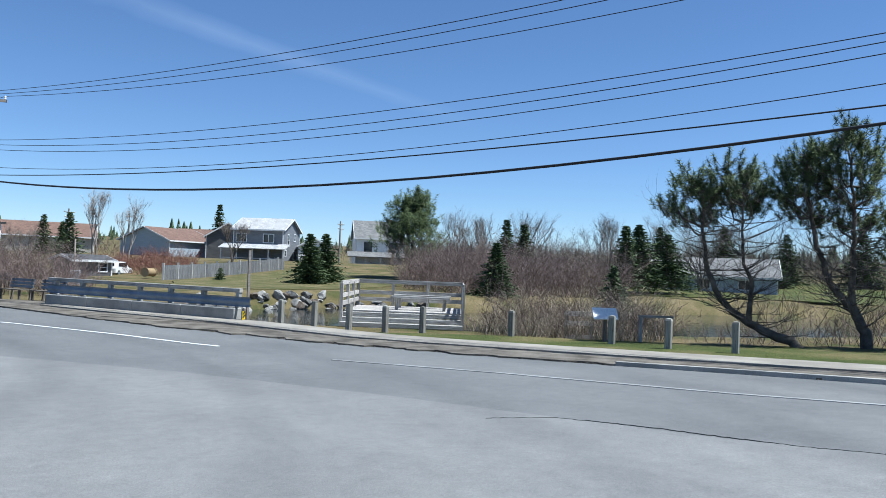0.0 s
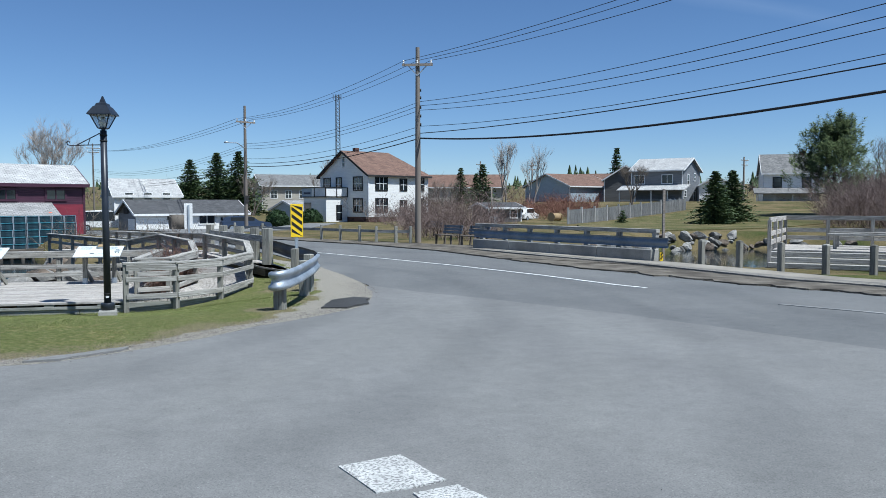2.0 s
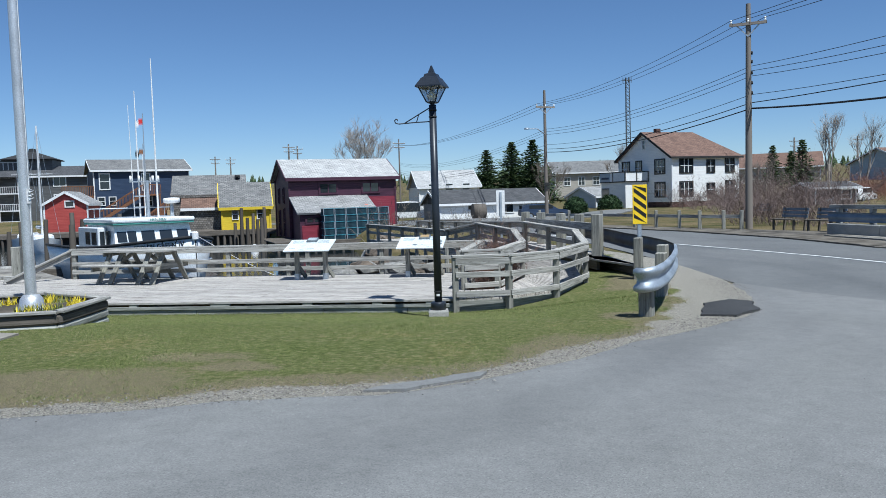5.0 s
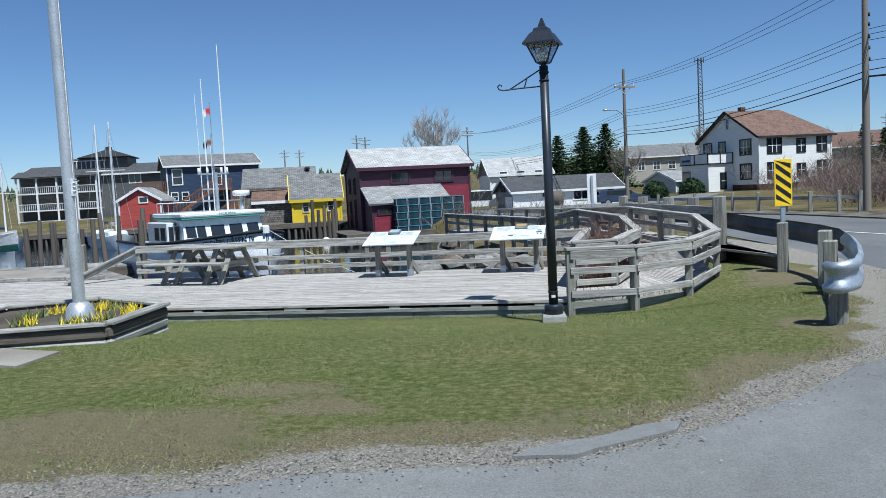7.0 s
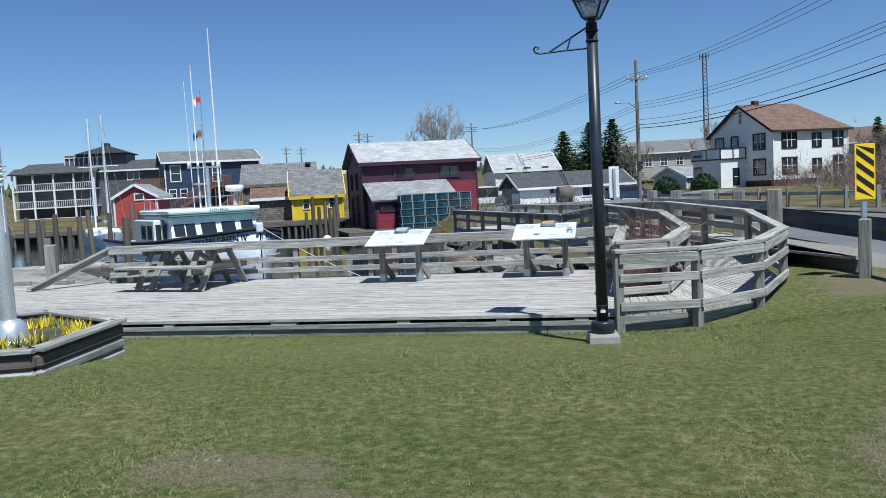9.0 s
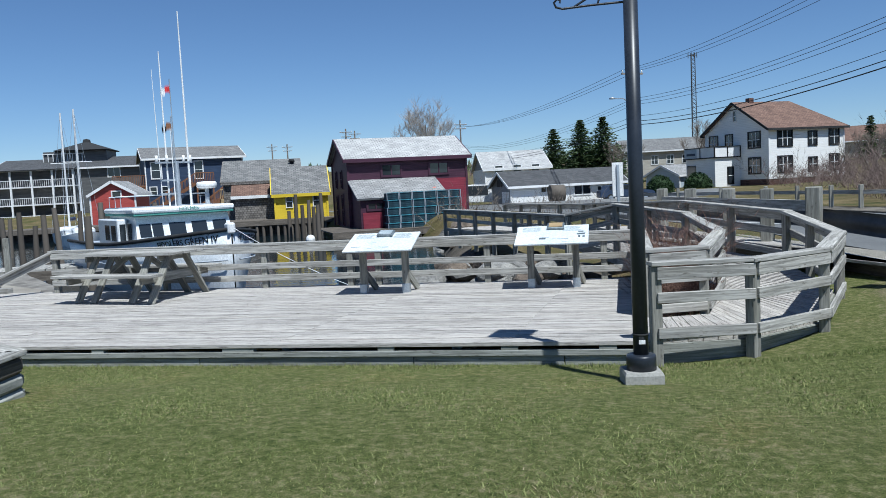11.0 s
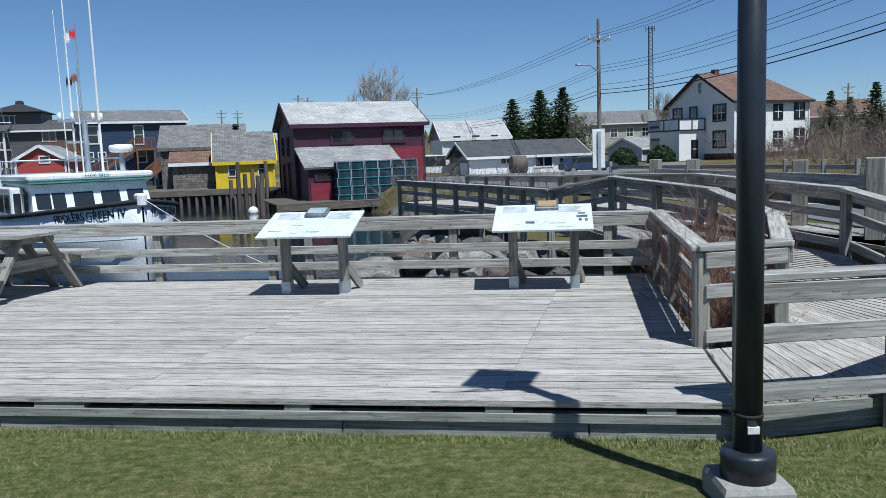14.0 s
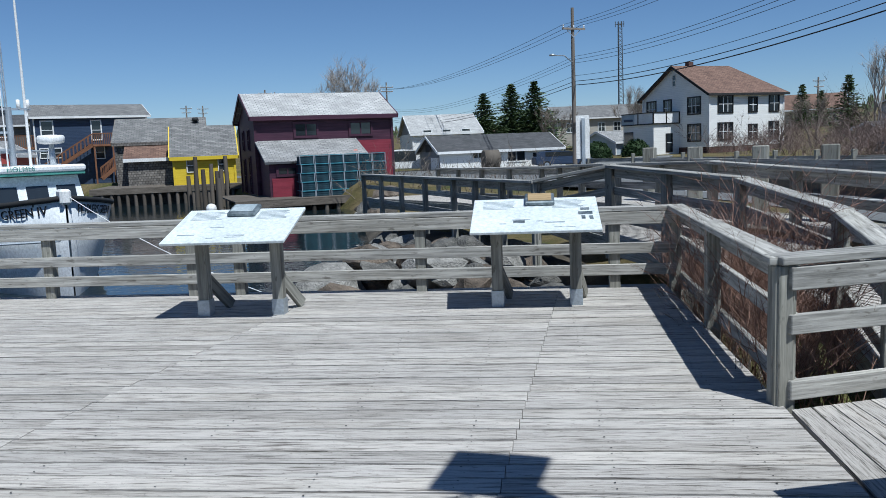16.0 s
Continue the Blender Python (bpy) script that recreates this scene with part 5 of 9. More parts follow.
shed2 = house("roadside_shed", "small dark shed with white eaves board", (22.6, 76.5, -0.2), 8, 3.4, 4.0, 1.3, 0.4, M["s_dark"], M["r_dark"], "x", 0.35)
add_window(shed2, "f", 3.4, 4, 0.9, 0.35, 0.7, 0.7, M["white"], (1, 2))

gb = house("grey_bungalow", "long low grey-blue building across the pond", (77.5, 45.8, -0.4), -59, 12.0, 8.0, 2.2, 1.8, M["s_blue"], M["r_mid"], "x", 0.4)
for u in (-4, -1, 3):
    add_window(gb, "f", 12, 8, u, 0.9, 1.2, 0.9, M["white"], (2, 1))

# ---- vegetation builders ----
TAPER = [0.5]

def limb(bm, p, d, ln, r, rnd, depth, twigs, spread=0.6, up=0.25, n=5):
    """A bent tapering branch that forks; ends collect in twigs."""
    pts, rad = [p.copy()], [r]
    q, dd = p.copy(), d.normalized()
    k = 4
    for i in range(k):
        dd = (dd + Vector((rnd.uniform(-1, 1), rnd.uniform(-1, 1), rnd.uniform(-0.6, 1))) * 0.16 + Vector((0, 0, up * 0.12))).normalized()
        q = q + dd * ln / k
        pts.append(q.copy())
        rad.append(r * (1 - TAPER[0] * (i + 1) / k))
    tube(bm, pts, rad, n)
    if depth == 0:
        twigs.append((q, dd))
        return
    kids = rnd.choice((2, 3, 3))
    for j in range(kids):
        at = pts[rnd.choice((2, 3, 4))] if j else pts[-1]
        side = Vector((rnd.uniform(-1, 1), rnd.uniform(-1, 1), rnd.uniform(-0.3, 0.8)))
        limb(bm, at, dd + side * spread, ln * rnd.uniform(0.55, 0.8), rad[-1] * 0.85, rnd, depth - 1, twigs, spread, up, max(3, n - 1))


def bare_tree(name, label, at, h, seed, material, depth=5, trunks=1, spread=0.6, r=None):
    rnd = random.Random(seed)
    T = thing(name, label, "tree", at)
    TAPER[0] = 0.32
    for i in range(trunks):
        b, tw = B(), []
        lean = Vector((rnd.uniform(-0.25, 0.25), rnd.uniform(-0.25, 0.25), 1))
        limb(b, Vector((rnd.uniform(-0.2, 0.2) * (trunks > 1), rnd.uniform(-0.2, 0.2) * (trunks > 1), -0.2)), lean, h * 0.36, r or h * 0.022, rnd, depth, tw, spread, 0.35, 7)
        fine = 0.0013 * h
        for q, dd in tw:
            for _ in range(4):
                e = q + (dd + Vector((rnd.uniform(-1, 1), rnd.uniform(-1, 1), rnd.uniform(-0.4, 0.9))) * 0.8).normalized() * h * rnd.uniform(0.05, 0.11)
                o = q - dd * rnd.uniform(0, 0.05) * h
                sd = (e - o).orthogonal().normalized() * fine
                b.faces.new((b.verts.new(o - sd), b.verts.new(o + sd), b.verts.new(e)))
        part("trunk", b, material, T)
    TAPER[0] = 0.5
    return T


def spruce(name, label, at, h, r, seed, material=None, dense=1.0, bare=0.06):
    """A conifer: whorls of drooping boughs carrying small needle sprays."""
    rnd = random.Random(seed)
    T = thing(name, label, "tree", at)
    b = B()
    cyl(b, (0, 0, -0.2), (0, 0, h * 0.97), 0.022 * h + 0.02, 0.01, 7)
    part("trunk", b, M["bark"], T)
    b = B()
    z = h * bare
    while z < h:
        k = z / h
        reach = 1.4 * r * (1 - k) ** 0.9 * rnd.uniform(0.75, 1.1) + 0.06
        n = int((5 + 6 * (1 - k)) * dense)
        a0 = rnd.uniform(0, 6.28)
        for i in range(n):
            a = a0 + 6.28 * i / n + rnd.uniform(-0.25, 0.25)
            ln = reach * rnd.uniform(0.6, 1.15)
            rise = rnd.uniform(0.0, 0.3) - 0.25 * (1 - k)
            m = max(3, int(ln / (0.045 * h + 0.03)))
            for j in range(m):
                f = (j + 0.6) / m
                c = Vector((math.cos(a) * ln * f, math.sin(a) * ln * f, z + rise * ln * f - 0.12 * ln * f * f))
                s = (0.035 * h + 0.08) * (1.15 - 0.5 * f)
                for q in range(2):
                    v = [c + Vector((rnd.uniform(-1, 1), rnd.uniform(-1, 1), rnd.uniform(-0.7, 0.5))) * s for _ in range(3)]
                    v[0] = c + Vector((math.cos(a), math.sin(a), 0.1)) * s * 1.3
                    bm_v = [b.verts.new(x) for x in v]
                    b.faces.new(bm_v)
        z += max(0.032 * h, 0.1) * rnd.uniform(0.7, 1.2)
    part("crown", b, material or M["needle"], T)
    return T


def tuft(b, c, d, s, rnd, n=12):
    """A brush of needles about a shoot tip."""
    d = d.normalized()
    for _ in range(n):
        w = (d * rnd.uniform(-0.1, 0.9) + Vector((rnd.uniform(-1, 1), rnd.uniform(-1, 1), rnd.uniform(-1, 1)))).normalized()
        side = w.orthogonal().normalized() * s * 0.075
        p = c + d * s * rnd.uniform(-1.3, 0.5)
        b.faces.new((b.verts.new(p - side), b.verts.new(p + side), b.verts.new(p + w * s)))


def pine(name, label, at, trunk_pts, r0, seed, boughs, tuft_size, reach, crown_from=0.45, low_bare=30):
    """A ragged pine along a given trunk line: bare dead limbs low down, needle brushes above."""
    rnd = random.Random(seed)
    T = thing(name, label, "tree", at)
    pts = [Vector(p) for p in trunk_pts]
    fine = []
    for a, c in zip(pts, pts[1:]):
        for i in range(4):
            fine.append(a.lerp(c, i / 4) + Vector((rnd.uniform(-1, 1), rnd.uniform(-1, 1), 0)) * r0 * 0.3)
    fine.append(pts[-1])
    n = len(fine)
    b = B()
    tube(b, fine, [r0 * (1 - 0.88 * i / (n - 1)) for i in range(n)], 9)
    part("trunk", b, M["bark"], T)
    lb, nb, db = B(), B(), B()
    for i in range(boughs):
        f = crown_from + (1 - crown_from) * (i / boughs) ** 0.9
        k = f * (n - 1)
        p = fine[int(k)].lerp(fine[min(n - 1, int(k) + 1)], k % 1)
        a = rnd.uniform(0, 6.28)
        ln = reach * (1.15 - 0.75 * f) * rnd.uniform(0.5, 1.15)
        d = Vector((math.cos(a), math.sin(a), rnd.uniform(-0.05, 0.55)))
        tw = []
        limb(lb, p, d, ln * 0.55, 0.018 + 0.022 * (1 - f), rnd, 2, tw, 0.85, 0.25, 4)
        for q, dd in tw:
            tuft(nb, q, dd + Vector((0, 0, 0.9)), tuft_size * rnd.uniform(0.8, 1.15), rnd, 34)
            tuft(nb, q - dd * tuft_size * rnd.uniform(1.2, 2.6) + Vector((rnd.uniform(-1, 1), rnd.uniform(-1, 1), rnd.uniform(-0.2, 0.9))) * tuft_size, dd + Vector((rnd.uniform(-1, 1), rnd.uniform(-1, 1), 0.9)), tuft_size * rnd.uniform(0.7, 1.0), rnd, 22)
    for _ in range(5):
        tuft(nb, pts[-1] + Vector((rnd.uniform(-1, 1), rnd.uniform(-1, 1), rnd.uniform(-1.5, 0.4))) * tuft_size, Vector((0, 0, 1)), tuft_size, rnd, 14)
    for i in range(low_bare):
        f = rnd.uniform(0.18, crown_from + 0.25)
        k = f * (n - 1)
        p = fine[int(k)].lerp(fine[min(n - 1, int(k) + 1)], k % 1)
        a = rnd.uniform(0, 6.28)
        limb(db, p, Vector((math.cos(a), math.sin(a), rnd.uniform(-0.1, 0.6))), reach * rnd.uniform(0.16, 0.42), 0.016, rnd, 3, [], 0.9, 0.3, 3)
    part("bough", lb, M["bark"], T)
    part("dead_branch", db, M["bark"], T, "bare dead branches")
    part("crown", nb, M["pineneedle"], T, "tufts of long green needles")
    return T


def shore_pine(name, label, at, stems, seed):
    """An open pine: bent stems, limbs to named bough ends, each a cloud of needle brushes, and bare dead limbs below."""
    rnd = random.Random(seed)
    T = thing(name, label, "tree", at)
    any3 = lambda s: Vector((rnd.uniform(-s, s), rnd.uniform(-s, s), rnd.uniform(-s, s)))
    needles, dead = B(), B()
    for line, r0, ends in stems:
        pts = [Vector(p) for p in line]
        fine = []
        for a, c in zip(pts, pts[1:]):
            fine += [a.lerp(c, i / 4) + any3(r0 * 0.22) for i in range(4)]
        fine.append(pts[-1])
        n = len(fine)
        b = B()
        tube(b, fine, [r0 * (1 - 0.85 * (i / (n - 1)) ** 0.8) for i in range(n)], 9)
        part("trunk", b, M["bark"], T)
        for end in [Vector(e) for e in ends] + [pts[-1]]:
            low = [q for q in fine[n // 3:] if q.z < end.z - 0.25] or [fine[n // 3]]
            root = min(low, key=lambda q: (q - end).length + 0.6 * abs(q.z - end.z + 0.7))
            b = B()
            mid = root.lerp(end, 0.5) + Vector((0, 0, -0.12)) + any3(0.12)
            tube(b, [root, root.lerp(mid, 0.5) + any3(0.05), mid, mid.lerp(end, 0.5) + any3(0.05), end], [0.035, 0.03, 0.025, 0.018, 0.008], 5)
            part("bough", b, M["bark"], T)
            for _ in range(rnd.choice((17, 21, 25))):
                c = end + Vector((rnd.gauss(0, 0.25), rnd.gauss(0, 0.25), rnd.gauss(0, 0.17)))
                o = mid.lerp(end, rnd.uniform(0.2, 1))
                tube(dead, [o, o.lerp(c, 0.6) + any3(0.03), c], [0.009, 0.007, 0.004], 3)
                d = (c - o).normalized() * 0.6 + Vector((0, 0, 0.9))
                tuft(needles, c, d, rnd.uniform(0.11, 0.16), rnd, 60)
                if rnd.random() < 0.6:
                    tuft(needles, o.lerp(c, 0.55), d, rnd.uniform(0.09, 0.13), rnd, 26)
        for _ in range(58):
            q = fine[rnd.randrange(n // 5, int(n * 0.8))]
            a = rnd.uniform(0, 6.28)
            limb(dead, q, Vector((math.cos(a), math.sin(a), rnd.uniform(-0.25, 0.5))), rnd.uniform(0.45, 1.15), 0.018, rnd, 3, [], 0.9, 0.2, 3)
    part("dead_branch", dead, M["bark"], T, "bare dead branches")
    part("crown", needles, M["pineneedle"], T, "tufts of long green needles")
    return T


def thicket(name, label, spots, h, material, seed, width=0.011, kids=3, lean=0.35):
    """A mass of bare stems: spots are (x, y, z) feet."""
    rnd = random.Random(seed)
    verts, faces = [], []

    def stem(p, d, ln, w, level):
        q, dd = Vector(p), Vector(d).normalized()
        if level == 0:
            e = q + (dd + Vector((rnd.uniform(-1, 1), rnd.uniform(-1, 1), rnd.uniform(-0.3, 0.6))) * 0.3) * ln
            i, sx, sy = len(verts), rnd.uniform(-w, w), rnd.uniform(-w, w)
            verts.extend([(q.x - sx, q.y - sy, q.z - w), (q.x + sx, q.y + sy, q.z + w), (e.x, e.y, e.z)])
            faces.append((i, i + 1, i + 2))
            return
        pts = [q.copy()]
        cuts = 3
        for i in range(cuts):
            dd = (dd + Vector((rnd.uniform(-1, 1), rnd.uniform(-1, 1), rnd.uniform(-0.3, 0.6))) * 0.27).normalized()
            q = q + dd * ln / cuts
            pts.append(q.copy())
        base = len(verts)
        for i, c in enumerate(pts):
            ww = w * (1 - 0.28 * i)
            a = rnd.uniform(0, 2)
            for t in (0, 2.1, 4.2):
                verts.append((c.x + math.cos(a + t) * ww, c.y + math.sin(a + t) * ww, c.z))
        for i in range(cuts):
            for t in range(3):
                o, u = base + 3 * i, (t + 1) % 3
                faces.append((o + t, o + u, o + 3 + u, o + 3 + t))
        if level:
            for _ in range(kids):
                c = pts[rnd.choice((1, 2, 2, 3))]
                stem(c, (dd.x + rnd.uniform(-0.9, 0.9), dd.y + rnd.uniform(-0.9, 0.9), dd.z + rnd.uniform(-0.2, 0.3)), ln * rnd.uniform(0.35, 0.6), w * 0.62, level - 1)
    for x, y, z in spots:
        mound = 0.85 + 0.75 * noise.noise((x / (h * 1.6), y / (h * 1.6), seed))
        stem((x, y, z), (rnd.uniform(-lean, lean), rnd.uniform(-lean, lean), 1), h * mound * rnd.uniform(0.5, 1.1), width * rnd.uniform(0.7, 1.3), 2 if kids > 1 else 1)
    me = bpy.data.meshes.new(name)
    me.from_pydata(verts, [], faces)
    me.materials.append(material)
    return tagged(new(name, me), label, "shrubs", "", "stuff")


def scatter(poly, n, seed, height=land):
    rnd = random.Random(seed)
    xs, ys = [p[0] for p in poly], [p[1] for p in poly]
    out = []
    for _ in range(n * 12):
        if len(out) == n:
            break
        x, y = rnd.uniform(min(xs), max(xs)), rnd.uniform(min(ys), max(ys))
        if inside(poly, x, y):
            z = height(x, y)
            if z > WATER - 0.5:
                out.append((x, y, z - 0.05))
    return out


def stone_mesh(seed, flat=0.7):
    rnd = random.Random(seed)
    b = B()
    bmesh.ops.create_icosphere(b, subdivisions=2, radius=1.0)
    planes = [(Vector((rnd.uniform(-1, 1), rnd.uniform(-1, 1), rnd.uniform(-1, 1))).normalized(), rnd.uniform(0.42, 0.8)) for _ in range(12)]
    for v in b.verts:
        for nrm, d in planes:
            k = v.co.dot(nrm)
            if k > d:
                v.co -= nrm * (k - d)
        v.co += v.normal * 0.035 * noise.noise(v.co * 2.5 + Vector((seed, 0, 0)))
        v.co.z *= flat
    me = bpy.data.meshes.new("rock")
    b.to_mesh(me)
    b.free()
    return me


STONES = [stone_mesh(i, 0.55 + 0.08 * (i % 4)) for i in range(8)]
for i, me in enumerate(STONES):
    me.materials.append((M["palerock"], M["rock"], M["brownrock"])[i % 3])


def boulders(poly, n, size, seed, label, height=land, group="rocks of the shore bank", lift=0.1):
    rnd = random.Random(seed)
    for x, y, z in scatter(poly, n, seed, height):
        o = new("rock", STONES[rnd.randrange(8)])
        s = size * rnd.uniform(0.55, 1.35)
        o.matrix_basis = pose(x, y, z + s * lift, rnd.uniform(-25, 25), rnd.uniform(-25, 25), rnd.uniform(0, 360)) @ Matrix.Diagonal((s * rnd.uniform(0.8, 1.4), s, s * rnd.uniform(0.7, 1.1), 1))
        tagged(o, label, "rock", group)


def lettering(name, body, size, m, material, parent, label=""):
    cu = bpy.data.curves.new(name, "FONT")
    cu.body, cu.size, cu.align_x, cu.align_y, cu.extrude = body, size, "CENTER", "CENTER", 0.003
    o = bpy.data.objects.new(name, cu)
    me = bpy.data.meshes.new_from_object(o)
    me.transform(m)
    me.materials.append(material)
    bpy.data.objects.remove(o)
    ob = new(name, me)
    ob.parent = parent
    MB[ob.name] = base_of(parent)
    return tagged(ob, label)


# ---- street furniture by the deck ----
LX, LY = -2.79, 15.85
LZ = -0.52
lamp = thing("lamp_post", "tall black lantern lamp post on a concrete footing", "street lamp", (LX, LY, LZ), 8)
b = B()
lathe(b, [(0.215, -0.25), (0.215, 0.06), (0.2, 0.085)], 4)
b.transform(pose(0, 0, 0, 0, 0, 45))
part("footing", b, M["concrete"], lamp, "square concrete footing")
b = B()
lathe(b, [(0.118, 0.07), (0.118, 0.19), (0.112, 0.205), (0.07, 0.21)], 24)
part("base_collar", b, M["black"], lamp)
b = B()
cyl(b, (0, 0, 0.1), (0, 0, 3.22), 0.06, 0.055, 20)
part("pole", b, M["black"], lamp)
for z in (0.36, 3.03, 3.13):
    b = B()
    cyl(b, (0, 0, z), (0, 0, z + 0.018), 0.063, 0.063, 20)
    part("strap", b, M["rubber"], lamp, "thin dark strap")
b = B()
box(b, -0.025, 0.025, -0.068, -0.055, 0.30, 0.33)
part("tag", b, M["white"], lamp)
b = B()
tube(b, [(-0.04, 0, 2.97), (-0.3, 0, 2.96), (-0.52, 0, 2.945), (-0.57, 0, 2.96), (-0.585, 0, 2.995), (-0.56, 0, 3.02), (-0.535, 0, 3.01), (-0.54, 0, 2.99)], 0.009, 6)
tube(b, [(-0.04, 0, 3.18), (-0.43, 0, 2.955)], 0.009, 6)
tube(b, [(-0.21, 0, 3.09), (-0.25, 0, 2.965)], 0.008, 6)
part("bracket", b, M["black"], lamp, "scrolled iron bracket")
b = B()
cyl(b, (0, 0, 3.2), (0, 0, 3.26), 0.035, 0.035, 12)
lathe(b, [(0.07, 3.24), (0.10, 3.25), (0.10, 3.265)], 4)
b.transform(pose(0, 0, 0, 0, 0, 26))
part("socket", b, M["black"], lamp)
for i in range(4):
    a, c = 6.28319 * i / 4, 6.28319 * (i + 1) / 4
    b = B()
    beam(b, (0.10 * math.cos(a), 0.10 * math.sin(a), 3.26), (0.24 * math.cos(a), 0.24 * math.sin(a), 3.5), 0.016, 0.016)
    b.transform(pose(0, 0, 0, 0, 0, 26))
    part("cage_bar", b, M["black"], lamp)
    b = B()
    quad(b, [(r * math.cos(t) * 0.97, r * math.sin(t) * 0.97, z) for r, t, z in ((0.095, a, 3.265), (0.095, c, 3.265), (0.235, c, 3.49), (0.235, a, 3.49))])
    b.transform(pose(0, 0, 0, 0, 0, 26))
    gp = part("pane", b, M["clear"], lamp, "clear lantern pane")
    gp.visible_shadow = False
b = B()
lathe(b, [(0.29, 3.48), (0.288, 3.5), (0.18, 3.62), (0.14, 3.64), (0.12, 3.68), (0.06, 3.7), (0.05, 3.73), (0.035, 3.76), (0.012, 3.81)], 4)
b.transform(pose(0, 0, 0, 0, 0, 26))
part("roof", b, M["black"], lamp)
b = B()
lathe(b, [(0.04, 3.27), (0.055, 3.29), (0.055, 3.33), (0.085, 3.35), (0.07, 3.39), (0.03, 3.45)], 14)
part("lamp_bulb", b, M["white"], lamp, "pale refractor and bulb")


def info_sign(x, y, label, figure):
    S = thing("information_sign", label, "sign", (x, y, DECK), 0, "information signs on the deck")
    for u in (-0.315, 0.315):
        b = B()
        beam(b, (u, 0.1, 0), (u, 0.1, 0.66), 0.09, 0.09, (0, 1, 0), 0.004)
        lg = part("leg", b, M["post"], S)
        b = B()
        box(b, u - 0.05, u + 0.05, 0.045, 0.155, 0.0, 0.13)
        part("foot_sleeve", b, M["galv"], lg, "grey metal foot sleeve")
        b = B()
        beam(b, (u + 0.01, 0.13, 0.3), (u + 0.09, 0.42, 0.02), 0.04, 0.09)
        part("brace", b, M["post"], S)
    tilt = pose(0, 0.05, 0.735, 17.5, 0, 0)
    b = B()
    box(b, -0.5, 0.5, -0.34, 0.34, -0.012, 0.012, 0.004)
    b.transform(tilt)
    pn = part("panel", b, M["panel"], S, "pale printed panel")
    b = B()
    box(b, -0.42, 0.42, -0.26, 0.26, -0.045, -0.013)
    b.transform(tilt)
    part("backing_board", b, M["post"], S)
    rnd = random.Random(int(x * 10))
    for i in range(7):
        for side in (-0.42, 0.14):
            b = B()
            ww = rnd.uniform(0.2, 0.28)
            yy = 0.27 - 0.026 * i
            box(b, side, side + ww, yy, yy + 0.009, 0.0125, 0.0135)
            b.transform(tilt)
            part("text_line", b, M["ink"], pn, "unreadable printed line")
    for i in range(6):
        b = B()
        u, v = rnd.uniform(-0.42, 0.25), rnd.uniform(-0.3, -0.05)
        box(b, u, u + rnd.uniform(0.05, 0.16), v, v + rnd.uniform(0.008, 0.02), 0.0125, 0.0135)
        b.transform(tilt)
        part("print_mark", b, M["ink"], pn)
    if figure:
        for u, v, w, h in ((0.36, 0.05, 0.07, 0.05), (0.34, -0.04, 0.11, 0.06), (0.36, -0.13, 0.03, 0.07), (0.42, -0.14, 0.03, 0.07), (-0.17, -0.18, 0.09, 0.05)):
            b = B()
            box(b, u, u + w, v, v + h, 0.0125, 0.0137)
            b.transform(tilt)
            part("drawing_mark", b, M["bronze"], pn)
    b = B()
    box(b, -0.12 + (0.04 if figure else 0.0), 0.12 + (0.04 if figure else 0.0), 0.16, 0.36, 0.014, 0.05, 0.008)
    b.transform(tilt)
    part("plaque", b, M["bronze"], S, "raised cast plaque")
    b = B()
    u0 = 0.04 if figure else 0.0
    box(b, u0 - 0.095, u0 + 0.095, 0.185, 0.34, 0.05, 0.056)
    b.transform(tilt)
    part("plaque_relief", b, M["ink"] if not figure else M["tan_wood"], S)
    return S


info_sign(-6.185, 20.33, "pale information panel with small cast plaque on two timber legs", False)
info_sign(-3.775, 20.5, "pale information panel with drawn figure and cast plaque on timber legs", True)


def picnic_table(x, y, turn):
    T = thing("picnic_table", "weathered grey timber picnic table on the deck", "table", (x, y, DECK), turn)
    for i in range(5):
        b = B()
        v = -0.32 + 0.16 * i
        beam(b, (-0.92, v, 0.70), (0.92, v, 0.70), 0.148, 0.04, (0, 0, 1), 0.004)
        part("top_board", b, M["rail"], T)
    for s in (-1, 1):
        for k in (0, 1):
            b = B()
            beam(b, (-0.92, s * (0.62 + 0.15 * k), 0.42), (0.92, s * (0.62 + 0.15 * k), 0.42), 0.142, 0.04, (0, 0, 1), 0.004)
            part("bench_board", b, M["rail"], T)
    for u in (-0.68, 0.68):
        b = B()
        beam(b, (u, -0.36, 0.64), (u, 0.36, 0.64), 0.04, 0.09)
        part("top_cleat", b, M["post"], T)
        b = B()
        beam(b, (u, -0.76, 0.36), (u, 0.76, 0.36), 0.04, 0.13)
        part("bench_bearer", b, M["post"], T)
        for s in (-1, 1):
            for du in (0.05, -0.3 if u > 0 else 0.35):
                b = B()
                beam(b, (u + du, s * 0.17, 0.68), (u + du, s * 0.64, 0.0), 0.04, 0.12, (1, 0, 0), 0.004)
                part("leg", b, M["post"], T)
        b = B()
        beam(b, (u * 0.93, 0, 0.36), (u * 0.25, 0, 0.66), 0.04, 0.08)
        part("brace", b, M["post"], T)
    return T


picnic_table(-10.14, 20.5, -9)


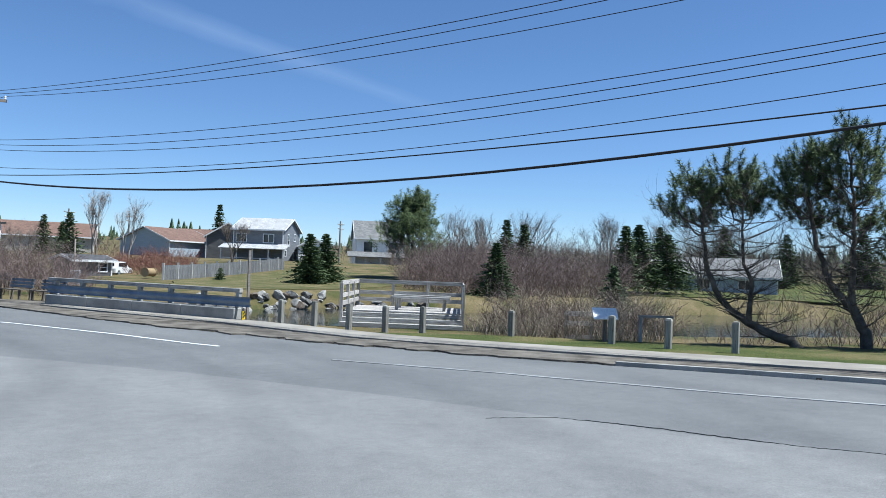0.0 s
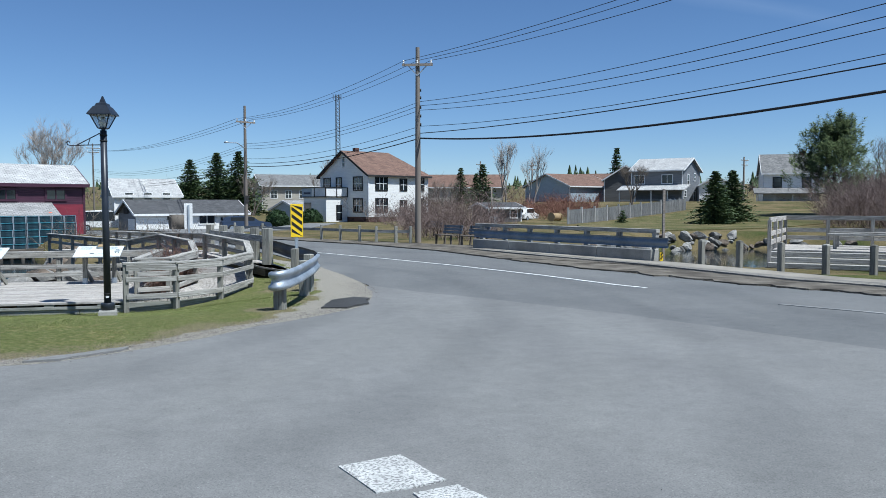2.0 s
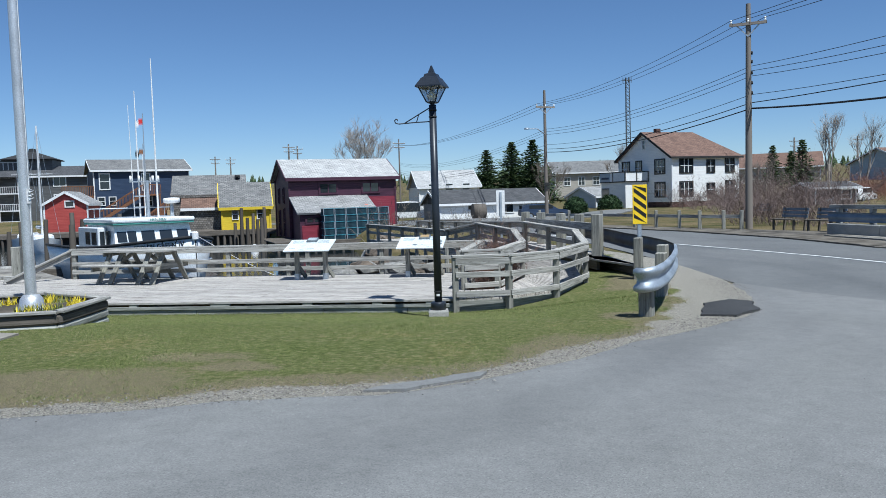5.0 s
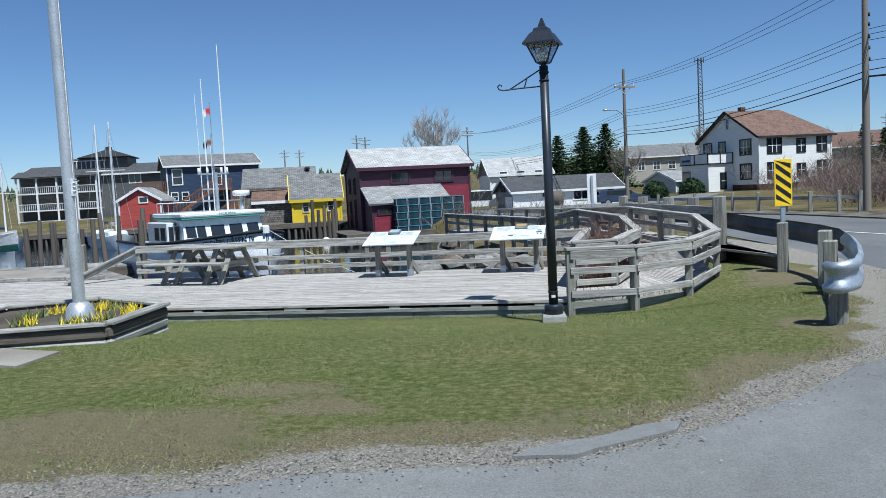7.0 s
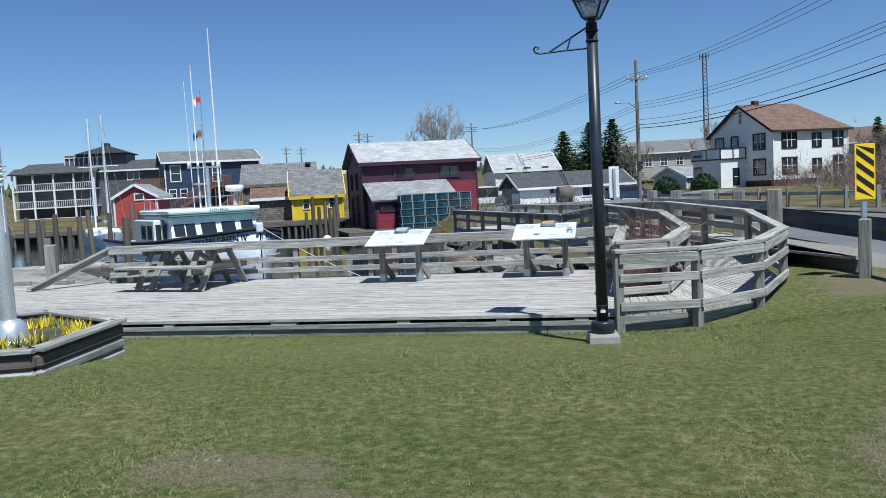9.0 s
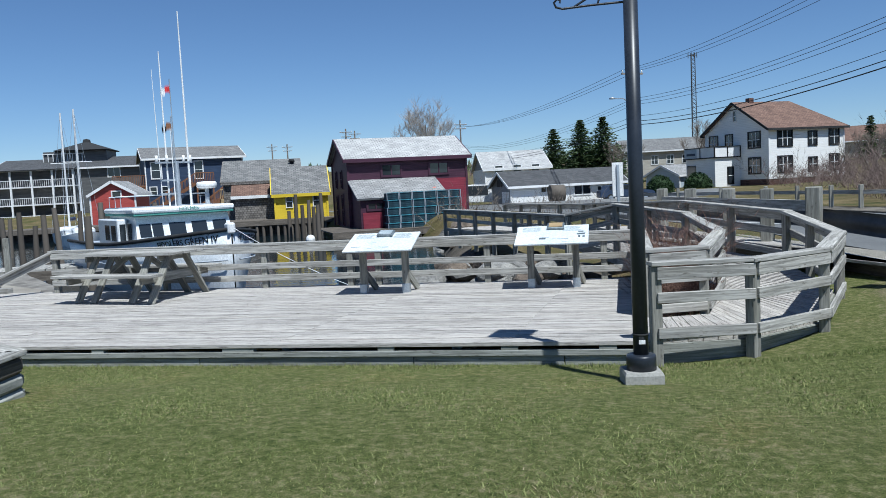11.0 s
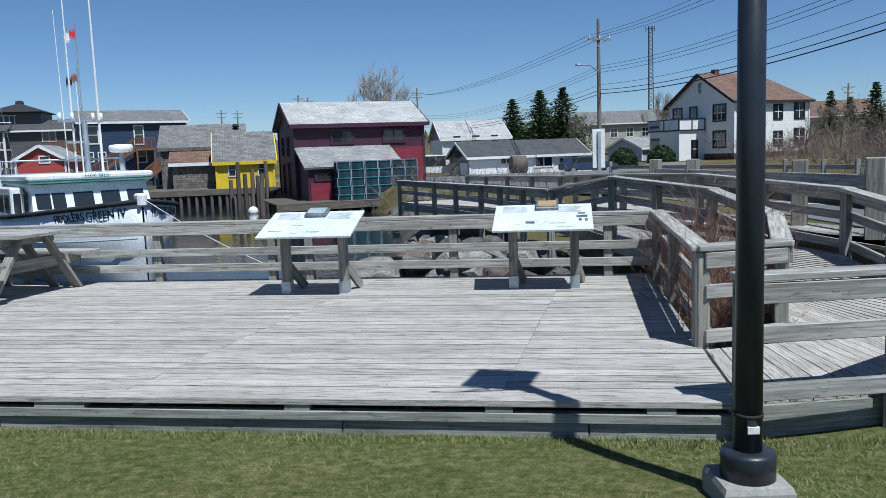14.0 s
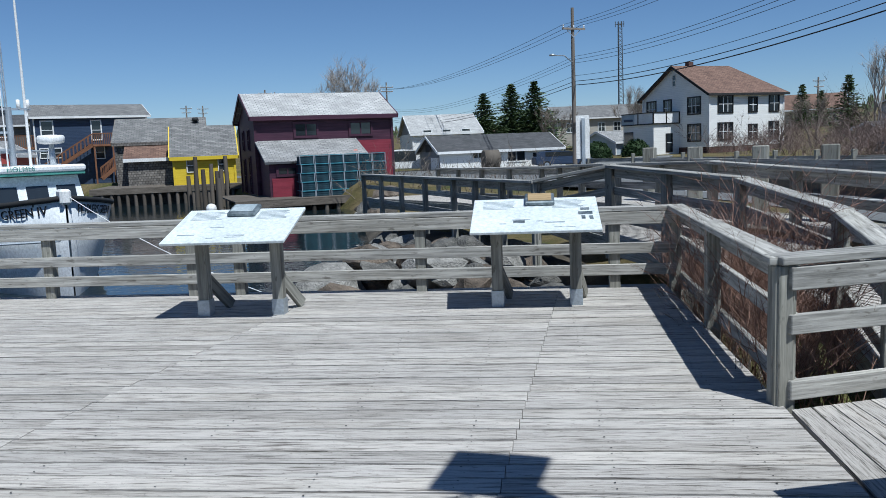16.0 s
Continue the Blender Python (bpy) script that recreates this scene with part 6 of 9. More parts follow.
# ---- guard rail and hazard marker at the corner ----
def w_beam(pts, top, parent, material, name="beam"):
    """Corrugated steel rail along points."""
    prof = [(0.0, -0.155), (0.045, -0.13), (0.05, -0.085), (0.005, -0.04), (0.0, 0.0), (0.005, 0.04), (0.05, 0.085), (0.045, 0.13), (0.0, 0.155)]
    b = B()
    rows = []
    P = [Vector((x, y, z)) for x, y, z in pts]
    for i, p in enumerate(P):
        d = P[min(i + 1, len(P) - 1)] - P[max(i - 1, 0)]
        d.z = 0
        d.normalize()
        s = Vector((d.y, -d.x, 0))
        rows.append([(p + s * o + Vector((0, 0, z))) for o, z in prof])
    for t in (0.0, -0.006):
        vr = []
        for i, r in enumerate(rows):
            d = P[min(i + 1, len(P) - 1)] - P[max(i - 1, 0)]
            s = Vector((d.y, -d.x, 0)).normalized()
            vr.append([b.verts.new(v + s * t) for v in r])
        for a, c in zip(vr, vr[1:]):
            for k in range(len(prof) - 1):
                f = b.faces.new((a[k], c[k], c[k + 1], a[k + 1]) if t == 0 else (a[k + 1], c[k + 1], c[k], a[k]))
                f.smooth = True
    return part(name, b, material, parent, "", False)


guard = thing("guard_rail", "dented galvanised guard rail with timber posts", "guard rail", (0.05, 14.0, -0.32))
curve = [(0.10, 14.12, 0.185), (0.02, 13.99, 0.185), (0.0, 13.88, 0.19), (0.04, 13.80, 0.19), (0.13, 13.79, 0.2), (0.26, 13.93, 0.21), (0.42, 14.4, 0.22), (0.62, 15.2, 0.24), (0.82, 16.2, 0.25), (0.98, 17.3, 0.26)]
w_beam(curve, 0, guard, M["galv"], "front_beam")
w_beam([(0.98, 17.3, 0.26), (0.98, 18.3, 0.26), (0.82, 19.3, 0.27), (0.5, 20.8, 0.28), (0.3, 22.2, 0.29), (-0.05, 24.0, 0.3), (-0.5, 25.4, 0.3), (-1.0, 27.0, 0.3), (-1.5, 28.4, 0.3)], 0, guard, M["darkrail"], "rear_beam")
for x, y, top, w in ((0.14, 14.08, 0.26, 0.2), (0.66, 16.5, 0.33, 0.19), (0.8, 17.35, 0.4, 0.2), (0.6, 19.15, 0.42, 0.18), (0.03, 22.25, 0.8, 0.26), (-0.3, 24.06, 0.76, 0.24), (-0.74, 25.35, 0.76, 0.24), (-1.28, 26.96, 0.76, 0.24), (-1.76, 28.4, 0.76, 0.24)):
    b = B()
    z0 = grade(x, y) - 0.2
    beam(b, (x, y, z0), (x, y, top), w, w * 0.8, (1, -0.4, 0), 0.012)
    part("post", b, M["post"], guard, "", False)
b = B()
beam(b, (-0.03, 22.2, 0.52), (-1.8, 28.5, 0.5), 0.06, 0.16)
part("timber_rail", b, M["rail"], guard, "", False)
haz = thing("hazard_marker", "black and yellow striped hazard marker on a steel post", "road sign", (0.66, 19.33, grade(0.6, 19.3)), 20)
b = B()
box(b, -0.035, 0.035, 0.012, 0.05, -0.2, 1.7)
part("post", b, M["galv"], haz)
b = B()
box(b, -0.15, 0.15, -0.004, 0.004, 1.06, 1.81, 0.003)
part("plate", b, M["yellow"], haz, "yellow plate")
for i in range(5):
    b = B()
    z = 1.02 + 0.165 * i
    pts = [(-0.128, z + 0.24), (0.128, z + 0.06), (0.128, z - 0.02), (-0.128, z + 0.16)]
    pts = [(x, min(1.79, max(1.08, q))) for x, q in pts]
    vs = [b.verts.new((x, -0.0075, q)) for x, q in pts]
    lo = [b.verts.new((x, -0.0045, q)) for x, q in pts]
    b.faces.new(vs)
    for k in range(4):
        b.faces.new((vs[k], vs[(k + 1) % 4], lo[(k + 1) % 4], lo[k]))
    bmesh.ops.recalc_face_normals(b, faces=b.faces)
    part("stripe", b, M["blackink"], haz)

# ---- flagpole and planter ----
PZ = -0.47
pl = thing("planter", "six-sided weathered timber planter round the flagpole", "planter", (-8.75, 14.35, PZ))
RIM = [(-7.55, 13.45), (-7.75, 14.95), (-9.2, 15.7), (-10.2, 15.0), (-10.1, 13.6), (-8.9, 12.95)]
for k, z in enumerate((0.07, 0.19, 0.32)):
    for a, c in zip(RIM, RIM[1:] + RIM[:1]):
        b = B()
        beam(b, (*a, PZ + z - 0.02), (*c, PZ + z - 0.02), 0.1, 0.115 if k < 2 else 0.14, (0, 0, 1), 0.03)
        part("timber", b, M["skirt"] if k < 2 else M["pile"], pl, "", False)
for a, c in zip(RIM, RIM[1:] + RIM[:1]):
    b = B()
    beam(b, (*a, PZ + 0.40), (*c, PZ + 0.40), 0.17, 0.035, (0, 0, 1), 0.005)
    part("cap_board", b, M["rail"], pl, "", False)
b = B()
vs = [b.verts.new((*p, PZ + 0.34)) for p in RIM]
b.faces.new(vs)
part("soil", b, M["mud"], pl, "dark planting soil", False)
rnd = random.Random(3)
for i in range(16):
    a = rnd.uniform(0, 6.28)
    x, y = -8.55 + math.cos(a) * rnd.uniform(0.55, 0.85), 14.35 + math.sin(a) * rnd.uniform(0.5, 0.75)
    T = thing("flower_clump", "clump of yellow-green spring shoots in the planter", "plant", (x, y, PZ + 0.34), 0, "spring clumps in the planter")
    b = B()
    for _ in range(40):
        p = Vector((rnd.uniform(-0.1, 0.1), rnd.uniform(-0.1, 0.1), 0))
        q = p + Vector((rnd.uniform(-0.07, 0.07), rnd.uniform(-0.07, 0.07), rnd.uniform(0.06, 0.15)))
        sd = Vector((rnd.uniform(-1, 1), rnd.uniform(-1, 1), 0)).normalized() * 0.012
        b.faces.new((b.verts.new(p - sd), b.verts.new(p + sd), b.verts.new(q)))
    part("leaves", b, M["flower"] if i % 2 else M["blade"], T)
fp = thing("flagpole", "brushed steel flagpole with conical base cover", "flagpole", (-8.4, 14.15, PZ + 0.3))
b = B()
lathe(b, [(0.2, 0.0), (0.2, 0.03), (0.175, 0.04), (0.17, 0.09), (0.15, 0.2), (0.11, 0.25), (0.075, 0.26)], 28)
part("base_cover", b, M["steel"], fp)
b = B()
tube(b, [(0, 0, 0), (0, 0, 3), (0, 0, 6), (0, 0, 9)], [0.075, 0.072, 0.062, 0.05], 24)
part("pole", b, M["steel"], fp)
b = B()
tube(b, [(0.09, -0.03, 1.1), (0.092, -0.03, 5), (0.075, -0.03, 8.9)], 0.006, 5)
part("halyard", b, M["flagwhite"], fp)
b = B()
box(b, 0.06, 0.1, -0.05, -0.01, 1.55, 1.75)
for z in (1.6, 1.65, 1.7):
    tube(b, [(0.1, -0.06, z), (0.1, 0.05, z + 0.03), (0.1, -0.05, z + 0.05)], 0.01, 5)
part("cleat", b, M["flagwhite"], fp, "cleat wound with rope")


wp = thing("timber_bollard", "stout square timber bollard by the wharf path", "bollard", (-14.75, 22.75, -0.45), 20)
b = B()
beam(b, (0, 0, -0.3), (0, 0, 0.78), 0.22, 0.22, (0, 1, 0), 0.012)
part("post", b, M["post"], wp)
for k in range(4):
    b = B()
    x0 = -17.0 + 0.95 * k
    box(b, x0, x0 + 0.9, 21.36, 21.5, DECK - 0.02, DECK + 0.09, 0.01)
    tagged(part("kerb_timber", b, M["rail"]), "low timber kerb along the deck end", "kerb", "deck kerb timbers")

# ---- utility poles and wires ----
def utility_pole(x, y, base, top, arms, label="tall weathered timber utility pole with crossarm", r=0.15, turn=0, extras=()):
    P = thing("utility_pole", label, "utility pole", (x, y, base), turn)
    h = top - base
    b = B()
    tube(b, [(0, 0, -0.3), (0, 0, h * 0.5), (0, 0, h)], [r, r * 0.85, r * 0.62], 12)
    part("pole", b, M["utility"], P)
    for z, half in arms:
        b = B()
        beam(b, (-half, -0.12, z), (half, -0.12, z), 0.09, 0.11)
        part("crossarm", b, M["utility"], P)
        for u in (-half * 0.9, 0, half * 0.9):
            b = B()
            lathe(b, [(0.03, z + 0.05), (0.05, z + 0.09), (0.035, z + 0.14), (0.05, z + 0.19), (0.02, z + 0.22)], 8)
            b.transform(pose(u, -0.12, 0))
            part("insulator", b, M["white"], P)
        for s in (-1, 1):
            b = B()
            beam(b, (s * half * 0.6, -0.1, z - 0.04), (0, -0.1, z - 0.5), 0.02, 0.05)
            part("arm_brace", b, M["galv"], P)
    return P


P1 = (7.17, 38.1)
pole1 = utility_pole(*P1, -0.42, 8.75, [(8.35, 0.72)], turn=-18)
for z in (5.1, 5.5, 5.9, 6.35, 6.7):
    b = B()
    cyl(b, (0.12, 0, z + 0.42), (0.12, 0, z + 0.55), 0.05, 0.05, 8)
    part("insulator", b, M["rubber"], pole1)
P2 = (-1.14, 64.2)
pole2 = utility_pole(*P2, -0.6, 8.95, [(8.3, 0.8)], turn=30)
b = B()
tube(b, [(0, 0, 6.3), (-1.0, -0.6, 6.65), (-2.0, -1.1, 6.6)], 0.035, 6)
part("lamp_arm", b, M["galv"], pole2)
b = B()
lathe(b, [(0.05, -0.06), (0.2, -0.04), (0.16, 0.05), (0.03, 0.08)], 10)
b.transform(pose(-2.2, -1.2, 6.6))
part("lamp_head", b, M["galv"], pole2)
for z in (2.2, 2.5):
    b = B()
    box(b, -0.18, 0.18, -0.2, -0.17, z, z + 0.22)
    part("sign_plate", b, M["rubber"], pole2, "small dark route plate")
Q = (19.4, -5.6)
utility_pole(*Q, -0.1, 9.0, [(8.5, 0.72)], turn=-18)
P3 = (-24.3, 129.7)
utility_pole(*P3, 0.3, 10.6, [(9.6, 1.0), (9.0, 0.9)], turn=30)
for x, y, top in ((-47.3, 144.5, 11.6), (-48.0, 151.8, 11.7), (-67.7, 167.3, 11.0), (-71.0, 167.1, 11.2), (52.0, 150.0, 9.6), (39.0, 141.0, 9.2), (80.0, 122.0, 9.4), (62.0, 134.0, 9.5)):
    utility_pole(x, y, 0.3, top, [(top - 0.9, 1.1), (top - 1.7, 0.9)], r=0.2, turn=25)


def wire(a, c, sag, r, name="overhead_wire", label="thin black overhead wire"):
    a, c = Vector(a), Vector(c)
    pts = [a.lerp(c, i / 24) - Vector((0, 0, sag * 4 * (i / 24) * (1 - i / 24))) for i in range(25)]
    b = B()
    tube(b, pts, r, 5)
    o = part(name, b, M["cable"])
    return tagged(o, label, "wire", "overhead wires")


def offs(p, half, turn):
    a = radians(turn)
    return (p[0] + half * math.cos(a), p[1] + half * math.sin(a))


for k, zq, sag in ((-0.65, 8.95, 0.87), (0.0, 9.09, 0.95), (0.65, 9.02, 1.05)):
    a, c, d = offs(P1, k, -18), offs(Q, k, -18), offs(P2, k, 30)
    wire((*a, 8.15), (*c, zq), sag, 0.011)
    wire((*a, 8.15), (*d, 7.95), 0.5, 0.011)
    wire((*d, 7.95), (P3[0] + k, P3[1], 9.6), 0.9, 0.014)
for z, zq, r, sag in ((6.24, 7.43, 0.011, 1.01), (6.05, 7.51, 0.011, 1.24), (5.84, 7.34, 0.011, 1.30), (5.09, 6.68, 0.011, 1.17), (4.76, 5.82, 0.018, 0.78), (4.53, 6.13, 0.036, 1.44)):
    wire((P1[0] + 0.1, P1[1], z), (Q[0] + 0.1, Q[1], zq), sag, r, label="thick black overhead cable" if r > 0.03 else "thin black overhead wire")
    wire((P1[0] + 0.1, P1[1], z), (P2[0] + 0.1, P2[1], z - 0.15), 0.45, min(r, 0.024))
    wire((P2[0] + 0.1, P2[1], z - 0.15), (P3[0] + 0.1, P3[1], z + 0.6), 1.2, min(r, 0.02))
tw = thing("radio_tower", "tall steel lattice radio tower", "tower", (37.6, 395.7, 6.0))
for k in range(3):
    a = 2.094 * k
    b = B()
    tube(b, [(1.5 * math.cos(a), 1.5 * math.sin(a), 0), (1.05 * math.cos(a), 1.05 * math.sin(a), 49)], 0.2, 5)
    part("leg", b, M["darksteel"], tw)
b = B()
for i in range(27):
    z = 1.8 * i
    for k in range(3):
        a, c = 2.094 * k, 2.094 * (k + 1)
        r0, r1 = 1.5 - 0.009 * z, 1.5 - 0.009 * (z + 1.8)
        tube(b, [(r0 * math.cos(a), r0 * math.sin(a), z), (r1 * math.cos(c), r1 * math.sin(c), z + 1.8)], 0.1, 4)
        tube(b, [(r0 * math.cos(c), r0 * math.sin(c), z), (r1 * math.cos(a), r1 * math.sin(a), z + 1.8)], 0.07, 4)
tagged(part("lattice", b, M["darksteel"], tw), "", "", "", "stuff")
b = B()
for u in (-1.9, -0.6, 0.7, 1.9):
    box(b, u - 0.15, u + 0.15, -0.7, -0.4, 46.5, 49.0)
box(b, -2.1, 2.1, -0.4, -0.2, 47.6, 47.9)
part("antenna_array", b, M["darksteel"], tw)

# ---- bridge across the creek ----
A0, B0 = Vector((8.35, 32.0, 0)), Vector((11.55, 23.1, 0))
bdir = (B0 - A0).normalized()
bnrm = Vector((-bdir.y, bdir.x, 0))
bridge = thing("bridge_parapet", "low stained concrete bridge parapet", "parapet", (A0.x, A0.y, -0.4))
for i in range(4):
    b = B()
    p, q = A0.lerp(B0, i / 4), A0.lerp(B0, (i + 1) / 4)
    beam(b, p + Vector((0, 0, -0.2)) + bdir * 0.006, q + Vector((0, 0, -0.2)) - bdir * 0.006, 0.34, 0.46, (0, 0, 1), 0.02)
    part("block", b, M["concrete"], bridge, "", False)
b = B()
beam(b, A0 + Vector((0, 0, -0.75)) + bnrm * 0.1, B0 + Vector((0, 0, -0.75)) + bnrm * 0.1, 0.3, 0.7)
part("deck_edge", b, M["concrete"], bridge, "", False)
br = thing("bridge_railing", "timber bridge railing with a blue-grey steel beam", "railing", (A0.x, A0.y, -0.4))
start = A0 - bdir * 0.15
run = (B0 - start).length
off = bnrm * 0.12
n = 7
for i in range(n):
    p = start + bdir * (0.4 + (run - 0.5) * i / (n - 1)) + off
    b = B()
    beam(b, p + Vector((0, 0, -0.55)), p + Vector((0, 0, 0.55)), 0.15, 0.15, bdir, 0.008)
    part("post", b, M["rail"], br, "", False)
for a, c in ((0, 0.5), (0.5, 1)):
    b = B()
    beam(b, start + off + bdir * run * a + Vector((0, 0, 0.58)), start + off + bdir * run * c + Vector((0, 0, 0.58)), 0.16, 0.13, (0, 0, 1), 0.008)
    part("top_rail", b, M["rail"], br, "", False)
line = [start - bnrm * 0.02 + bdir * (run + 0.5) * i / 6 + Vector((0, 0, 0.24)) for i in range(7)]
w_beam([tuple(p) for p in line[::-1]], 0, br, M["bluerail"], "steel_beam")
mk = thing("bridge_end_marker", "small black and yellow marker plate at the bridge end", "road sign", (B0.x + 0.05, B0.y - 0.3, -0.4), 40)
b = B()
box(b, -0.1, 0.1, -0.01, 0.01, 0.1, 0.36)
part("plate", b, M["yellow"], mk)
for i in range(2):
    b = B()
    beam(b, (-0.09, -0.014, 0.16 + 0.11 * i), (0.09, -0.014, 0.24 + 0.11 * i), 0.004, 0.04, (0, 0, 1))
    part("stripe", b, M["blackink"], mk)
b = B()
box(b, -0.02, 0.02, 0.011, 0.04, -0.1, 0.36)
part("post", b, M["galv"], mk)
ps = thing("sign_post", "bare steel sign post at the bridge end", "post", (12.9, 25.1, -0.45))
b = B()
box(b, -0.04, 0.04, -0.03, 0.03, -0.6, 2.35)
part("post", b, M["utility"], ps)
mt = thing("meter_box", "grey meter box on a tall post", "utility box", (14.65, 51.2, -0.4))
b = B()
cyl(b, (0, 0, -0.2), (0, 0, 2.9), 0.06, 0.05, 8)
part("post", b, M["utility"], mt)
b = B()
box(b, -0.3, 0.3, -0.3, -0.08, 0.1, 1.0, 0.02)
part("box", b, M["galv"], mt)


def bench(x, y, turn):
    S = thing("bench", "slatted dark park bench beside the road", "bench", (x, y, grade(x, y)), turn, "roadside benches")
    for i in range(4):
        b = B()
        beam(b, (-0.75, -0.2 + 0.13 * i, 0.43), (0.75, -0.2 + 0.13 * i, 0.43), 0.11, 0.035)
        part("seat_slat", b, M["pile"], S)
    for i in range(3):
        b = B()
        beam(b, (-0.75, 0.28 + 0.03 * i, 0.55 + 0.13 * i), (0.75, 0.28 + 0.03 * i, 0.55 + 0.13 * i), 0.03, 0.1)
        part("back_slat", b, M["bluerail"], S)
    for u in (-0.6, 0.6):
        b = B()
        beam(b, (u, -0.2, -0.05), (u, -0.2, 0.42), 0.07, 0.07)
        part("leg", b, M["pile"], S)
        b = B()
        beam(b, (u, 0.24, -0.05), (u, 0.36, 0.88), 0.07, 0.07)
        part("leg", b, M["pile"], S)
    return S


bench(8.0, 35.6, -70)
bench(8.75, 33.9, -70)
bench(9.3, 45.5, -60)

# bollards along the far pavement
bol = thing("bollard", "square weathered timber bollard", "bollard", (12.46, 22.0, -0.42), 20, "bollards along the pavement")
b = B()
beam(b, (0, 0, -0.3), (0, 0, 0.74), 0.15, 0.15, (0, 1, 0), 0.012)
part("post", b, M["post"], bol)
b = B()
lathe(b, [(0.105, 0.73), (0.09, 0.77), (0.02, 0.79)], 4)
b.transform(pose(0, 0, 0, 0, 0, 45))
part("chamfered_top", b, M["post"], bol)
for x, y in ((12.92, 20.8), (13.3, 19.5), (13.88, 18.5), (14.75, 17.86), (15.9, 15.4), (16.3, 12.3), (16.35, 10.7), (16.7, 9.2)):
    copy_thing(bol, pose(x, y, grade(x, y) - 0.02, 0, 0, 20))

# roadside fence by the white house
fn = thing("post_fence", "low timber post and rail fence", "fence", (2.9, 42.0, -0.45))
FP = [(-1.5, 47.0), (0.0, 45.0), (1.5, 43.2), (2.86, 41.3), (3.66, 39.9), (4.45, 38.6), (5.1, 37.6), (5.9, 36.9), (6.5, 36.5)]
for p in FP:
    b = B()
    beam(b, (*p, -0.6), (*p, 0.42), 0.13, 0.13, (0, 1, 0), 0.01)
    part("post", b, M["post"], fn, "", False)
for a, c in zip(FP, FP[1:]):
    b = B()
    beam(b, (*a, 0.18), (*c, 0.18), 0.05, 0.13)
    part("rail", b, M["rail"], fn, "", False)

# viewing platform
VP = thing("viewing_platform", "weathered timber viewing platform with railings over the pond", "platform", (15.2, 20.2, -0.42), 0)
F1, F2 = Vector((13.9, 20.9, 0)), Vector((16.75, 18.35, 0))
vd = (F2 - F1).normalized()
vb = Vector((-vd.y, vd.x, 0))
vw = (F2 - F1).length
for i in range(3):
    b = B()
    o = vb * (0.35 * i)
    beam(b, F1 + o + Vector((0, 0, -0.32 + 0.14 * i)), F2 + o + Vector((0, 0, -0.32 + 0.14 * i)), 0.36, 0.13, (0, 0, 1), 0.006)
    part("step", b, M["rail"], VP, "", False)
for i in range(24):
    b = B()
    o = vb * (1.05 + 0.145 * i)
    beam(b, F1 + o + Vector((0, 0, 0.05)), F2 + o + Vector((0, 0, 0.05)), 0.138, 0.04)
    part("plank", b, M["plank"], VP, "", False)
corn = [F1 + vb * 0.2, F1 + vb * 4.4, F2 + vb * 4.4, F2 + vb * 0.2]
for a, c, m in ((corn[0], corn[1], "plank"), (corn[1], corn[2], "rail"), (corn[2], corn[3], "rail")):
    k = max(2, round((c - a).length / 1.4))
    for i in range(k + 1):
        p = a.lerp(c, i / k)
        b = B()
        beam(b, p + Vector((0, 0, -1.2)), p + Vector((0, 0, 0.95)), 0.1, 0.1, vd)
        part("post", b, M[m], VP, "", False)
    for z in (0.95, 0.55, 0.3):
        b = B()
        beam(b, a + Vector((0, 0, z)), c + Vector((0, 0, z)), 0.05, 0.14, (0, 0, 1), 0.005)
        part("rail", b, M[m], VP, "", False)
for k in (1.4, 2.9):
    b = B()
    o = F1 + vd * 1.4 + vb * (k + 0.6)
    beam(b, o + Vector((0, 0, 0.5)), o + vd * 2.0 + Vector((0, 0, 0.5)), 0.35, 0.06)
    part("seat", b, M["rail"], VP, "", False)
    for j in (0.2, 1.8):
        b = B()
        beam(b, o + vd * j + Vector((0, 0, 0.05)), o + vd * j + Vector((0, 0, 0.5)), 0.1, 0.1, vd)
        part("seat_leg", b, M["rail"], VP, "", False)
tabl = thing("trail_sign", "white tilted information panel on a timber post", "sign", (16.85, 12.95, -0.32), -40)
b = B()
beam(b, (0, 0, -0.2), (0, 0, 0.72), 0.09, 0.12, (0, 1, 0))
part("post", b, M["pile"], tabl)
b = B()
box(b, -0.32, 0.32, -0.2, 0.22, -0.015, 0.015, 0.005)
b.transform(pose(0, 0, 0.8, 42, 0, 0))
part("panel", b, M["white"], tabl)
gate = thing("pond_fence", "short weathered timber fence by the pond", "fence", (17.8, 14.6, -0.35), -40)
for x in (-0.35, 0.35):
    b = B()
    beam(b, (x, 0, -0.3), (x, 0, 0.8), 0.1, 0.1, (0, 1, 0))
    part("post", b, M["post"], gate)
for z in (0.72, 0.45, 0.05):
    b = B()
    box(b, -0.42, 0.42, -0.07, -0.03, z - 0.07, z + 0.07)
    part("board", b, M["plank"], gate)
arch = thing("garden_arch", "plain timber arch by the pond", "arch", (18.3, 12.4, -0.3), -40)
for x in (-0.4, 0.4):
    b = B()
    beam(b, (x, 0, -0.3), (x, 0, 0.72), 0.08, 0.08, (0, 1, 0))
    part("post", b, M["rail"], arch)
b = B()
box(b, -0.46, 0.46, -0.05, 0.05, 0.7, 0.76)
part("beam", b, M["rail"], arch)

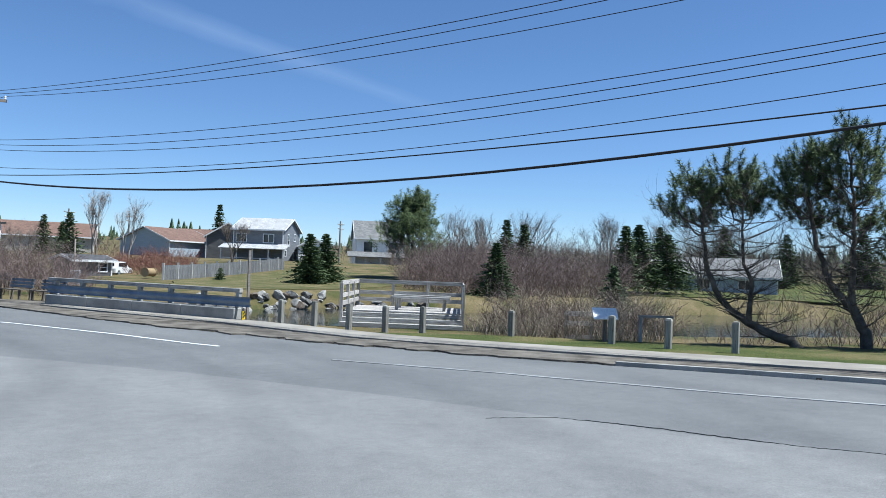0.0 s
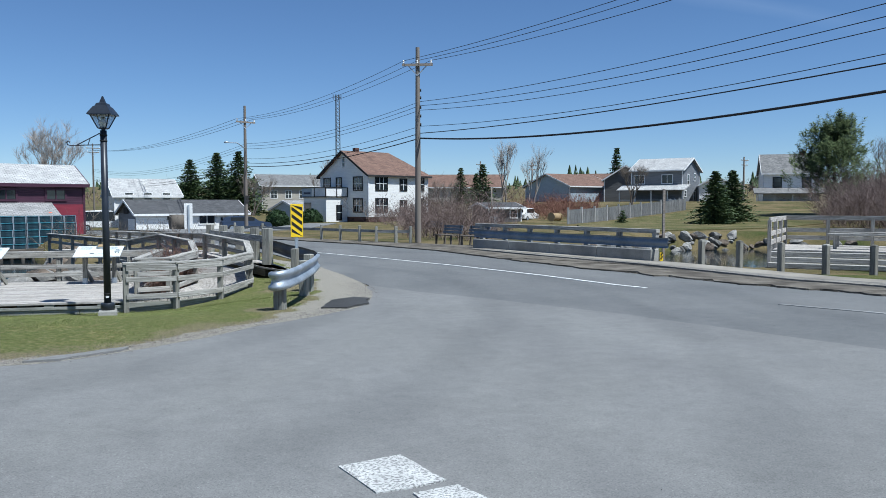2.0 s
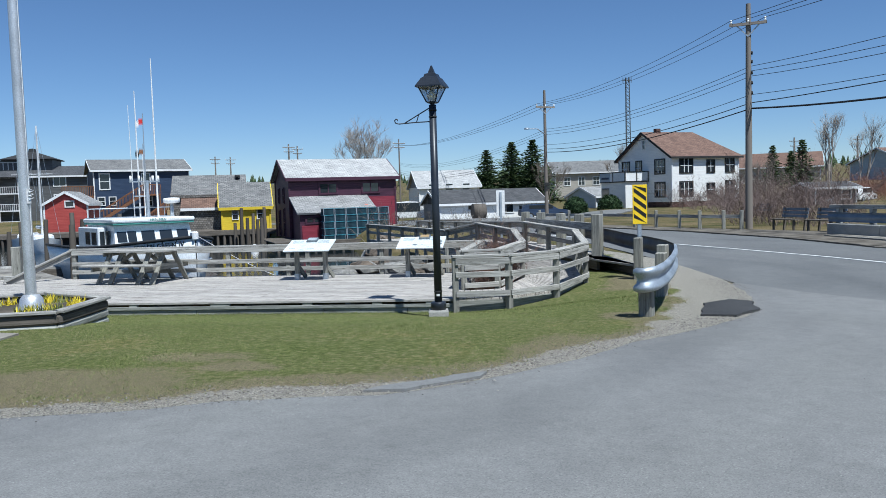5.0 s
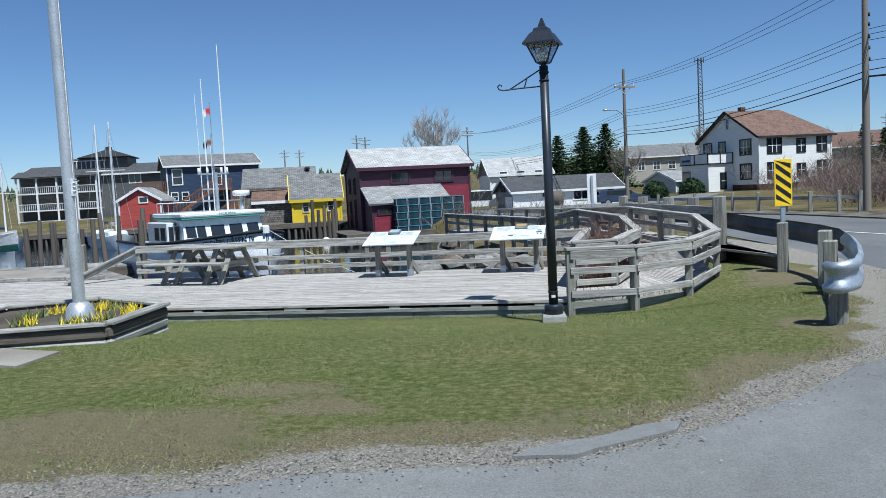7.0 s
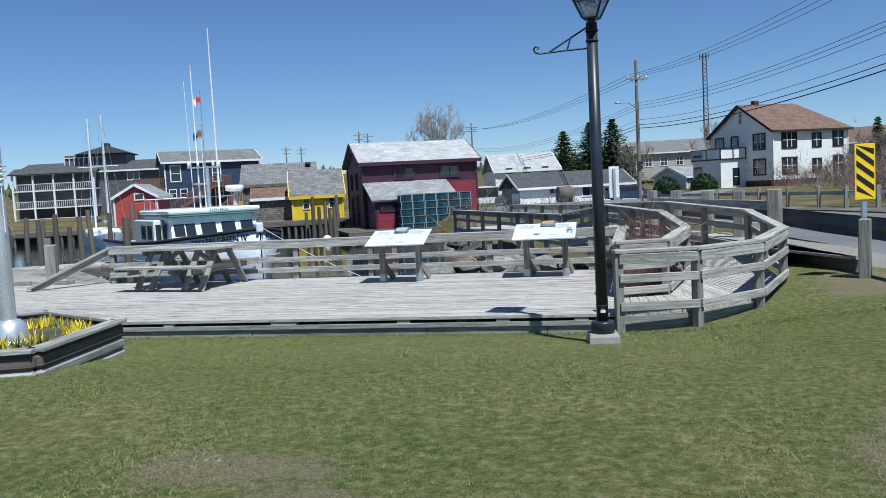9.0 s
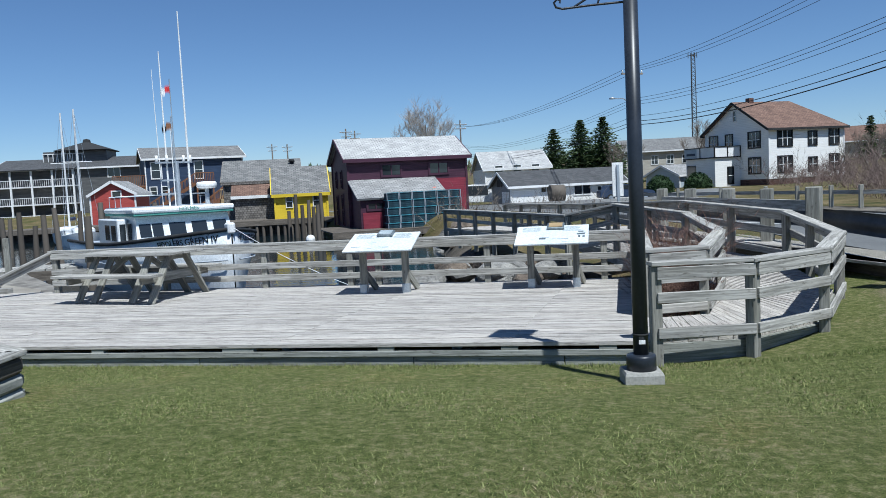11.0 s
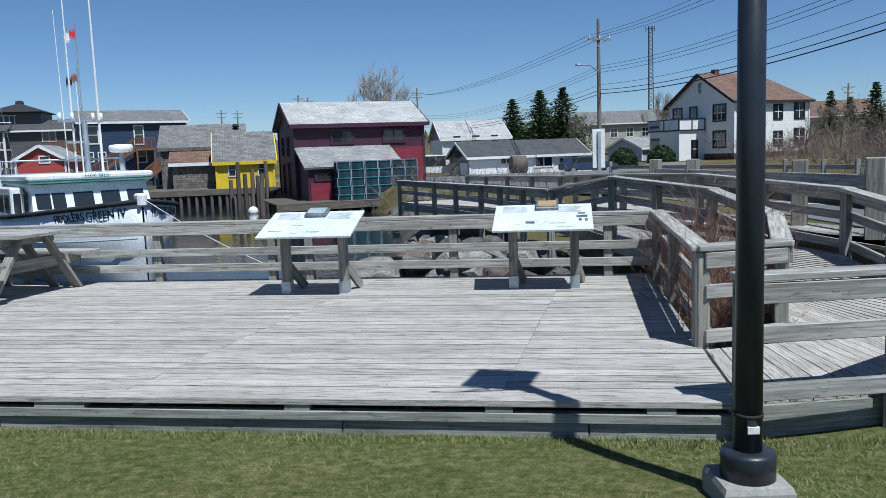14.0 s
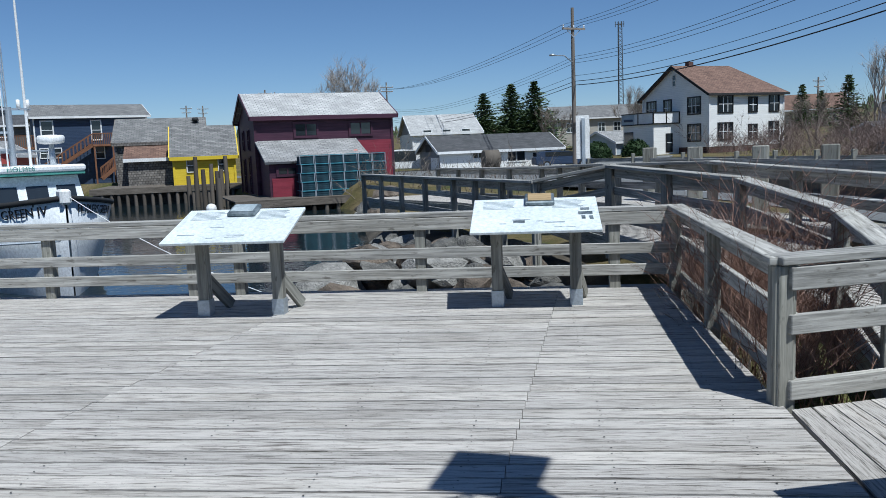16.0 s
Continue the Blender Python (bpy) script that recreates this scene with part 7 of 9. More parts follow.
# picket fence and things on the far bank
pk = thing("picket_fence", "long grey weathered picket fence on the far bank", "fence", (26.3, 67.0, -0.4))
pa, pc = Vector((26.3, 67.0, 0)), Vector((46.0, 81.5, 0))
npk = 150
for i in range(npk + 1):
    p = pa.lerp(pc, i / npk)
    z = land(p.x, p.y)
    b = B()
    hh = 1.45 if i % 14 == 0 else 1.25
    beam(b, (p.x, p.y, z - 0.2), (p.x, p.y, z + hh), 0.085 if i % 14 else 0.16, 0.03 if i % 14 else 0.14, (0.6, 0.8, 0))
    part("picket" if i % 14 else "post", b, M["picket"], pk, "", False)
for z in (0.3, 1.0):
    for i in range(10):
        p, q = pa.lerp(pc, i / 10), pa.lerp(pc, (i + 1) / 10)
        b = B()
        beam(b, (p.x, p.y + 0.06, land(p.x, p.y) + z), (q.x, q.y + 0.06, land(q.x, q.y) + z), 0.04, 0.1)
        part("rail", b, M["picket"], pk, "", False)
dr = thing("timber_drum", "yellow timber cable drum lying on the bank", "drum", (26.0, 69.4, -0.1), 35)
b = B()
cyl(b, (-0.55, 0, 0.36), (0.55, 0, 0.36), 0.34, 0.34, 18)
part("barrel", b, M["tan_wood"], dr)
for u in (-0.6, 0.54):
    b = B()
    cyl(b, (u, 0, 0.36), (u + 0.06, 0, 0.36), 0.4, 0.4, 18)
    part("rim", b, M["tan_wood"], dr)


def car(name, label, at, turn, material, h=1.45, ln=4.3, category="car"):
    C = thing(name, label, category, at, turn)
    b = B()
    prof = [(-ln / 2, 0.35), (-ln / 2, 0.85), (-ln * 0.46, 0.95), (-ln * 0.38, h * 0.96), (-ln * 0.1, h), (ln * 0.1, h * 0.97), (ln * 0.24, 0.95), (ln * 0.46, 0.8), (ln / 2, 0.6), (ln / 2, 0.3)]
    L = [b.verts.new((x, -0.82, z)) for x, z in prof]
    R = [b.verts.new((x, 0.82, z)) for x, z in prof]
    b.faces.new(L)
    b.faces.new(R[::-1])
    for i in range(len(prof)):
        j = (i + 1) % len(prof)
        b.faces.new((L[j], L[i], R[i], R[j]))
    bmesh.ops.recalc_face_normals(b, faces=b.faces)
    bmesh.ops.bevel(b, geom=list(b.edges), offset=0.06, segments=2, affect="EDGES")
    part("body", b, material, C)
    for s in (-1, 1):
        b = B()
        box(b, -ln * 0.33, ln * 0.14, s * 0.83 - 0.012, s * 0.83 + 0.012, 0.98, h * 0.93)
        part("side_window", b, M["glass"], C)
        for u in (-ln * 0.31, ln * 0.31):
            b = B()
            cyl(b, (u, s * 0.62, 0.32), (u, s * 0.86, 0.32), 0.32, 0.32, 16)
            wl = part("wheel", b, M["rubber"], C)
            b = B()
            cyl(b, (u, s * 0.85, 0.32), (u, s * 0.875, 0.32), 0.19, 0.19, 12)
            part("rim", b, M["galv"], wl)
    b = B()
    beam(b, (-ln * 0.475, -0.65, 1.15), (-ln * 0.475, 0.65, 1.15), 0.02, 0.32)
    part("rear_window", b, M["glass"], C)
    return C


car("parked_car", "white parked car by the far bank", (26.2, 78.5, -0.4), 50, M["white"])
car("parked_car", "dark parked car beside the white house", (-1.4, 78.0, -1.04), 12, M["s_navy"], 1.4, 4.6)
car("parked_van", "white camper van by the fish shed", (-14.5, 83.0, -1.07), 10, M["white"], 2.0, 5.4, "van")
bar = thing("cable_reel", "dark weathered reel lying on the far boardwalk", "reel", (-6.4, 66.0, -0.55), 20)
b = B()
cyl(b, (-0.5, 0, 0.62), (0.5, 0, 0.62), 0.6, 0.6, 16)
part("drum", b, M["pile"], bar)


def round_bush(x, y, z, r, h):
    rnd = random.Random(int(x * 7 + y))
    T = thing("clipped_bush", "round clipped dark green bush", "bush", (x, y, z), 0, "clipped bushes by the white house")
    b = B()
    for i in range(1500):
        a, t = rnd.uniform(0, 6.28), math.acos(rnd.uniform(-0.2, 1))
        k = rnd.uniform(0.88, 1.03)
        c = Vector((r * k * math.sin(t) * math.cos(a), r * k * math.sin(t) * math.sin(a), h * 0.25 + h * 0.75 * k * math.cos(t)))
        s = 0.13
        b.faces.new([b.verts.new(c + Vector((rnd.uniform(-s, s), rnd.uniform(-s, s), rnd.uniform(-s, s)))) for _ in range(3)])
    part("leaves", b, M["hedge"], T)
    b = B()
    lathe(b, [(r * 0.6, 0), (r * 0.85, h * 0.3), (r * 0.75, h * 0.7), (r * 0.3, h * 0.9)], 12)
    part("core", b, M["hedge"], T)


round_bush(1.6, 81.0, -0.8, 1.15, 1.7)
round_bush(5.0, 83.5, -0.8, 1.2, 1.8)

# white board signs behind the boardwalk
wbd = thing("marker_back", "plain pale back of a narrow road marker on a steel post", "road sign", (-2.69, 31.5, -0.4), 15)
b = B()
box(b, -0.15, 0.15, 0.03, 0.04, 0.95, 1.86, 0.003)
part("plate", b, M["white"], wbd)
b = B()
box(b, -0.035, 0.035, -0.02, 0.028, -0.3, 1.8)
part("post", b, M["galv"], wbd)


# ---- the fishing boat ----
boat = thing("fishing_boat", "white fishing boat with green trim moored bow-on by the deck", "boat", (-15.0, 30.5, WATER), -44)
S = 3.95


def hull_station(u):
    """Half beam at keel, waterline and sheer, and the sheer height, u metres ahead of the wheelhouse front."""
    k = max(0.0, (u + 1.0) / (S + 1.0))
    bm_ = 1.85 * (1 - k ** 2.6) + 0.02
    wl = 1.6 * (1 - k ** 1.7) + 0.015
    sheer = 1.34 + 0.46 * max(0.0, (u + 4) / (S + 4)) ** 2.0
    return wl, bm_, sheer


b = B()
rows = []
us = [-7.5, -5, -3, -1, 0, 0.8, 1.6, 2.3, 2.9, 3.4, 3.75, S]
for u in us:
    wl, bm_, sh = hull_station(u)
    row = []
    for s in (-1, 1):
        row.append([(u, s * wl * 0.75, -0.35), (u, s * wl, 0.0), (u, s * (wl * 0.45 + bm_ * 0.55), sh * 0.5), (u, s * bm_, sh), (u, s * (bm_ - 0.06), sh)])
    rows.append(row)
for s in (0, 1):
    vr = [[b.verts.new(p) for p in r[s]] for r in rows]
    for a, c in zip(vr, vr[1:]):
        for k in range(4):
            b.faces.new((a[k], c[k], c[k + 1], a[k + 1])).smooth = True
bmesh.ops.remove_doubles(b, verts=b.verts, dist=0.004)
bmesh.ops.recalc_face_normals(b, faces=b.faces)
part("hull", b, M["hull"], boat, "white hull with streaks")
for s in (-1, 1):
    b = B()
    tube(b, [(u, s * hull_station(u)[1], hull_station(u)[2] + 0.02) for u in us], 0.055, 6)
    part("rubbing_strake", b, M["rubber"], boat, "black rubbing strake")
    b = B()
    tube(b, [(u, s * (hull_station(u)[0] * 0.45 + hull_station(u)[1] * 0.55 + 0.14), hull_station(u)[2] * 0.52 + 0.12) for u in us[2:]], 0.02, 5)
    part("chine_line", b, M["hullgrey"], boat)
b = B()
vs = [b.verts.new((u, hull_station(u)[1] - 0.06, hull_station(u)[2] - 0.08)) for u in us] + [b.verts.new((u, -hull_station(u)[1] + 0.06, hull_station(u)[2] - 0.08)) for u in us[::-1]]
b.faces.new(vs)
part("foredeck", b, M["hullgrey"], boat)
b = B()
box(b, S - 0.25, S + 0.05, -0.1, 0.1, 1.7, 1.98, 0.04)
part("stem_post", b, M["white"], boat)
# wheelhouse
b = B()
W2, HT = 1.38, 2.32
pts = [(-3.2, 0.9), (0.25, 0.9), (0.25, 1.5), (-0.02, HT - 0.14), (-3.2, HT - 0.1)]
L = [b.verts.new((x, -W2 + 0.06 * (z > 1.6), z)) for x, z in pts]
R = [b.verts.new((x, W2 - 0.06 * (z > 1.6), z)) for x, z in pts]
b.faces.new(L[::-1])
b.faces.new(R)
for i in range(5):
    j = (i + 1) % 5
    b.faces.new((L[i], L[j], R[j], R[i]))
bmesh.ops.recalc_face_normals(b, faces=b.faces)
part("wheelhouse", b, M["hull"], boat)
b = B()
box(b, -3.4, 0.28, -W2 - 0.07, W2 + 0.07, HT - 0.05, HT + 0.1, 0.045)
part("wheelhouse_roof", b, M["white"], boat)
b = B()
box(b, -3.38, 0.24, -W2 - 0.045, W2 + 0.045, HT - 0.12, HT - 0.05, 0.01)
part("green_band", b, M["seagreen"], boat, "sea green roof band")
tiltw = lambda u, z: (0.25 - 0.27 * (z - 1.5) / 0.68 + 0.012, u, z)
for u0, u1 in ((-1.27, -0.95), (-0.915, -0.62), (-0.44, 0.02), (0.2, 0.64), (0.82, 1.22)):
    b = B()
    q = [tiltw(u0, 1.6), tiltw(u1, 1.6), tiltw(u1, 1.97), tiltw(u0, 1.97)]
    vs = [b.verts.new(p) for p in q]
    lo = [b.verts.new((x - 0.03, y, z)) for x, y, z in q]
    b.faces.new(vs)
    for i in range(4):
        b.faces.new((vs[(i + 1) % 4], vs[i], lo[i], lo[(i + 1) % 4]))
    bmesh.ops.recalc_face_normals(b, faces=b.faces)
    part("windscreen_pane", b, M["glass"], boat)
for u0, u1 in ((-0.9, -0.35), (-1.7, -1.15), (-2.7, -2.2)):
    for s in (-1, 1):
        b = B()
        box(b, u0, u1, s * (W2 + 0.0) - 0.03, s * (W2 + 0.0) + 0.012, 1.5, 2.0)
        part("side_pane", b, M["glass"], boat)
b = B()
box(b, -3.3, -0.75, -W2 - 0.28, -W2 + 0.02, 0.9, HT - 0.2, 0.03)
side = part("side_cabin", b, M["hull"], boat)
for u0, u1 in ((-1.5, -0.95), (-2.3, -1.75)):
    b = B()
    box(b, u0, u1, -W2 - 0.295, -W2 - 0.27, 1.5, 1.95)
    part("side_pane", b, M["glass"], side)
b = B()
box(b, -0.76, -0.735, -W2 - 0.22, -W2 - 0.06, 1.45, 1.98)
part("side_pane", b, M["glass"], side)
lettering("boat_text", "HOLMES", 0.15, pose(0.3, 0.1, HT + 0.025, 90, 0, 90), M["seagreen"], boat, "dark roof lettering")


def hull_skin(u, z):
    """Half beam of the planked hull at u, z."""
    for p, q in zip(us, us[1:]):
        if u <= q:
            f = (u - p) / (q - p)
            a, c = hull_station(p), hull_station(q)
            wl, bm_, sh = (a[i] + (c[i] - a[i]) * f for i in range(3))
            mid = wl * 0.45 + bm_ * 0.55
            return mid + (bm_ - mid) * (z - sh * 0.5) / (sh * 0.5), sh
    return 0.0, 1.7


def bow_text(body, side):
    t = lettering("bow_text", body, 0.235, Matrix.Identity(4), M["blackink"], boat, "black bow lettering")
    for v in t.data.vertices:
        u = 2.86 - side * v.co.x * 0.8
        sh = hull_skin(u, 1.0)[1]
        z = sh - 0.17 + v.co.y
        v.co = Vector((u, side * (hull_skin(u, z)[0] + 0.012 + v.co.z), z))


bow_text("FIDDLERS GREEN IV", -1)
bow_text("FIDDLERS GREEN IV", 1)
b = B()
tube(b, [(-1.2, 0.28, HT), (-1.2, 0.28, HT + 1.45)], 0.07, 8)
part("mast", b, M["galv"], boat)
for z0, v0, v1 in ((1.38, -0.35, 0.75), (0.85, -0.2, 0.35), (0.45, -0.25, 0.3)):
    b = B()
    box(b, -1.24, -1.16, v0, v1, HT + z0, HT + z0 + 0.05)
    part("mast_arm", b, M["galv"], boat)
for v0 in (-0.3, 0.0, 0.5, 0.7):
    b = B()
    cyl(b, (-1.2, v0, HT + 1.4), (-1.2, v0, HT + 1.62), 0.05, 0.04, 8)
    part("mast_lamp", b, M["white"], boat)
b = B()
cyl(b, (-0.9, 1.05, HT), (-0.9, 1.05, HT + 0.6), 0.08, 0.055, 10)
lathe_b = B()
lathe(lathe_b, [(0.16, 0.0), (0.27, 0.02), (0.3, 0.06), (0.3, 0.16), (0.27, 0.2), (0.1, 0.215)], 20)
lathe_b.transform(pose(-0.9, 1.05, HT + 0.58))
part("radar_post", b, M["galv"], boat)
part("radar_dome", lathe_b, M["white"], boat, "white radar dome")
for u, v, top, r, rake in ((-1.3, 0.02, 4.7, 0.022, 0.0), (-1.2, 0.64, 5.9, 0.026, 0.0), (-1.5, -0.12, 4.2, 0.012, -0.05), (-1.1, 0.14, 2.4, 0.014, 0.0)):
    b = B()
    tube(b, [(u, v, HT), (u, v + rake * 0.5, HT + top * 0.5), (u, v + rake, HT + top)], [r * 1.5, r * 1.2, r * 0.7], 6)
    part("whip_antenna", b, M["white"], boat, "white whip antenna")
for v, z, a, c in ((0.28, 3.55, "flagred", "flagwhite"), (0.24, 2.45, "cedar", "blackink")):
    b = B()
    tube(b, [(-1.3, v, HT + 0.02), (-1.3, v, HT + z + 0.35)], 0.015, 5)
    part("flag_staff", b, M["galv"], boat)
    for k, mt_ in ((0, a), (1, c)):
        b = B()
        n = 5
        for i in range(n):
            x0, x1 = -0.28 * (i / n) * 0.5 - 0.14 * k, -0.28 * ((i + 1) / n) * 0.5 - 0.14 * k
            w0, w1 = 0.05 * math.sin(9 * x0), 0.05 * math.sin(9 * x1)
            quad(b, ((-1.3 + w0, v + x0, HT + z - 0.08 * k), (-1.3 + w1, v + x1, HT + z - 0.1 - 0.1 * k), (-1.3 + w1, v + x1, HT + z + 0.1 - 0.1 * k), (-1.3 + w0, v + x0, HT + z + 0.2 - 0.08 * k)))
        part("flag", b, M[mt_], boat, "small wind-blown flag")
b = B()
box(b, -3.3, -1.6, -1.4, 1.4, HT + 0.04, HT + 0.12)
for u in (-3.2, -2.4, -1.7):
    tube(b, [(u, -1.3, HT), (u, -1.3, HT + 0.45), (u, 1.3, HT + 0.45), (u, 1.3, HT)], 0.02, 5)
part("roof_rack", b, M["galv"], boat)
for a, c in (((S, 0.05, 1.85), (8.2, 1.6, 0.35)),):
    b = B()
    a, c = Vector(a), Vector(c)
    tube(b, [a.lerp(c, i / 8) - Vector((0, 0, 0.5 * (i / 8) * (1 - i / 8))) for i in range(9)], 0.008, 5)
    part("mooring_line", b, M["flagwhite"], boat)
for u in (2.6, 3.1, 3.5):
    b = B()
    wl, bm_, sh = hull_station(u)
    tube(b, [(u, -bm_ - 0.02, sh), (u - 0.4, -(wl * 0.45 + bm_ * 0.55) - 0.02, sh * 0.5), (u - 0.55, -wl - 0.02, 0.1)], 0.012, 4)
    part("hanging_rope", b, M["rubber"], boat)
tb = thing("skiff", "small red boat moored beside the deck", "boat", (-12.9, 24.6, WATER), 10)
b = B()
lathe(b, [(0.05, -0.1), (0.55, 0.0), (0.7, 0.35), (0.72, 0.42)], 16)
b.transform(Matrix.Diagonal((2.4, 1.0, 1.0, 1)))
part("hull", b, M["flagred"], tb)
b = B()
lathe(b, [(0.6, 0.43), (0.66, 0.46), (0.6, 0.47)], 16)
b.transform(Matrix.Diagonal((2.4, 1.0, 1.0, 1)))
part("gunwale", b, M["seagreen"], tb)


def sailboat(x, y, mast, turn, cover):
    T = thing("sailboat", "small white moored sailing boat with bare mast", "sailing boat", (x, y, WATER), turn, "moored sailing boats")
    b = B()
    st_ = [(-3.0, 0.8, 0.75), (-1.5, 1.1, 0.7), (0, 1.15, 0.72), (1.5, 0.85, 0.82), (2.6, 0.35, 0.95), (3.2, 0.02, 1.02)]
    for s in (-1, 1):
        vr = [[b.verts.new(p) for p in ((u, s * w * 0.7, -0.2), (u, s * w * 0.95, 0.2), (u, s * w, h))] for u, w, h in st_]
        for a, c in zip(vr, vr[1:]):
            for k in range(2):
                b.faces.new((a[k], c[k], c[k + 1], a[k + 1])).smooth = True
    bmesh.ops.recalc_face_normals(b, faces=b.faces)
    part("hull", b, M["hull"], T)
    b = B()
    b.faces.new([b.verts.new((u, w, h - 0.03)) for u, w, h in st_] + [b.verts.new((u, -w, h - 0.03)) for u, w, h in st_[::-1]])
    part("deck", b, M["hull"], T)
    b = B()
    box(b, -1.2, 1.4, -0.6, 0.6, 0.7, 1.15, 0.1)
    part("cabin", b, M["hull"], T)
    b = B()
    tube(b, [(0.6, 0, 0.7), (0.6, 0, mast)], [0.07, 0.05], 8)
    part("mast", b, M["white"], T)
    b = B()
    tube(b, [(0.6, 0, 1.6), (-2.2, 0, 1.6)], 0.12, 8)
    part("boom_cover", b, M[cover], T)
    for a in ((3.1, 0, 1.0), (-2.9, 0, 0.8), (0.5, 1.1, 0.75), (0.5, -1.1, 0.75)):
        b = B()
        tube(b, [a, (0.6, 0, mast)], 0.012, 4)
        part("stay", b, M["galv"], T)
    b = B()
    tube(b, [(0.6, -0.8, mast * 0.62), (0.6, 0.8, mast * 0.62)], 0.025, 5)
    part("spreader", b, M["white"], T)


sailboat(-37.2, 55.5, 8.4, -60, "s_navy")
sailboat(-34.2, 52.5, 8.2, -50, "white")
sailboat(-44.0, 54.0, 6.5, -40, "s_navy")

# ---- wharves ----
def wharf(name, label, x0, x1, y0, y1, top, turn=0.0, gap=0.55, at=(0, 0)):
    T = thing(name, label, "wharf", (at[0], at[1], WATER), turn)
    n = int((x1 - x0) / gap)
    rnd = random.Random(int(at[0]))
    for i in range(n + 1):
        x = x0 + (x1 - x0) * i / n
        b = B()
        tube(b, [(x, y0 + rnd.uniform(0, 0.15), -1.2), (x + rnd.uniform(-0.05, 0.05), y0, top - WATER - 0.1)], 0.1, 7)
        part("piling", b, M["pile"], T)
    b = B()
    box(b, x0 - 0.2, x1 + 0.2, y0 - 0.12, y0 + 0.12, top - WATER - 0.28, top - WATER - 0.02)
    part("cap_beam", b, M["pile"], T)
    b = B()
    box(b, x0 - 0.2, x1 + 0.2, y0 - 0.1, y1, top - WATER - 0.02, top - WATER + 0.04)
    part("planking", b, M["pile"], T)
    b = B()
    box(b, x0, x1, y0 + 0.6, y0 + 0.7, -1.0, top - WATER - 0.3)
    part("back_wall", b, M["pile"], T, "dark timber backing")


wharf("shed_wharf", "old timber wharf on close piles before the sheds", -8.5, 0.5, 0, 5.5, -0.62, 18, 0.42, (-19.2, 57.6))
wharf("red_shed_wharf", "low timber wharf under the fish shed", -4.2, 3.6, 0, 6.0, -1.02, 28, 0.5, (-12.2, 48.3))
wharf("harbour_wharf", "long timber wharf across the harbour", -30, 0, 0, 4, -0.7, 20, 0.8, (-36.5, 61.0))
rnd = random.Random(21)
mp = thing("mooring_post", "tall weathered mooring post standing in the water", "mooring post", (-20.5, 52.7, WATER), 0, "mooring posts")
b = B()
tube(b, [(0, 0, -1.5), (0.02, 0, 1.2), (0.03, 0.02, 2.5)], [0.13, 0.12, 0.1], 9)
part("piling", b, M["pile"], mp)
for x, y, k in ((-20.0, 52.5, 0.75), (-20.1, 53.7, 0.85), (-19.7, 53.5, 0.7), (-19.5, 54.3, 1.0), (-18.9, 52.0, 0.75), (-21.3, 53.6, 0.62), (-17.3, 47.7, 0.62), (-29.2, 40.1, 0.85), (-27.0, 38.5, 0.95), (-27.2, 39.6, 0.7), (-25.7, 39.2, 1.0), (-24.5, 36.8, 0.9), (-28.2, 44, 0.9), (-22.5, 37.5, 1.05), (-20.8, 38.8, 1.0), (-24.0, 44.0, 0.8), (-31.5, 42.0, 0.9), (-33.0, 45.0, 0.8), (-26.0, 34.5, 0.8), (-29.5, 36.5, 0.75), (-19.6, 33.5, 0.95), (-17.9, 30.2, 0.9)):
    copy_thing(mp, pose(x, y, WATER, rnd.uniform(-2, 2), rnd.uniform(-2, 2), rnd.uniform(0, 360)) @ Matrix.Diagonal((1, 1, k, 1)))
fl = thing("floating_dock", "floating timber dock with grey posts", "dock", (-24.0, 33.0, WATER), 25)
for i in range(16):
    b = B()
    beam(b, (-5 + 0.62 * i, -1.0, 0.45), (-5 + 0.62 * i, 1.0, 0.45), 0.58, 0.08)
    part("plank", b, M["rail"], fl)
for u in (-5, -2, 1, 4.6):
    b = B()
    beam(b, (u, -0.95, -0.5), (u, -0.95, 1.6), 0.18, 0.18, (1, 0, 0))
    part("post", b, M["post"], fl)
b = B()
box(b, -5.3, 4.8, -1.05, -0.9, 0.1, 0.42)
part("side_timber", b, M["pile"], fl)
bu = thing("mooring_buoy", "round white mooring buoy afloat", "buoy", (-18.42, 49.36, WATER))
b = B()
bmesh.ops.create_uvsphere(b, u_segments=14, v_segments=10, radius=0.25)
b.transform(Matrix.Translation((0, 0, 0.1)))
part("float", b, M["white"], bu)
ob_ = thing("life_ring", "bright orange float hung on the shed wall", "buoy", (-12.0, 51.35, 0.75), 28)
b = B()
lathe(b, [(0.02, -0.05), (0.22, -0.04), (0.25, 0.0), (0.22, 0.04), (0.02, 0.05)], 14)
b.transform(pose(0, 0, 0, 90, 0, 0))
part("float", b, M["orange"], ob_)


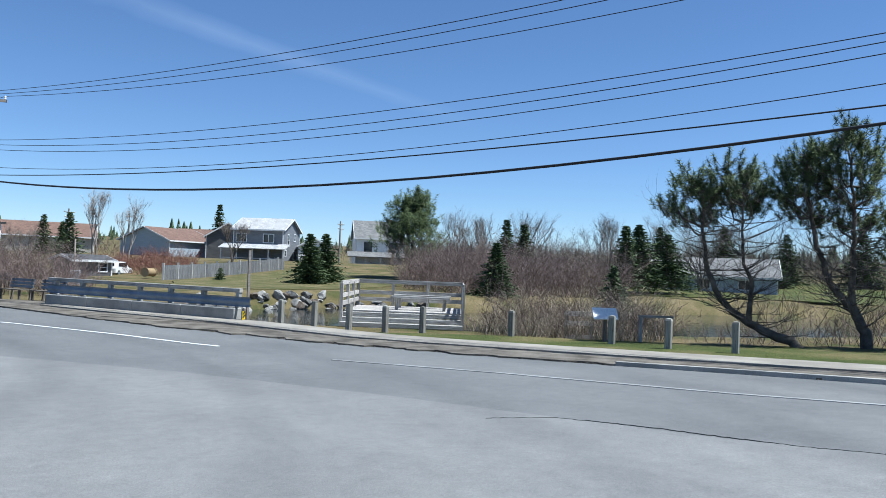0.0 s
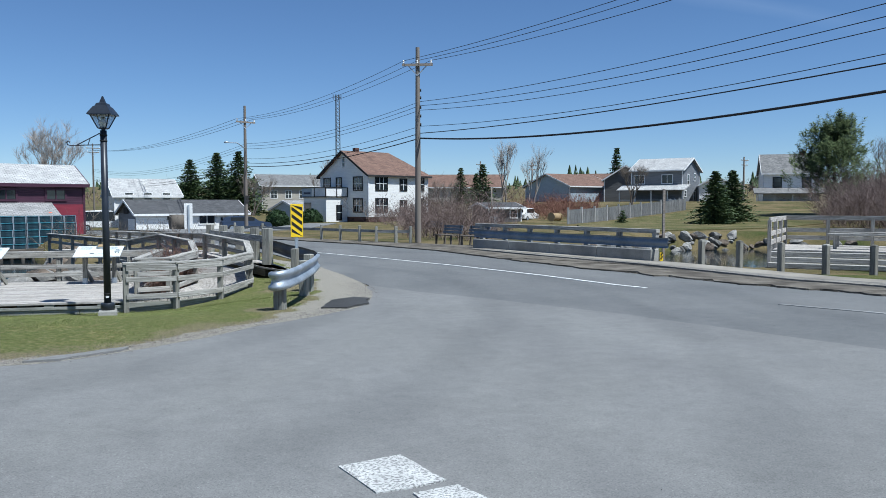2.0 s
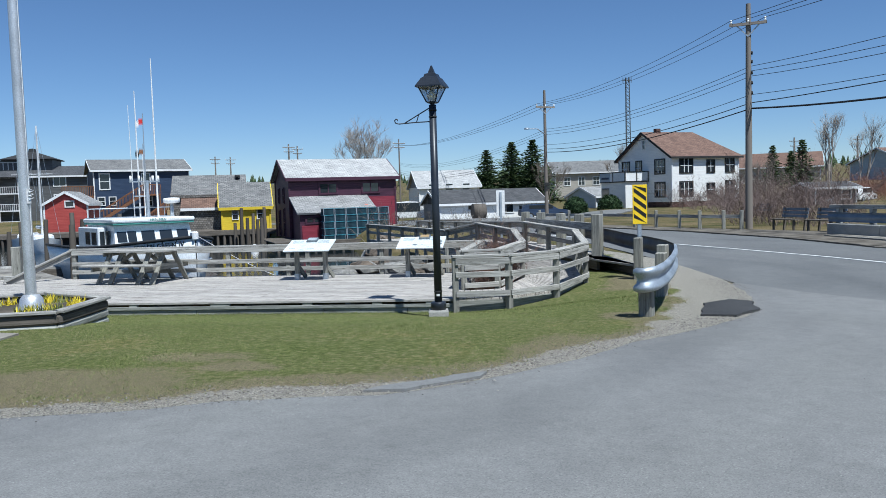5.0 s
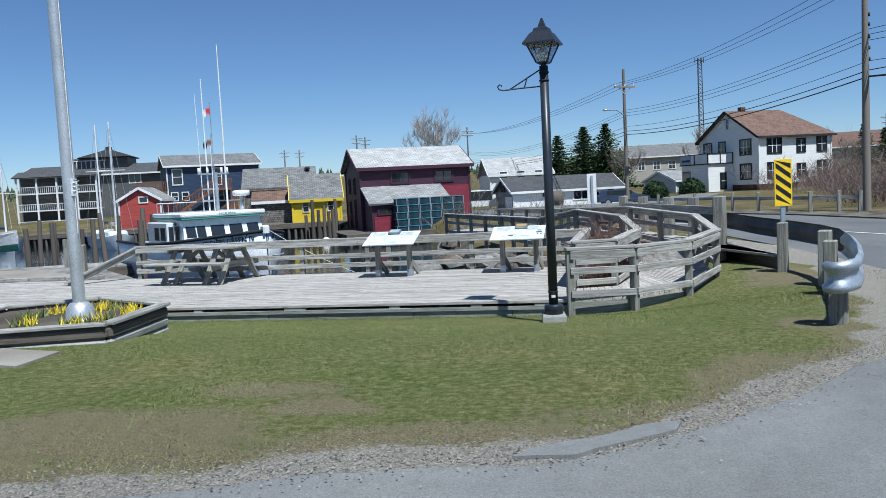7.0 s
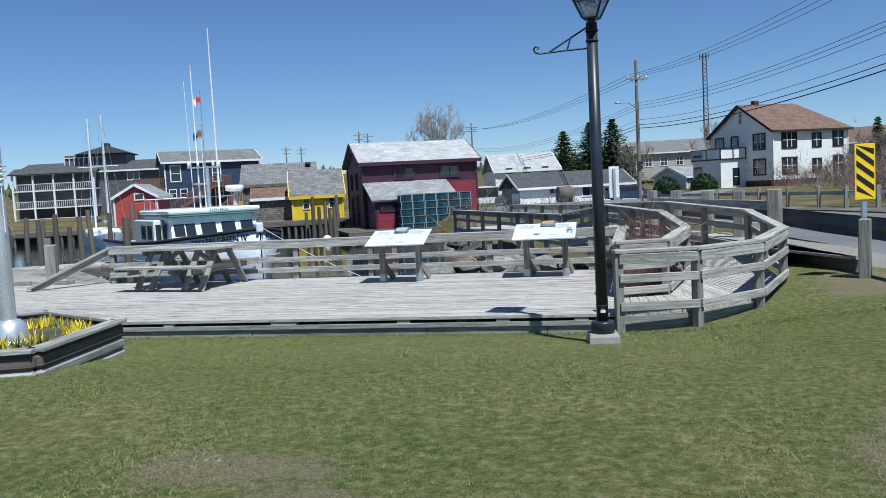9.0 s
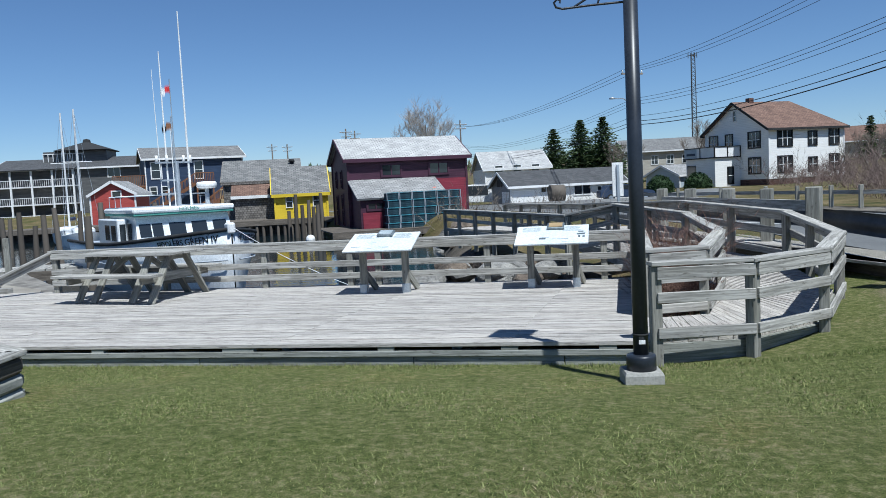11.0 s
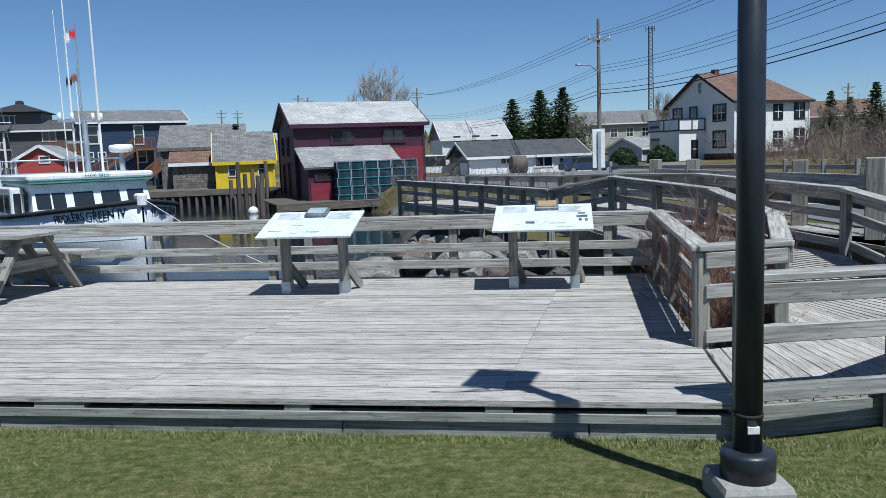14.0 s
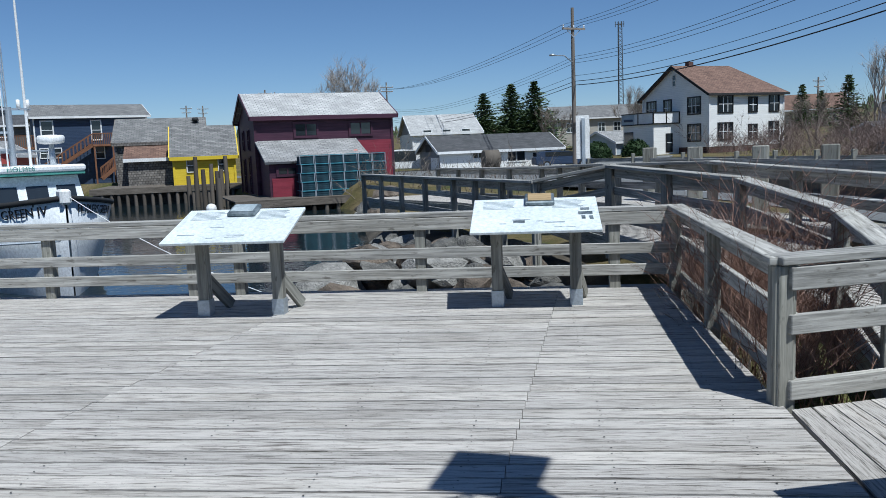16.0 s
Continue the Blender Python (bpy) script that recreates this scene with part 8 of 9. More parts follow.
def trap(x, y, z, turn):
    T = thing("lobster_trap", "teal wire lobster trap", "trap", (x, y, z), turn, "stacked lobster traps by the fish shed")
    b = B()
    box(b, -0.27, 0.27, -0.42, 0.42, 0.03, 0.34)
    part("netting", b, M["tealdark"], T)
    for u in (-0.3, 0.3):
        for zz in (0.0, 0.37):
            b = B()
            beam(b, (u, -0.45, zz), (u, 0.45, zz), 0.022, 0.022)
            part("frame_bar", b, M["teal"], T)
        b = B()
        beam(b, (u, -0.45, 0.0), (u, -0.45, 0.37), 0.03, 0.03)
        part("frame_bar", b, M["galv"], T, "pale end post")
    for zz in (0.0, 0.37):
        b = B()
        beam(b, (-0.3, -0.45, zz), (0.3, -0.45, zz), 0.022, 0.03)
        part("frame_bar", b, M["teal"], T)
    b = B()
    for k in range(1, 6):
        beam(b, (-0.3 + 0.1 * k, -0.45, 0.0), (-0.3 + 0.1 * k, -0.45, 0.37), 0.007, 0.007)
    for k in range(1, 4):
        beam(b, (-0.3, -0.45, 0.0925 * k), (0.3, -0.45, 0.0925 * k), 0.007, 0.007)
    part("wire_mesh", b, M["tealdark"], T)
    return T


red_m = pose(-14.87, 54.6, -1.1, 0, 0, 28)
t0 = None
for row in range(5):
    for col in range(6):
        p = red_m @ Vector((-1.75 + 0.655 * col + 0.03 * (row % 2), -5.75 + 0.03 * (col % 2), 0.0 + 0.385 * row))
        if t0 is None:
            t0 = trap(p.x, p.y, p.z, 28)
        else:
            copy_thing(t0, pose(p.x, p.y, p.z, 0, 0, 28 + random.Random(row * 9 + col).uniform(-2, 2)))

# ---- laid-up boat and posts on the gravel yard ----
lay = thing("laid_up_boat", "white and pale green boat laid up on timber blocks", "boat", (-21.9, 25.6, -0.3), 35)
st_ = [(-2.6, 0.75, 0.78), (-1.2, 0.9, 0.76), (0.4, 0.9, 0.8), (1.6, 0.6, 0.86), (2.3, 0.03, 0.95)]
for name_, lo, hi, mt_ in (("lower_hull", 0.0, 0.35, "seagreen"), ("hull", 0.35, 1.0, "hull")):
    b = B()
    for sd in (-1, 1):
        vr = [[b.verts.new((u, sd * w * (0.25 + 0.75 * f ** 0.6), 0.3 + (h - 0.3) * f)) for f in (lo, (lo + hi) / 2, hi)] for u, w, h in st_]
        for a, c in zip(vr, vr[1:]):
            for k in range(2):
                b.faces.new((a[k], c[k], c[k + 1], a[k + 1])).smooth = True
    bmesh.ops.recalc_face_normals(b, faces=b.faces)
    part(name_, b, M[mt_], lay)
b = B()
b.faces.new([b.verts.new((u, w, h - 0.06)) for u, w, h in st_] + [b.verts.new((u, -w, h - 0.06)) for u, w, h in st_[::-1]])
part("deck", b, M["hull"], lay)
b = B()
box(b, -1.9, -0.2, -0.45, 0.45, 0.72, 1.05, 0.06)
part("cabin", b, M["white"], lay)
for u in (-1.8, 0.0, 1.5):
    b = B()
    box(b, u - 0.12, u + 0.12, -0.5, 0.5, -0.25, 0.3)
    part("block", b, M["pile"], lay)

# ---- rocks and shores ----
SHORE = [(-7.4, 21.6), (-2.8, 21.8), (-2.6, 24.5), (-3.4, 30.0), (-7.4, 35), (-8.6, 42), (-10.8, 47.5), (-12.0, 46.5), (-10.6, 41), (-9.2, 33), (-8.4, 27)]
sheet("shore", SHORE, 0.03, 0.4, M["mud"], "dark muddy shore between the boulders", "shore", 0.1, land)
boulders([(-7.0, 22.2), (-3.0, 22.3), (-3.2, 26), (-4.2, 30.0), (-7.6, 33.5), (-8.6, 31.5), (-7.9, 27)], 44, 0.44, 4, "angular grey-brown shore boulder", lift=0.25)
def mound(x, y):
    return -1.05 + 0.75 * max(0.0, 1 - math.hypot((x + 5.2) / 2.0, (y - 24.4) / 2.4) ** 2)


HEAP = [(-6.4, 21.8), (-4.0, 21.8), (-3.4, 23.5), (-3.8, 26.5), (-6.4, 26.8), (-7.0, 24.4)]
boulders([(-13.2, 22.6), (-14.2, 24.0), (-17, 26.3), (-24, 28.0), (-30, 28.6), (-30, 27.4), (-24, 26.8), (-17.2, 25.2)], 20, 0.26, 24, "grey beach stone by the wharf yard", lift=0.15)
boulders(HEAP, 70, 0.36, 14, "angular grey-brown shore boulder", lambda x, y: mound(x, y) - 0.35, lift=0.2)
boulders(HEAP, 50, 0.33, 15, "angular grey-brown shore boulder", lambda x, y: mound(x, y) - 0.08, lift=0.1)
boulders([(-8.8, 32), (-7.2, 34), (-8.4, 40), (-10.0, 46.5), (-11.0, 46), (-9.8, 40)], 26, 0.5, 5, "angular grey shore boulder", lift=0.2)
boulders([(19, 40), (24, 47.4), (31, 48.4), (36, 43.5), (36, 41.5), (31, 46), (24.5, 45), (20, 38)], 84, 0.46, 6, "pale boulder on the pond bank", group="rocks of the pond bank", lift=0.3)
boulders([(13.5, 31.5), (19.5, 39.5), (18.2, 40), (12.5, 32.2)], 12, 0.55, 8, "pale boulder on the pond bank", group="rocks of the pond bank", lift=0.3)

# ---- trees ----
spruce("spruce_tree", "young dark green spruce on the far bank", (36.8, 60.7, -0.3), 4.4, 1.9, 1, dense=1.7, bare=0.02)
spruce("spruce_tree", "young dark green spruce on the far bank", (40.0, 63.2, -0.3), 4.6, 1.9, 2, dense=1.7, bare=0.02)
spruce("spruce_tree", "dark spruce behind the pond shrubs", (42.2, 42.9, -0.3), 3.9, 1.5, 3, dense=1.7, bare=0.02)
spruce("spruce_tree", "tall dark spruce above the shrubs", (60.4, 60.0, 0.6), 6.4, 1.6, 4)
spruce("spruce_tree", "tall dark spruce above the shrubs", (62.0, 59.0, 0.6), 6.0, 1.7, 5)
spruce("spruce_tree", "dark spruce across the pond", (57.8, 42.7, 0.3), 5.6, 1.7, 6, dense=1.5)
spruce("spruce_tree", "dark spruce across the pond", (61.5, 44.0, 0.4), 5.7, 2.8, 7, dense=1.6)
spruce("spruce_tree", "dark spruce across the pond", (64.6, 43.0, 0.4), 5.0, 2.9, 17, dense=1.6)
spruce("spruce_tree", "small dark spruce by the pond", (39.3, 29.8, -0.6), 2.6, 1.0, 8)
spruce("spruce_tree", "dark spruce by the brown-roofed house", (27.0, 97.0, 0.3), 6.0, 2.0, 9)
spruce("spruce_tree", "tall spruce behind the grey house", (59.5, 128.0, 1.4), 9.5, 2.0, 10)
spruce("spruce_tree", "small green spruce before the picket fence", (31.0, 66.0, -0.4), 1.3, 0.6, 11)
for x, y, h, r, s in ((84, 57, 6.5, 2.6, 91), (90, 52, 7.0, 3.0, 92), (96, 47, 6.2, 2.8, 93), (101, 40, 7.0, 3.0, 94), (104, 33, 6.4, 2.9, 95), (107, 26, 7.2, 3.0, 96), (88, 44, 3.2, 1.8, 97)):
    spruce("spruce_tree", "broad dark spruce behind the bungalow", (x, y, land(x, y) - 0.1), h, r, s, dense=1.3, bare=0.02)
for x, y, h, r, s in ((-10.3, 128.0, 8.0, 3.8, 12), (-6.4, 128.6, 9.0, 4.2, 13), (-3.2, 128.9, 9.3, 4.3, 14)):
    spruce("spruce_tree", "tall dark spruce behind the garage", (x, y, 0.3), h, r, s, dense=1.8, bare=0.02)
for x, y, h, s in ((30.0, 120.0, 6.0, 31), (33.0, 122.0, 5.2, 32), (23.0, 118.0, 5.5, 33), (19.0, 120.0, 5.0, 34)):
    spruce("spruce_tree", "dark spruce behind the houses", (x, y, 1.0), h, 1.8, s)
pine("pine_tree", "broad dark pine before the white farmhouse", (51.6, 65.0, -0.2), [(0, 0, -0.3), (0.1, 0, 3.5), (0, 0.1, 6.0), (0.05, 0, 8.6)], 0.24, 41, 130, 0.36, 4.5, 0.16, 10)
# leaning pines by the pavement
shore_pine("leaning_pine", "leaning pine with dark trunks and open tufted crown", (20.07, 9.13, -0.22), [([(0, 0, -0.3), (-0.15, 0.36, 0.19), (-0.59, 0.89, 0.42), (-0.91, 1.49, 0.85), (-1.12, 1.86, 1.34), (-1.26, 2.09, 1.92), (-1.4, 2.12, 2.64), (-1.42, 2.17, 3.53), (-1.52, 2.33, 4.19)], 0.15, [(-2.02, 2.73, 3.62), (-1.77, 2.34, 4.36), (-1.52, 1.95, 4.02), (-1.34, 2.78, 4.16), (-0.91, 2.1, 3.94), (-1.15, 2.48, 3.33), (-0.95, 2.16, 3.53), (-1.38, 2.85, 3.32)]), ([(-0.75, 1.19, 0.62), (-0.73, 1.16, 1.09), (-0.71, 1.13, 1.59), (-0.81, 1.31, 2.12), (-0.76, 1.42, 2.97), (-0.76, 1.42, 3.84), (-0.75, 1.41, 4.5)], 0.085, [(-1.27, 1.72, 4.66), (-1.3, 1.76, 4.1), (-1.13, 1.47, 4.22), (-0.35, 1.51, 4.45), (-0.17, 1.18, 4.25), (-0.58, 1.92, 3.7), (-0.28, 1.37, 3.74), (-0.45, 1.69, 4.03), (-0.2, 1.22, 3.96)])], 51)
shore_pine("pine_tree", "bushy pine with a dark forking trunk", (21.3, 8.15, -0.22), [([(0, 0, -0.3), (-0.03, 0.12, 0.49), (-0.13, 0.37, 1.05), (-0.28, 0.73, 1.46), (-0.39, 0.98, 2.02), (-0.5, 1.21, 2.89), (-0.56, 1.36, 3.92), (-0.59, 1.42, 4.81)], 0.17, [(-1.2, 1.77, 4.47), (-1.12, 1.59, 4.83), (-0.98, 1.3, 5.05), (-1.23, 1.81, 3.96), (-0.84, 1.0, 5.15), (-1.02, 1.4, 4.17), (-0.07, 1.48, 4.57), (-0.3, 1.96, 3.74), (0.05, 1.23, 4.19), (-0.0, 1.34, 3.52), (0.07, 1.18, 4.86), (-0.12, 1.58, 3.59)]), ([(-0.09, 0.27, 0.84), (-0.16, 0.43, 1.47), (-0.13, 0.37, 2.33), (-0.14, 0.39, 3.34), (-0.17, 0.46, 4.49), (-0.23, 0.6, 5.51)], 0.12, [(-0.68, 0.38, 5.6), (-0.56, 0.09, 5.34), (-0.83, 0.72, 5.13), (-0.75, 0.54, 4.58), (-0.53, 0.02, 4.71), (-0.46, -0.17, 4.14), (0.45, 0.53, 4.05), (0.3, 0.89, 3.98), (0.6, 0.16, 3.46), (0.25, 1.0, 3.31), (0.54, 0.31, 5.26), (0.22, 1.08, 4.28), (0.5, 0.39, 3.24), (0.63, 0.06, 4.7)])], 53)
pine("pine_tree", "bushy pine at the pavement edge", (22.6, 6.6, -0.2), [(0, 0, -0.3), (0.1, -0.1, 1.6), (0.0, 0.0, 3.4), (0.1, 0.1, 5.2)], 0.13, 55, 52, 0.21, 2.3, 0.32, 50)
bare_tree("bare_tree", "large leafless tree with a rounded crown behind the fish shed", (-25.6, 109.0, 0.6), 11.0, 61, M["paletwig"], 5, 5, 0.8, 0.13)
bare_tree("bare_birch", "leafless pale birch by the low houses", (30.0, 98.0, 0.4), 8.6, 63, M["paletwig"], 5, 2, 0.35, 0.12)
bare_tree("bare_birch", "leafless pale birch by the low houses", (34.0, 98.5, 0.4), 8.0, 64, M["paletwig"], 5, 2, 0.35, 0.12)
bare_tree("bare_apple_tree", "small leafless apple tree before the white house", (16.4, 82.5, -0.5), 4.2, 65, M["twig"], 5, 1, 0.95, 0.13)
bare_tree("bare_tree", "small leafless tree beside the white house", (19.5, 84.0, -0.5), 5.0, 66, M["twig"], 5, 2, 0.6, 0.1)
for i, (x, y, h) in enumerate(((46, 95, 5.5), (84, 92, 8), (80, 84, 8), (86, 80, 8.5), (74, 78, 7.5), (66, 74, 7.5), (70, 66, 8), (88, 70, 8.5), (78, 60, 7.5), (90, 62, 8), (94, 52, 8), (72, 44, 6.5), (11, 140, 9), (15, 142, 8), (-1, 122, 6))):
    bare_tree("bare_tree", "leafless grey-brown tree among the houses", (x, y, land(x, y)), h, 70 + i, M["twig"], 5, 3, 0.65, 0.1)

# ---- shrubs ----
BED = [(-2.5, 18.25), (-2.1, 18.45), (-1.75, 20.1), (-1.95, 21.8), (-2.45, 22.6), (-2.5, 21.3)]
thicket("bed_shrubs", "dense brown leafless shrubs in the boardwalk bed", scatter(BED, 420, 1, grade), 0.82, M["bedtwig"], 1, 0.0045, 5, 0.35)
thicket("bed_shrubs", "grey twiggy growth spilling over the deck edge", scatter([(-2.55, 18.3), (-2.4, 18.3), (-2.4, 21.2), (-2.6, 21.2)], 70, 2, grade), 0.42, M["twig"], 2, 0.006, 4, 0.9)
thicket("shore_shrub", "leafless twiggy shrub on the bank by the fish shed", scatter([(-11.6, 47.6), (-9.4, 47.6), (-9.2, 49.6), (-11.2, 49.6)], 26, 3, lambda x, y: -1.2), 2.6, M["twig"], 3, 0.022, 4, 0.8)
thicket("verge_shrubs", "tall brown leafless roadside thicket", scatter([(8.3, 40), (11.2, 37.0), (13.6, 44), (12.4, 54), (8.4, 51), (7.4, 42)], 520, 4), 1.9, M["pinktwig"], 4, 0.012, 6, 0.9)
thicket("pond_shrubs", "dry pale stems at the pond edge", scatter([(16.9, 18.3), (19.2, 16.8), (20.4, 13.6), (18.4, 12.2), (16.9, 14.6), (16.2, 16.6)], 620, 5), 1.0, M["straw"], 5, 0.008, 4, 0.7)
thicket("pond_shrubs", "brown leafless shrubs at the pond edge", scatter([(16.9, 18.4), (20, 16.5), (21, 13.5), (18.6, 12.6), (16.4, 16)], 420, 15), 1.2, M["pinktwig"], 15, 0.009, 5, 0.8)
thicket("pond_shrubs", "sparse dry stems along the pond bank", scatter([(20.4, 13.4), (24.5, 11.2), (28, 8.6), (24, 8.6), (19, 11.4)], 120, 25), 0.6, M["straw"], 25, 0.008, 2, 0.6)
thicket("pond_shrubs", "low brown scrub along the far pond shore", scatter([(48, 38), (58, 37), (66, 31), (72, 34), (64, 38), (50, 42)], 60, 26), 0.9, M["pinktwig"], 26, 0.02, 3, 0.9)
thicket("pond_shrubs", "dry pale stems beside the platform", scatter([(12.3, 23.4), (13.9, 21.9), (14.5, 23.0), (13.2, 24.2)], 130, 16), 1.0, M["straw"], 16, 0.009, 2, 0.5)
thicket("bank_shrubs", "pinkish-brown budding shrubs across the pond", scatter([(40, 45), (47, 40), (54, 39.5), (58, 46), (57, 56), (60, 66), (48, 62), (42, 54)], 2200, 6), 3.1, M["pinktwig"], 6, 0.016, 6, 1.1)
thicket("bank_shrubs", "grey-brown leafless shrubs on the rise", scatter([(56, 68), (60, 66), (80, 60), (96, 56), (104, 76), (84, 92), (74, 90)], 1500, 7), 3.9, M["twig"], 7, 0.022, 6, 1.1)
thicket("bank_shrubs", "rusty shrubs before the houses", scatter([(27, 74), (33, 76), (40, 92), (36, 96), (25, 86)], 700, 8), 1.7, M["redtwig"], 8, 0.018, 6, 1.1)
thicket("bank_shrubs", "brown leafless shrubs beside the road", scatter([(11, 60), (14.5, 60), (16, 84), (20, 100), (30, 104), (26, 112), (15, 110), (10, 80)], 700, 9), 1.9, M["pinktwig"], 9, 0.018, 6, 1.0)
thicket("garden_shrubs", "leafless shrubs by the far boardwalk", scatter([(-7.8, 37), (-3, 34), (-2, 40), (-5, 50), (-9, 52)], 120, 10), 1.0, M["twig"], 10, 0.014, 3, 0.5)


thicket("pond_shrubs", "brown leafless shrubs under the pines", scatter([(19.6, 12.6), (22.6, 11.6), (28, 8.6), (30, 6), (24, 7.4), (20.6, 10.4)], 260, 35), 1.5, M["pinktwig"], 35, 0.011, 3, 0.8)
thicket("bank_woods", "grey-brown leafless wood beyond the pond", scatter([(84, 60), (98, 42), (106, 20), (134, 30), (108, 80)], 1100, 36), 4.6, M["twig"], 36, 0.026, 6, 1.0)


def far_woods():
    """Dark pointed woods along the skyline."""
    rnd = random.Random(77)
    verts, faces = [], []
    for i in range(900):
        a = rnd.uniform(-0.75, 1.55)
        d = rnd.uniform(230, 400)
        x, y = d * math.sin(a), d * math.cos(a)
        h = rnd.uniform(2.5, 6.5) * (0.7 if a < 0.1 else 1) * (0.5 + 0.9 * abs(noise.noise((a * 9, 0, 0))) * 2)
        r = h * rnd.uniform(0.25, 0.42)
        z = land(x, y) - 0.5
        for k in range(6):
            f = k / 6
            rr = r * (1 - f) + 0.1
            for s in range(5):
                t = 6.28 * s / 5 + k + rnd.uniform(-0.3, 0.3)
                n = len(verts)
                verts.extend([(x + rr * math.cos(t - 0.5), y + rr * math.sin(t - 0.5), z + h * f - rnd.uniform(0, 0.3)), (x + rr * math.cos(t + 0.5), y + rr * math.sin(t + 0.5), z + h * f), (x + 0.1 * math.cos(t), y + 0.1 * math.sin(t), z + h * (f + 0.28))])
                faces.append((n, n + 1, n + 2))
    me = bpy.data.meshes.new("far_woods")
    me.from_pydata(verts, [], faces)
    me.materials.append(M["needle"])
    tagged(new("far_woods", me), "dark spruce woods along the skyline", "woods", "", "stuff")


far_woods()


def contrail():
    rnd = random.Random(2)
    b = B()
    a, c = Vector((1035, 3677, 1187)), Vector((2747, 2826, 683))
    n = 30
    uv = b.loops.layers.uv.verify()
    side = Vector((0.3, -0.5, 0.8)).normalized()
    pr = None
    for i in range(n + 1):
        k = i / n
        w = (75 - 35 * k) * rnd.uniform(0.85, 1.15)
        p = a.lerp(c, k)
        cur = (b.verts.new(p - side * w), b.verts.new(p + side * w))
        if pr:
            f = b.faces.new((pr[0], cur[0], cur[1], pr[1]))
            for lp, q in zip(f.loops, ((k, 0), (k + 1 / n, 0), (k + 1 / n, 1), (k, 1))):
                lp[uv].uv = q
        pr = cur
    m, nt, bs = shader("contrail_glow")
    # the streak is self-lit: emission stands in for sunlight on the ice
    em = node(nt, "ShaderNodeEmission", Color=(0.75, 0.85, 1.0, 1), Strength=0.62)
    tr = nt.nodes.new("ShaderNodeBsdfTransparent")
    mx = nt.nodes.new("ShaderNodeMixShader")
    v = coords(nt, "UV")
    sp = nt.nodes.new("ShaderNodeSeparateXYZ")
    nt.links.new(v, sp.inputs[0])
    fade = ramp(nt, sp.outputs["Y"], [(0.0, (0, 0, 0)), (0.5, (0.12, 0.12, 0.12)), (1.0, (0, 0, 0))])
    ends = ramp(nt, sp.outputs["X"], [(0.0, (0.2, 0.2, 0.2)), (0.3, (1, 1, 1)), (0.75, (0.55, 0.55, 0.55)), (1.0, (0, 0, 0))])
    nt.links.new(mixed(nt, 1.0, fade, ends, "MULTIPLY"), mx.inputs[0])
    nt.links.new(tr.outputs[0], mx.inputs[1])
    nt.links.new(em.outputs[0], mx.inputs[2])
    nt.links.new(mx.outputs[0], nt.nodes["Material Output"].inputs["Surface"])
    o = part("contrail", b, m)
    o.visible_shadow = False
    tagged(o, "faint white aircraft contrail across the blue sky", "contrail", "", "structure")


thicket("far_scrub", "grey-brown leafless scrub along the skyline", scatter([(-40, 170), (60, 160), (150, 110), (210, 60), (240, 130), (150, 210), (0, 230), (-60, 210)], 1600, 12), 3.4, M["pinktwig"], 12, 0.06, 5, 0.7)


def grass_blades():
    """Short blades, green on the lawn, dead and sparse on the bare ground."""
    rng = np.random.default_rng(9)

    def blades(name, material, label, count, want, tall):
        x, y = rng.uniform(-11.5, 1.6, count), 16.78 - 7.6 * rng.random(count) ** 1.15
        odd = np.zeros(count, bool)
        for (xa, ya), (xb, yb) in zip(LAWN, LAWN[1:] + LAWN[:1]):
            if ya != yb:
                odd ^= ((ya > y) != (yb > y)) & (x < (xb - xa) * (y - ya) / (yb - ya) + xa)
        x, y = x[odd], y[odd]
        grit, bare, off = lawn_state(x, y)
        keep = rng.random(len(x)) < want(grit, bare)
        x, y, off = x[keep], y[keep], off[keep]
        n = len(x)
        u = np.clip(y / 17.0, -0.6, 1)
        ease = lambda a, c, v: (lambda k: k * k * (3 - 2 * k))(np.clip((v - a) / (c - a), 0, 1))
        z = -0.40 * u + 0.02 - 0.27 * ease(13, 17, y) * ease(1.0, -2.5, x) + 0.014
        h = rng.uniform(0.010, 0.030, n) * tall * np.where(y > 16.6, 1.9, 1.0)
        a, w = rng.uniform(0, 6.283, n), rng.uniform(0.0018, 0.0046, n)
        dx, dy = np.cos(a) * w, np.sin(a) * w
        lx, ly = rng.normal(0, 0.022, n), rng.normal(0, 0.022, n)
        verts = np.stack([np.stack([x - dx, y - dy, z], 1), np.stack([x + dx, y + dy, z], 1), np.stack([x + lx, y + ly, z + h], 1)], 1).reshape(-1, 3)
        me = bpy.data.meshes.new(name)
        me.from_pydata(verts.tolist(), [], np.arange(3 * n).reshape(-1, 3).tolist())
        me.materials.append(material)
        tagged(new(name, me), label, "grass", "", "stuff")
    blades("grass", M["blade"], "short spring grass blades of the lawn", 330000, lambda g, b: np.clip(1 - 1.3 * g, 0, 1) * np.clip(1.0 - 0.75 * b, 0, 1), 1.0)
    blades("dead_grass", M["dryblade"], "flattened dead grass among the green", 130000, lambda g, b: np.clip(0.5 + 0.5 * b, 0, 1) * np.clip(1.05 - g, 0, 1), 0.6)


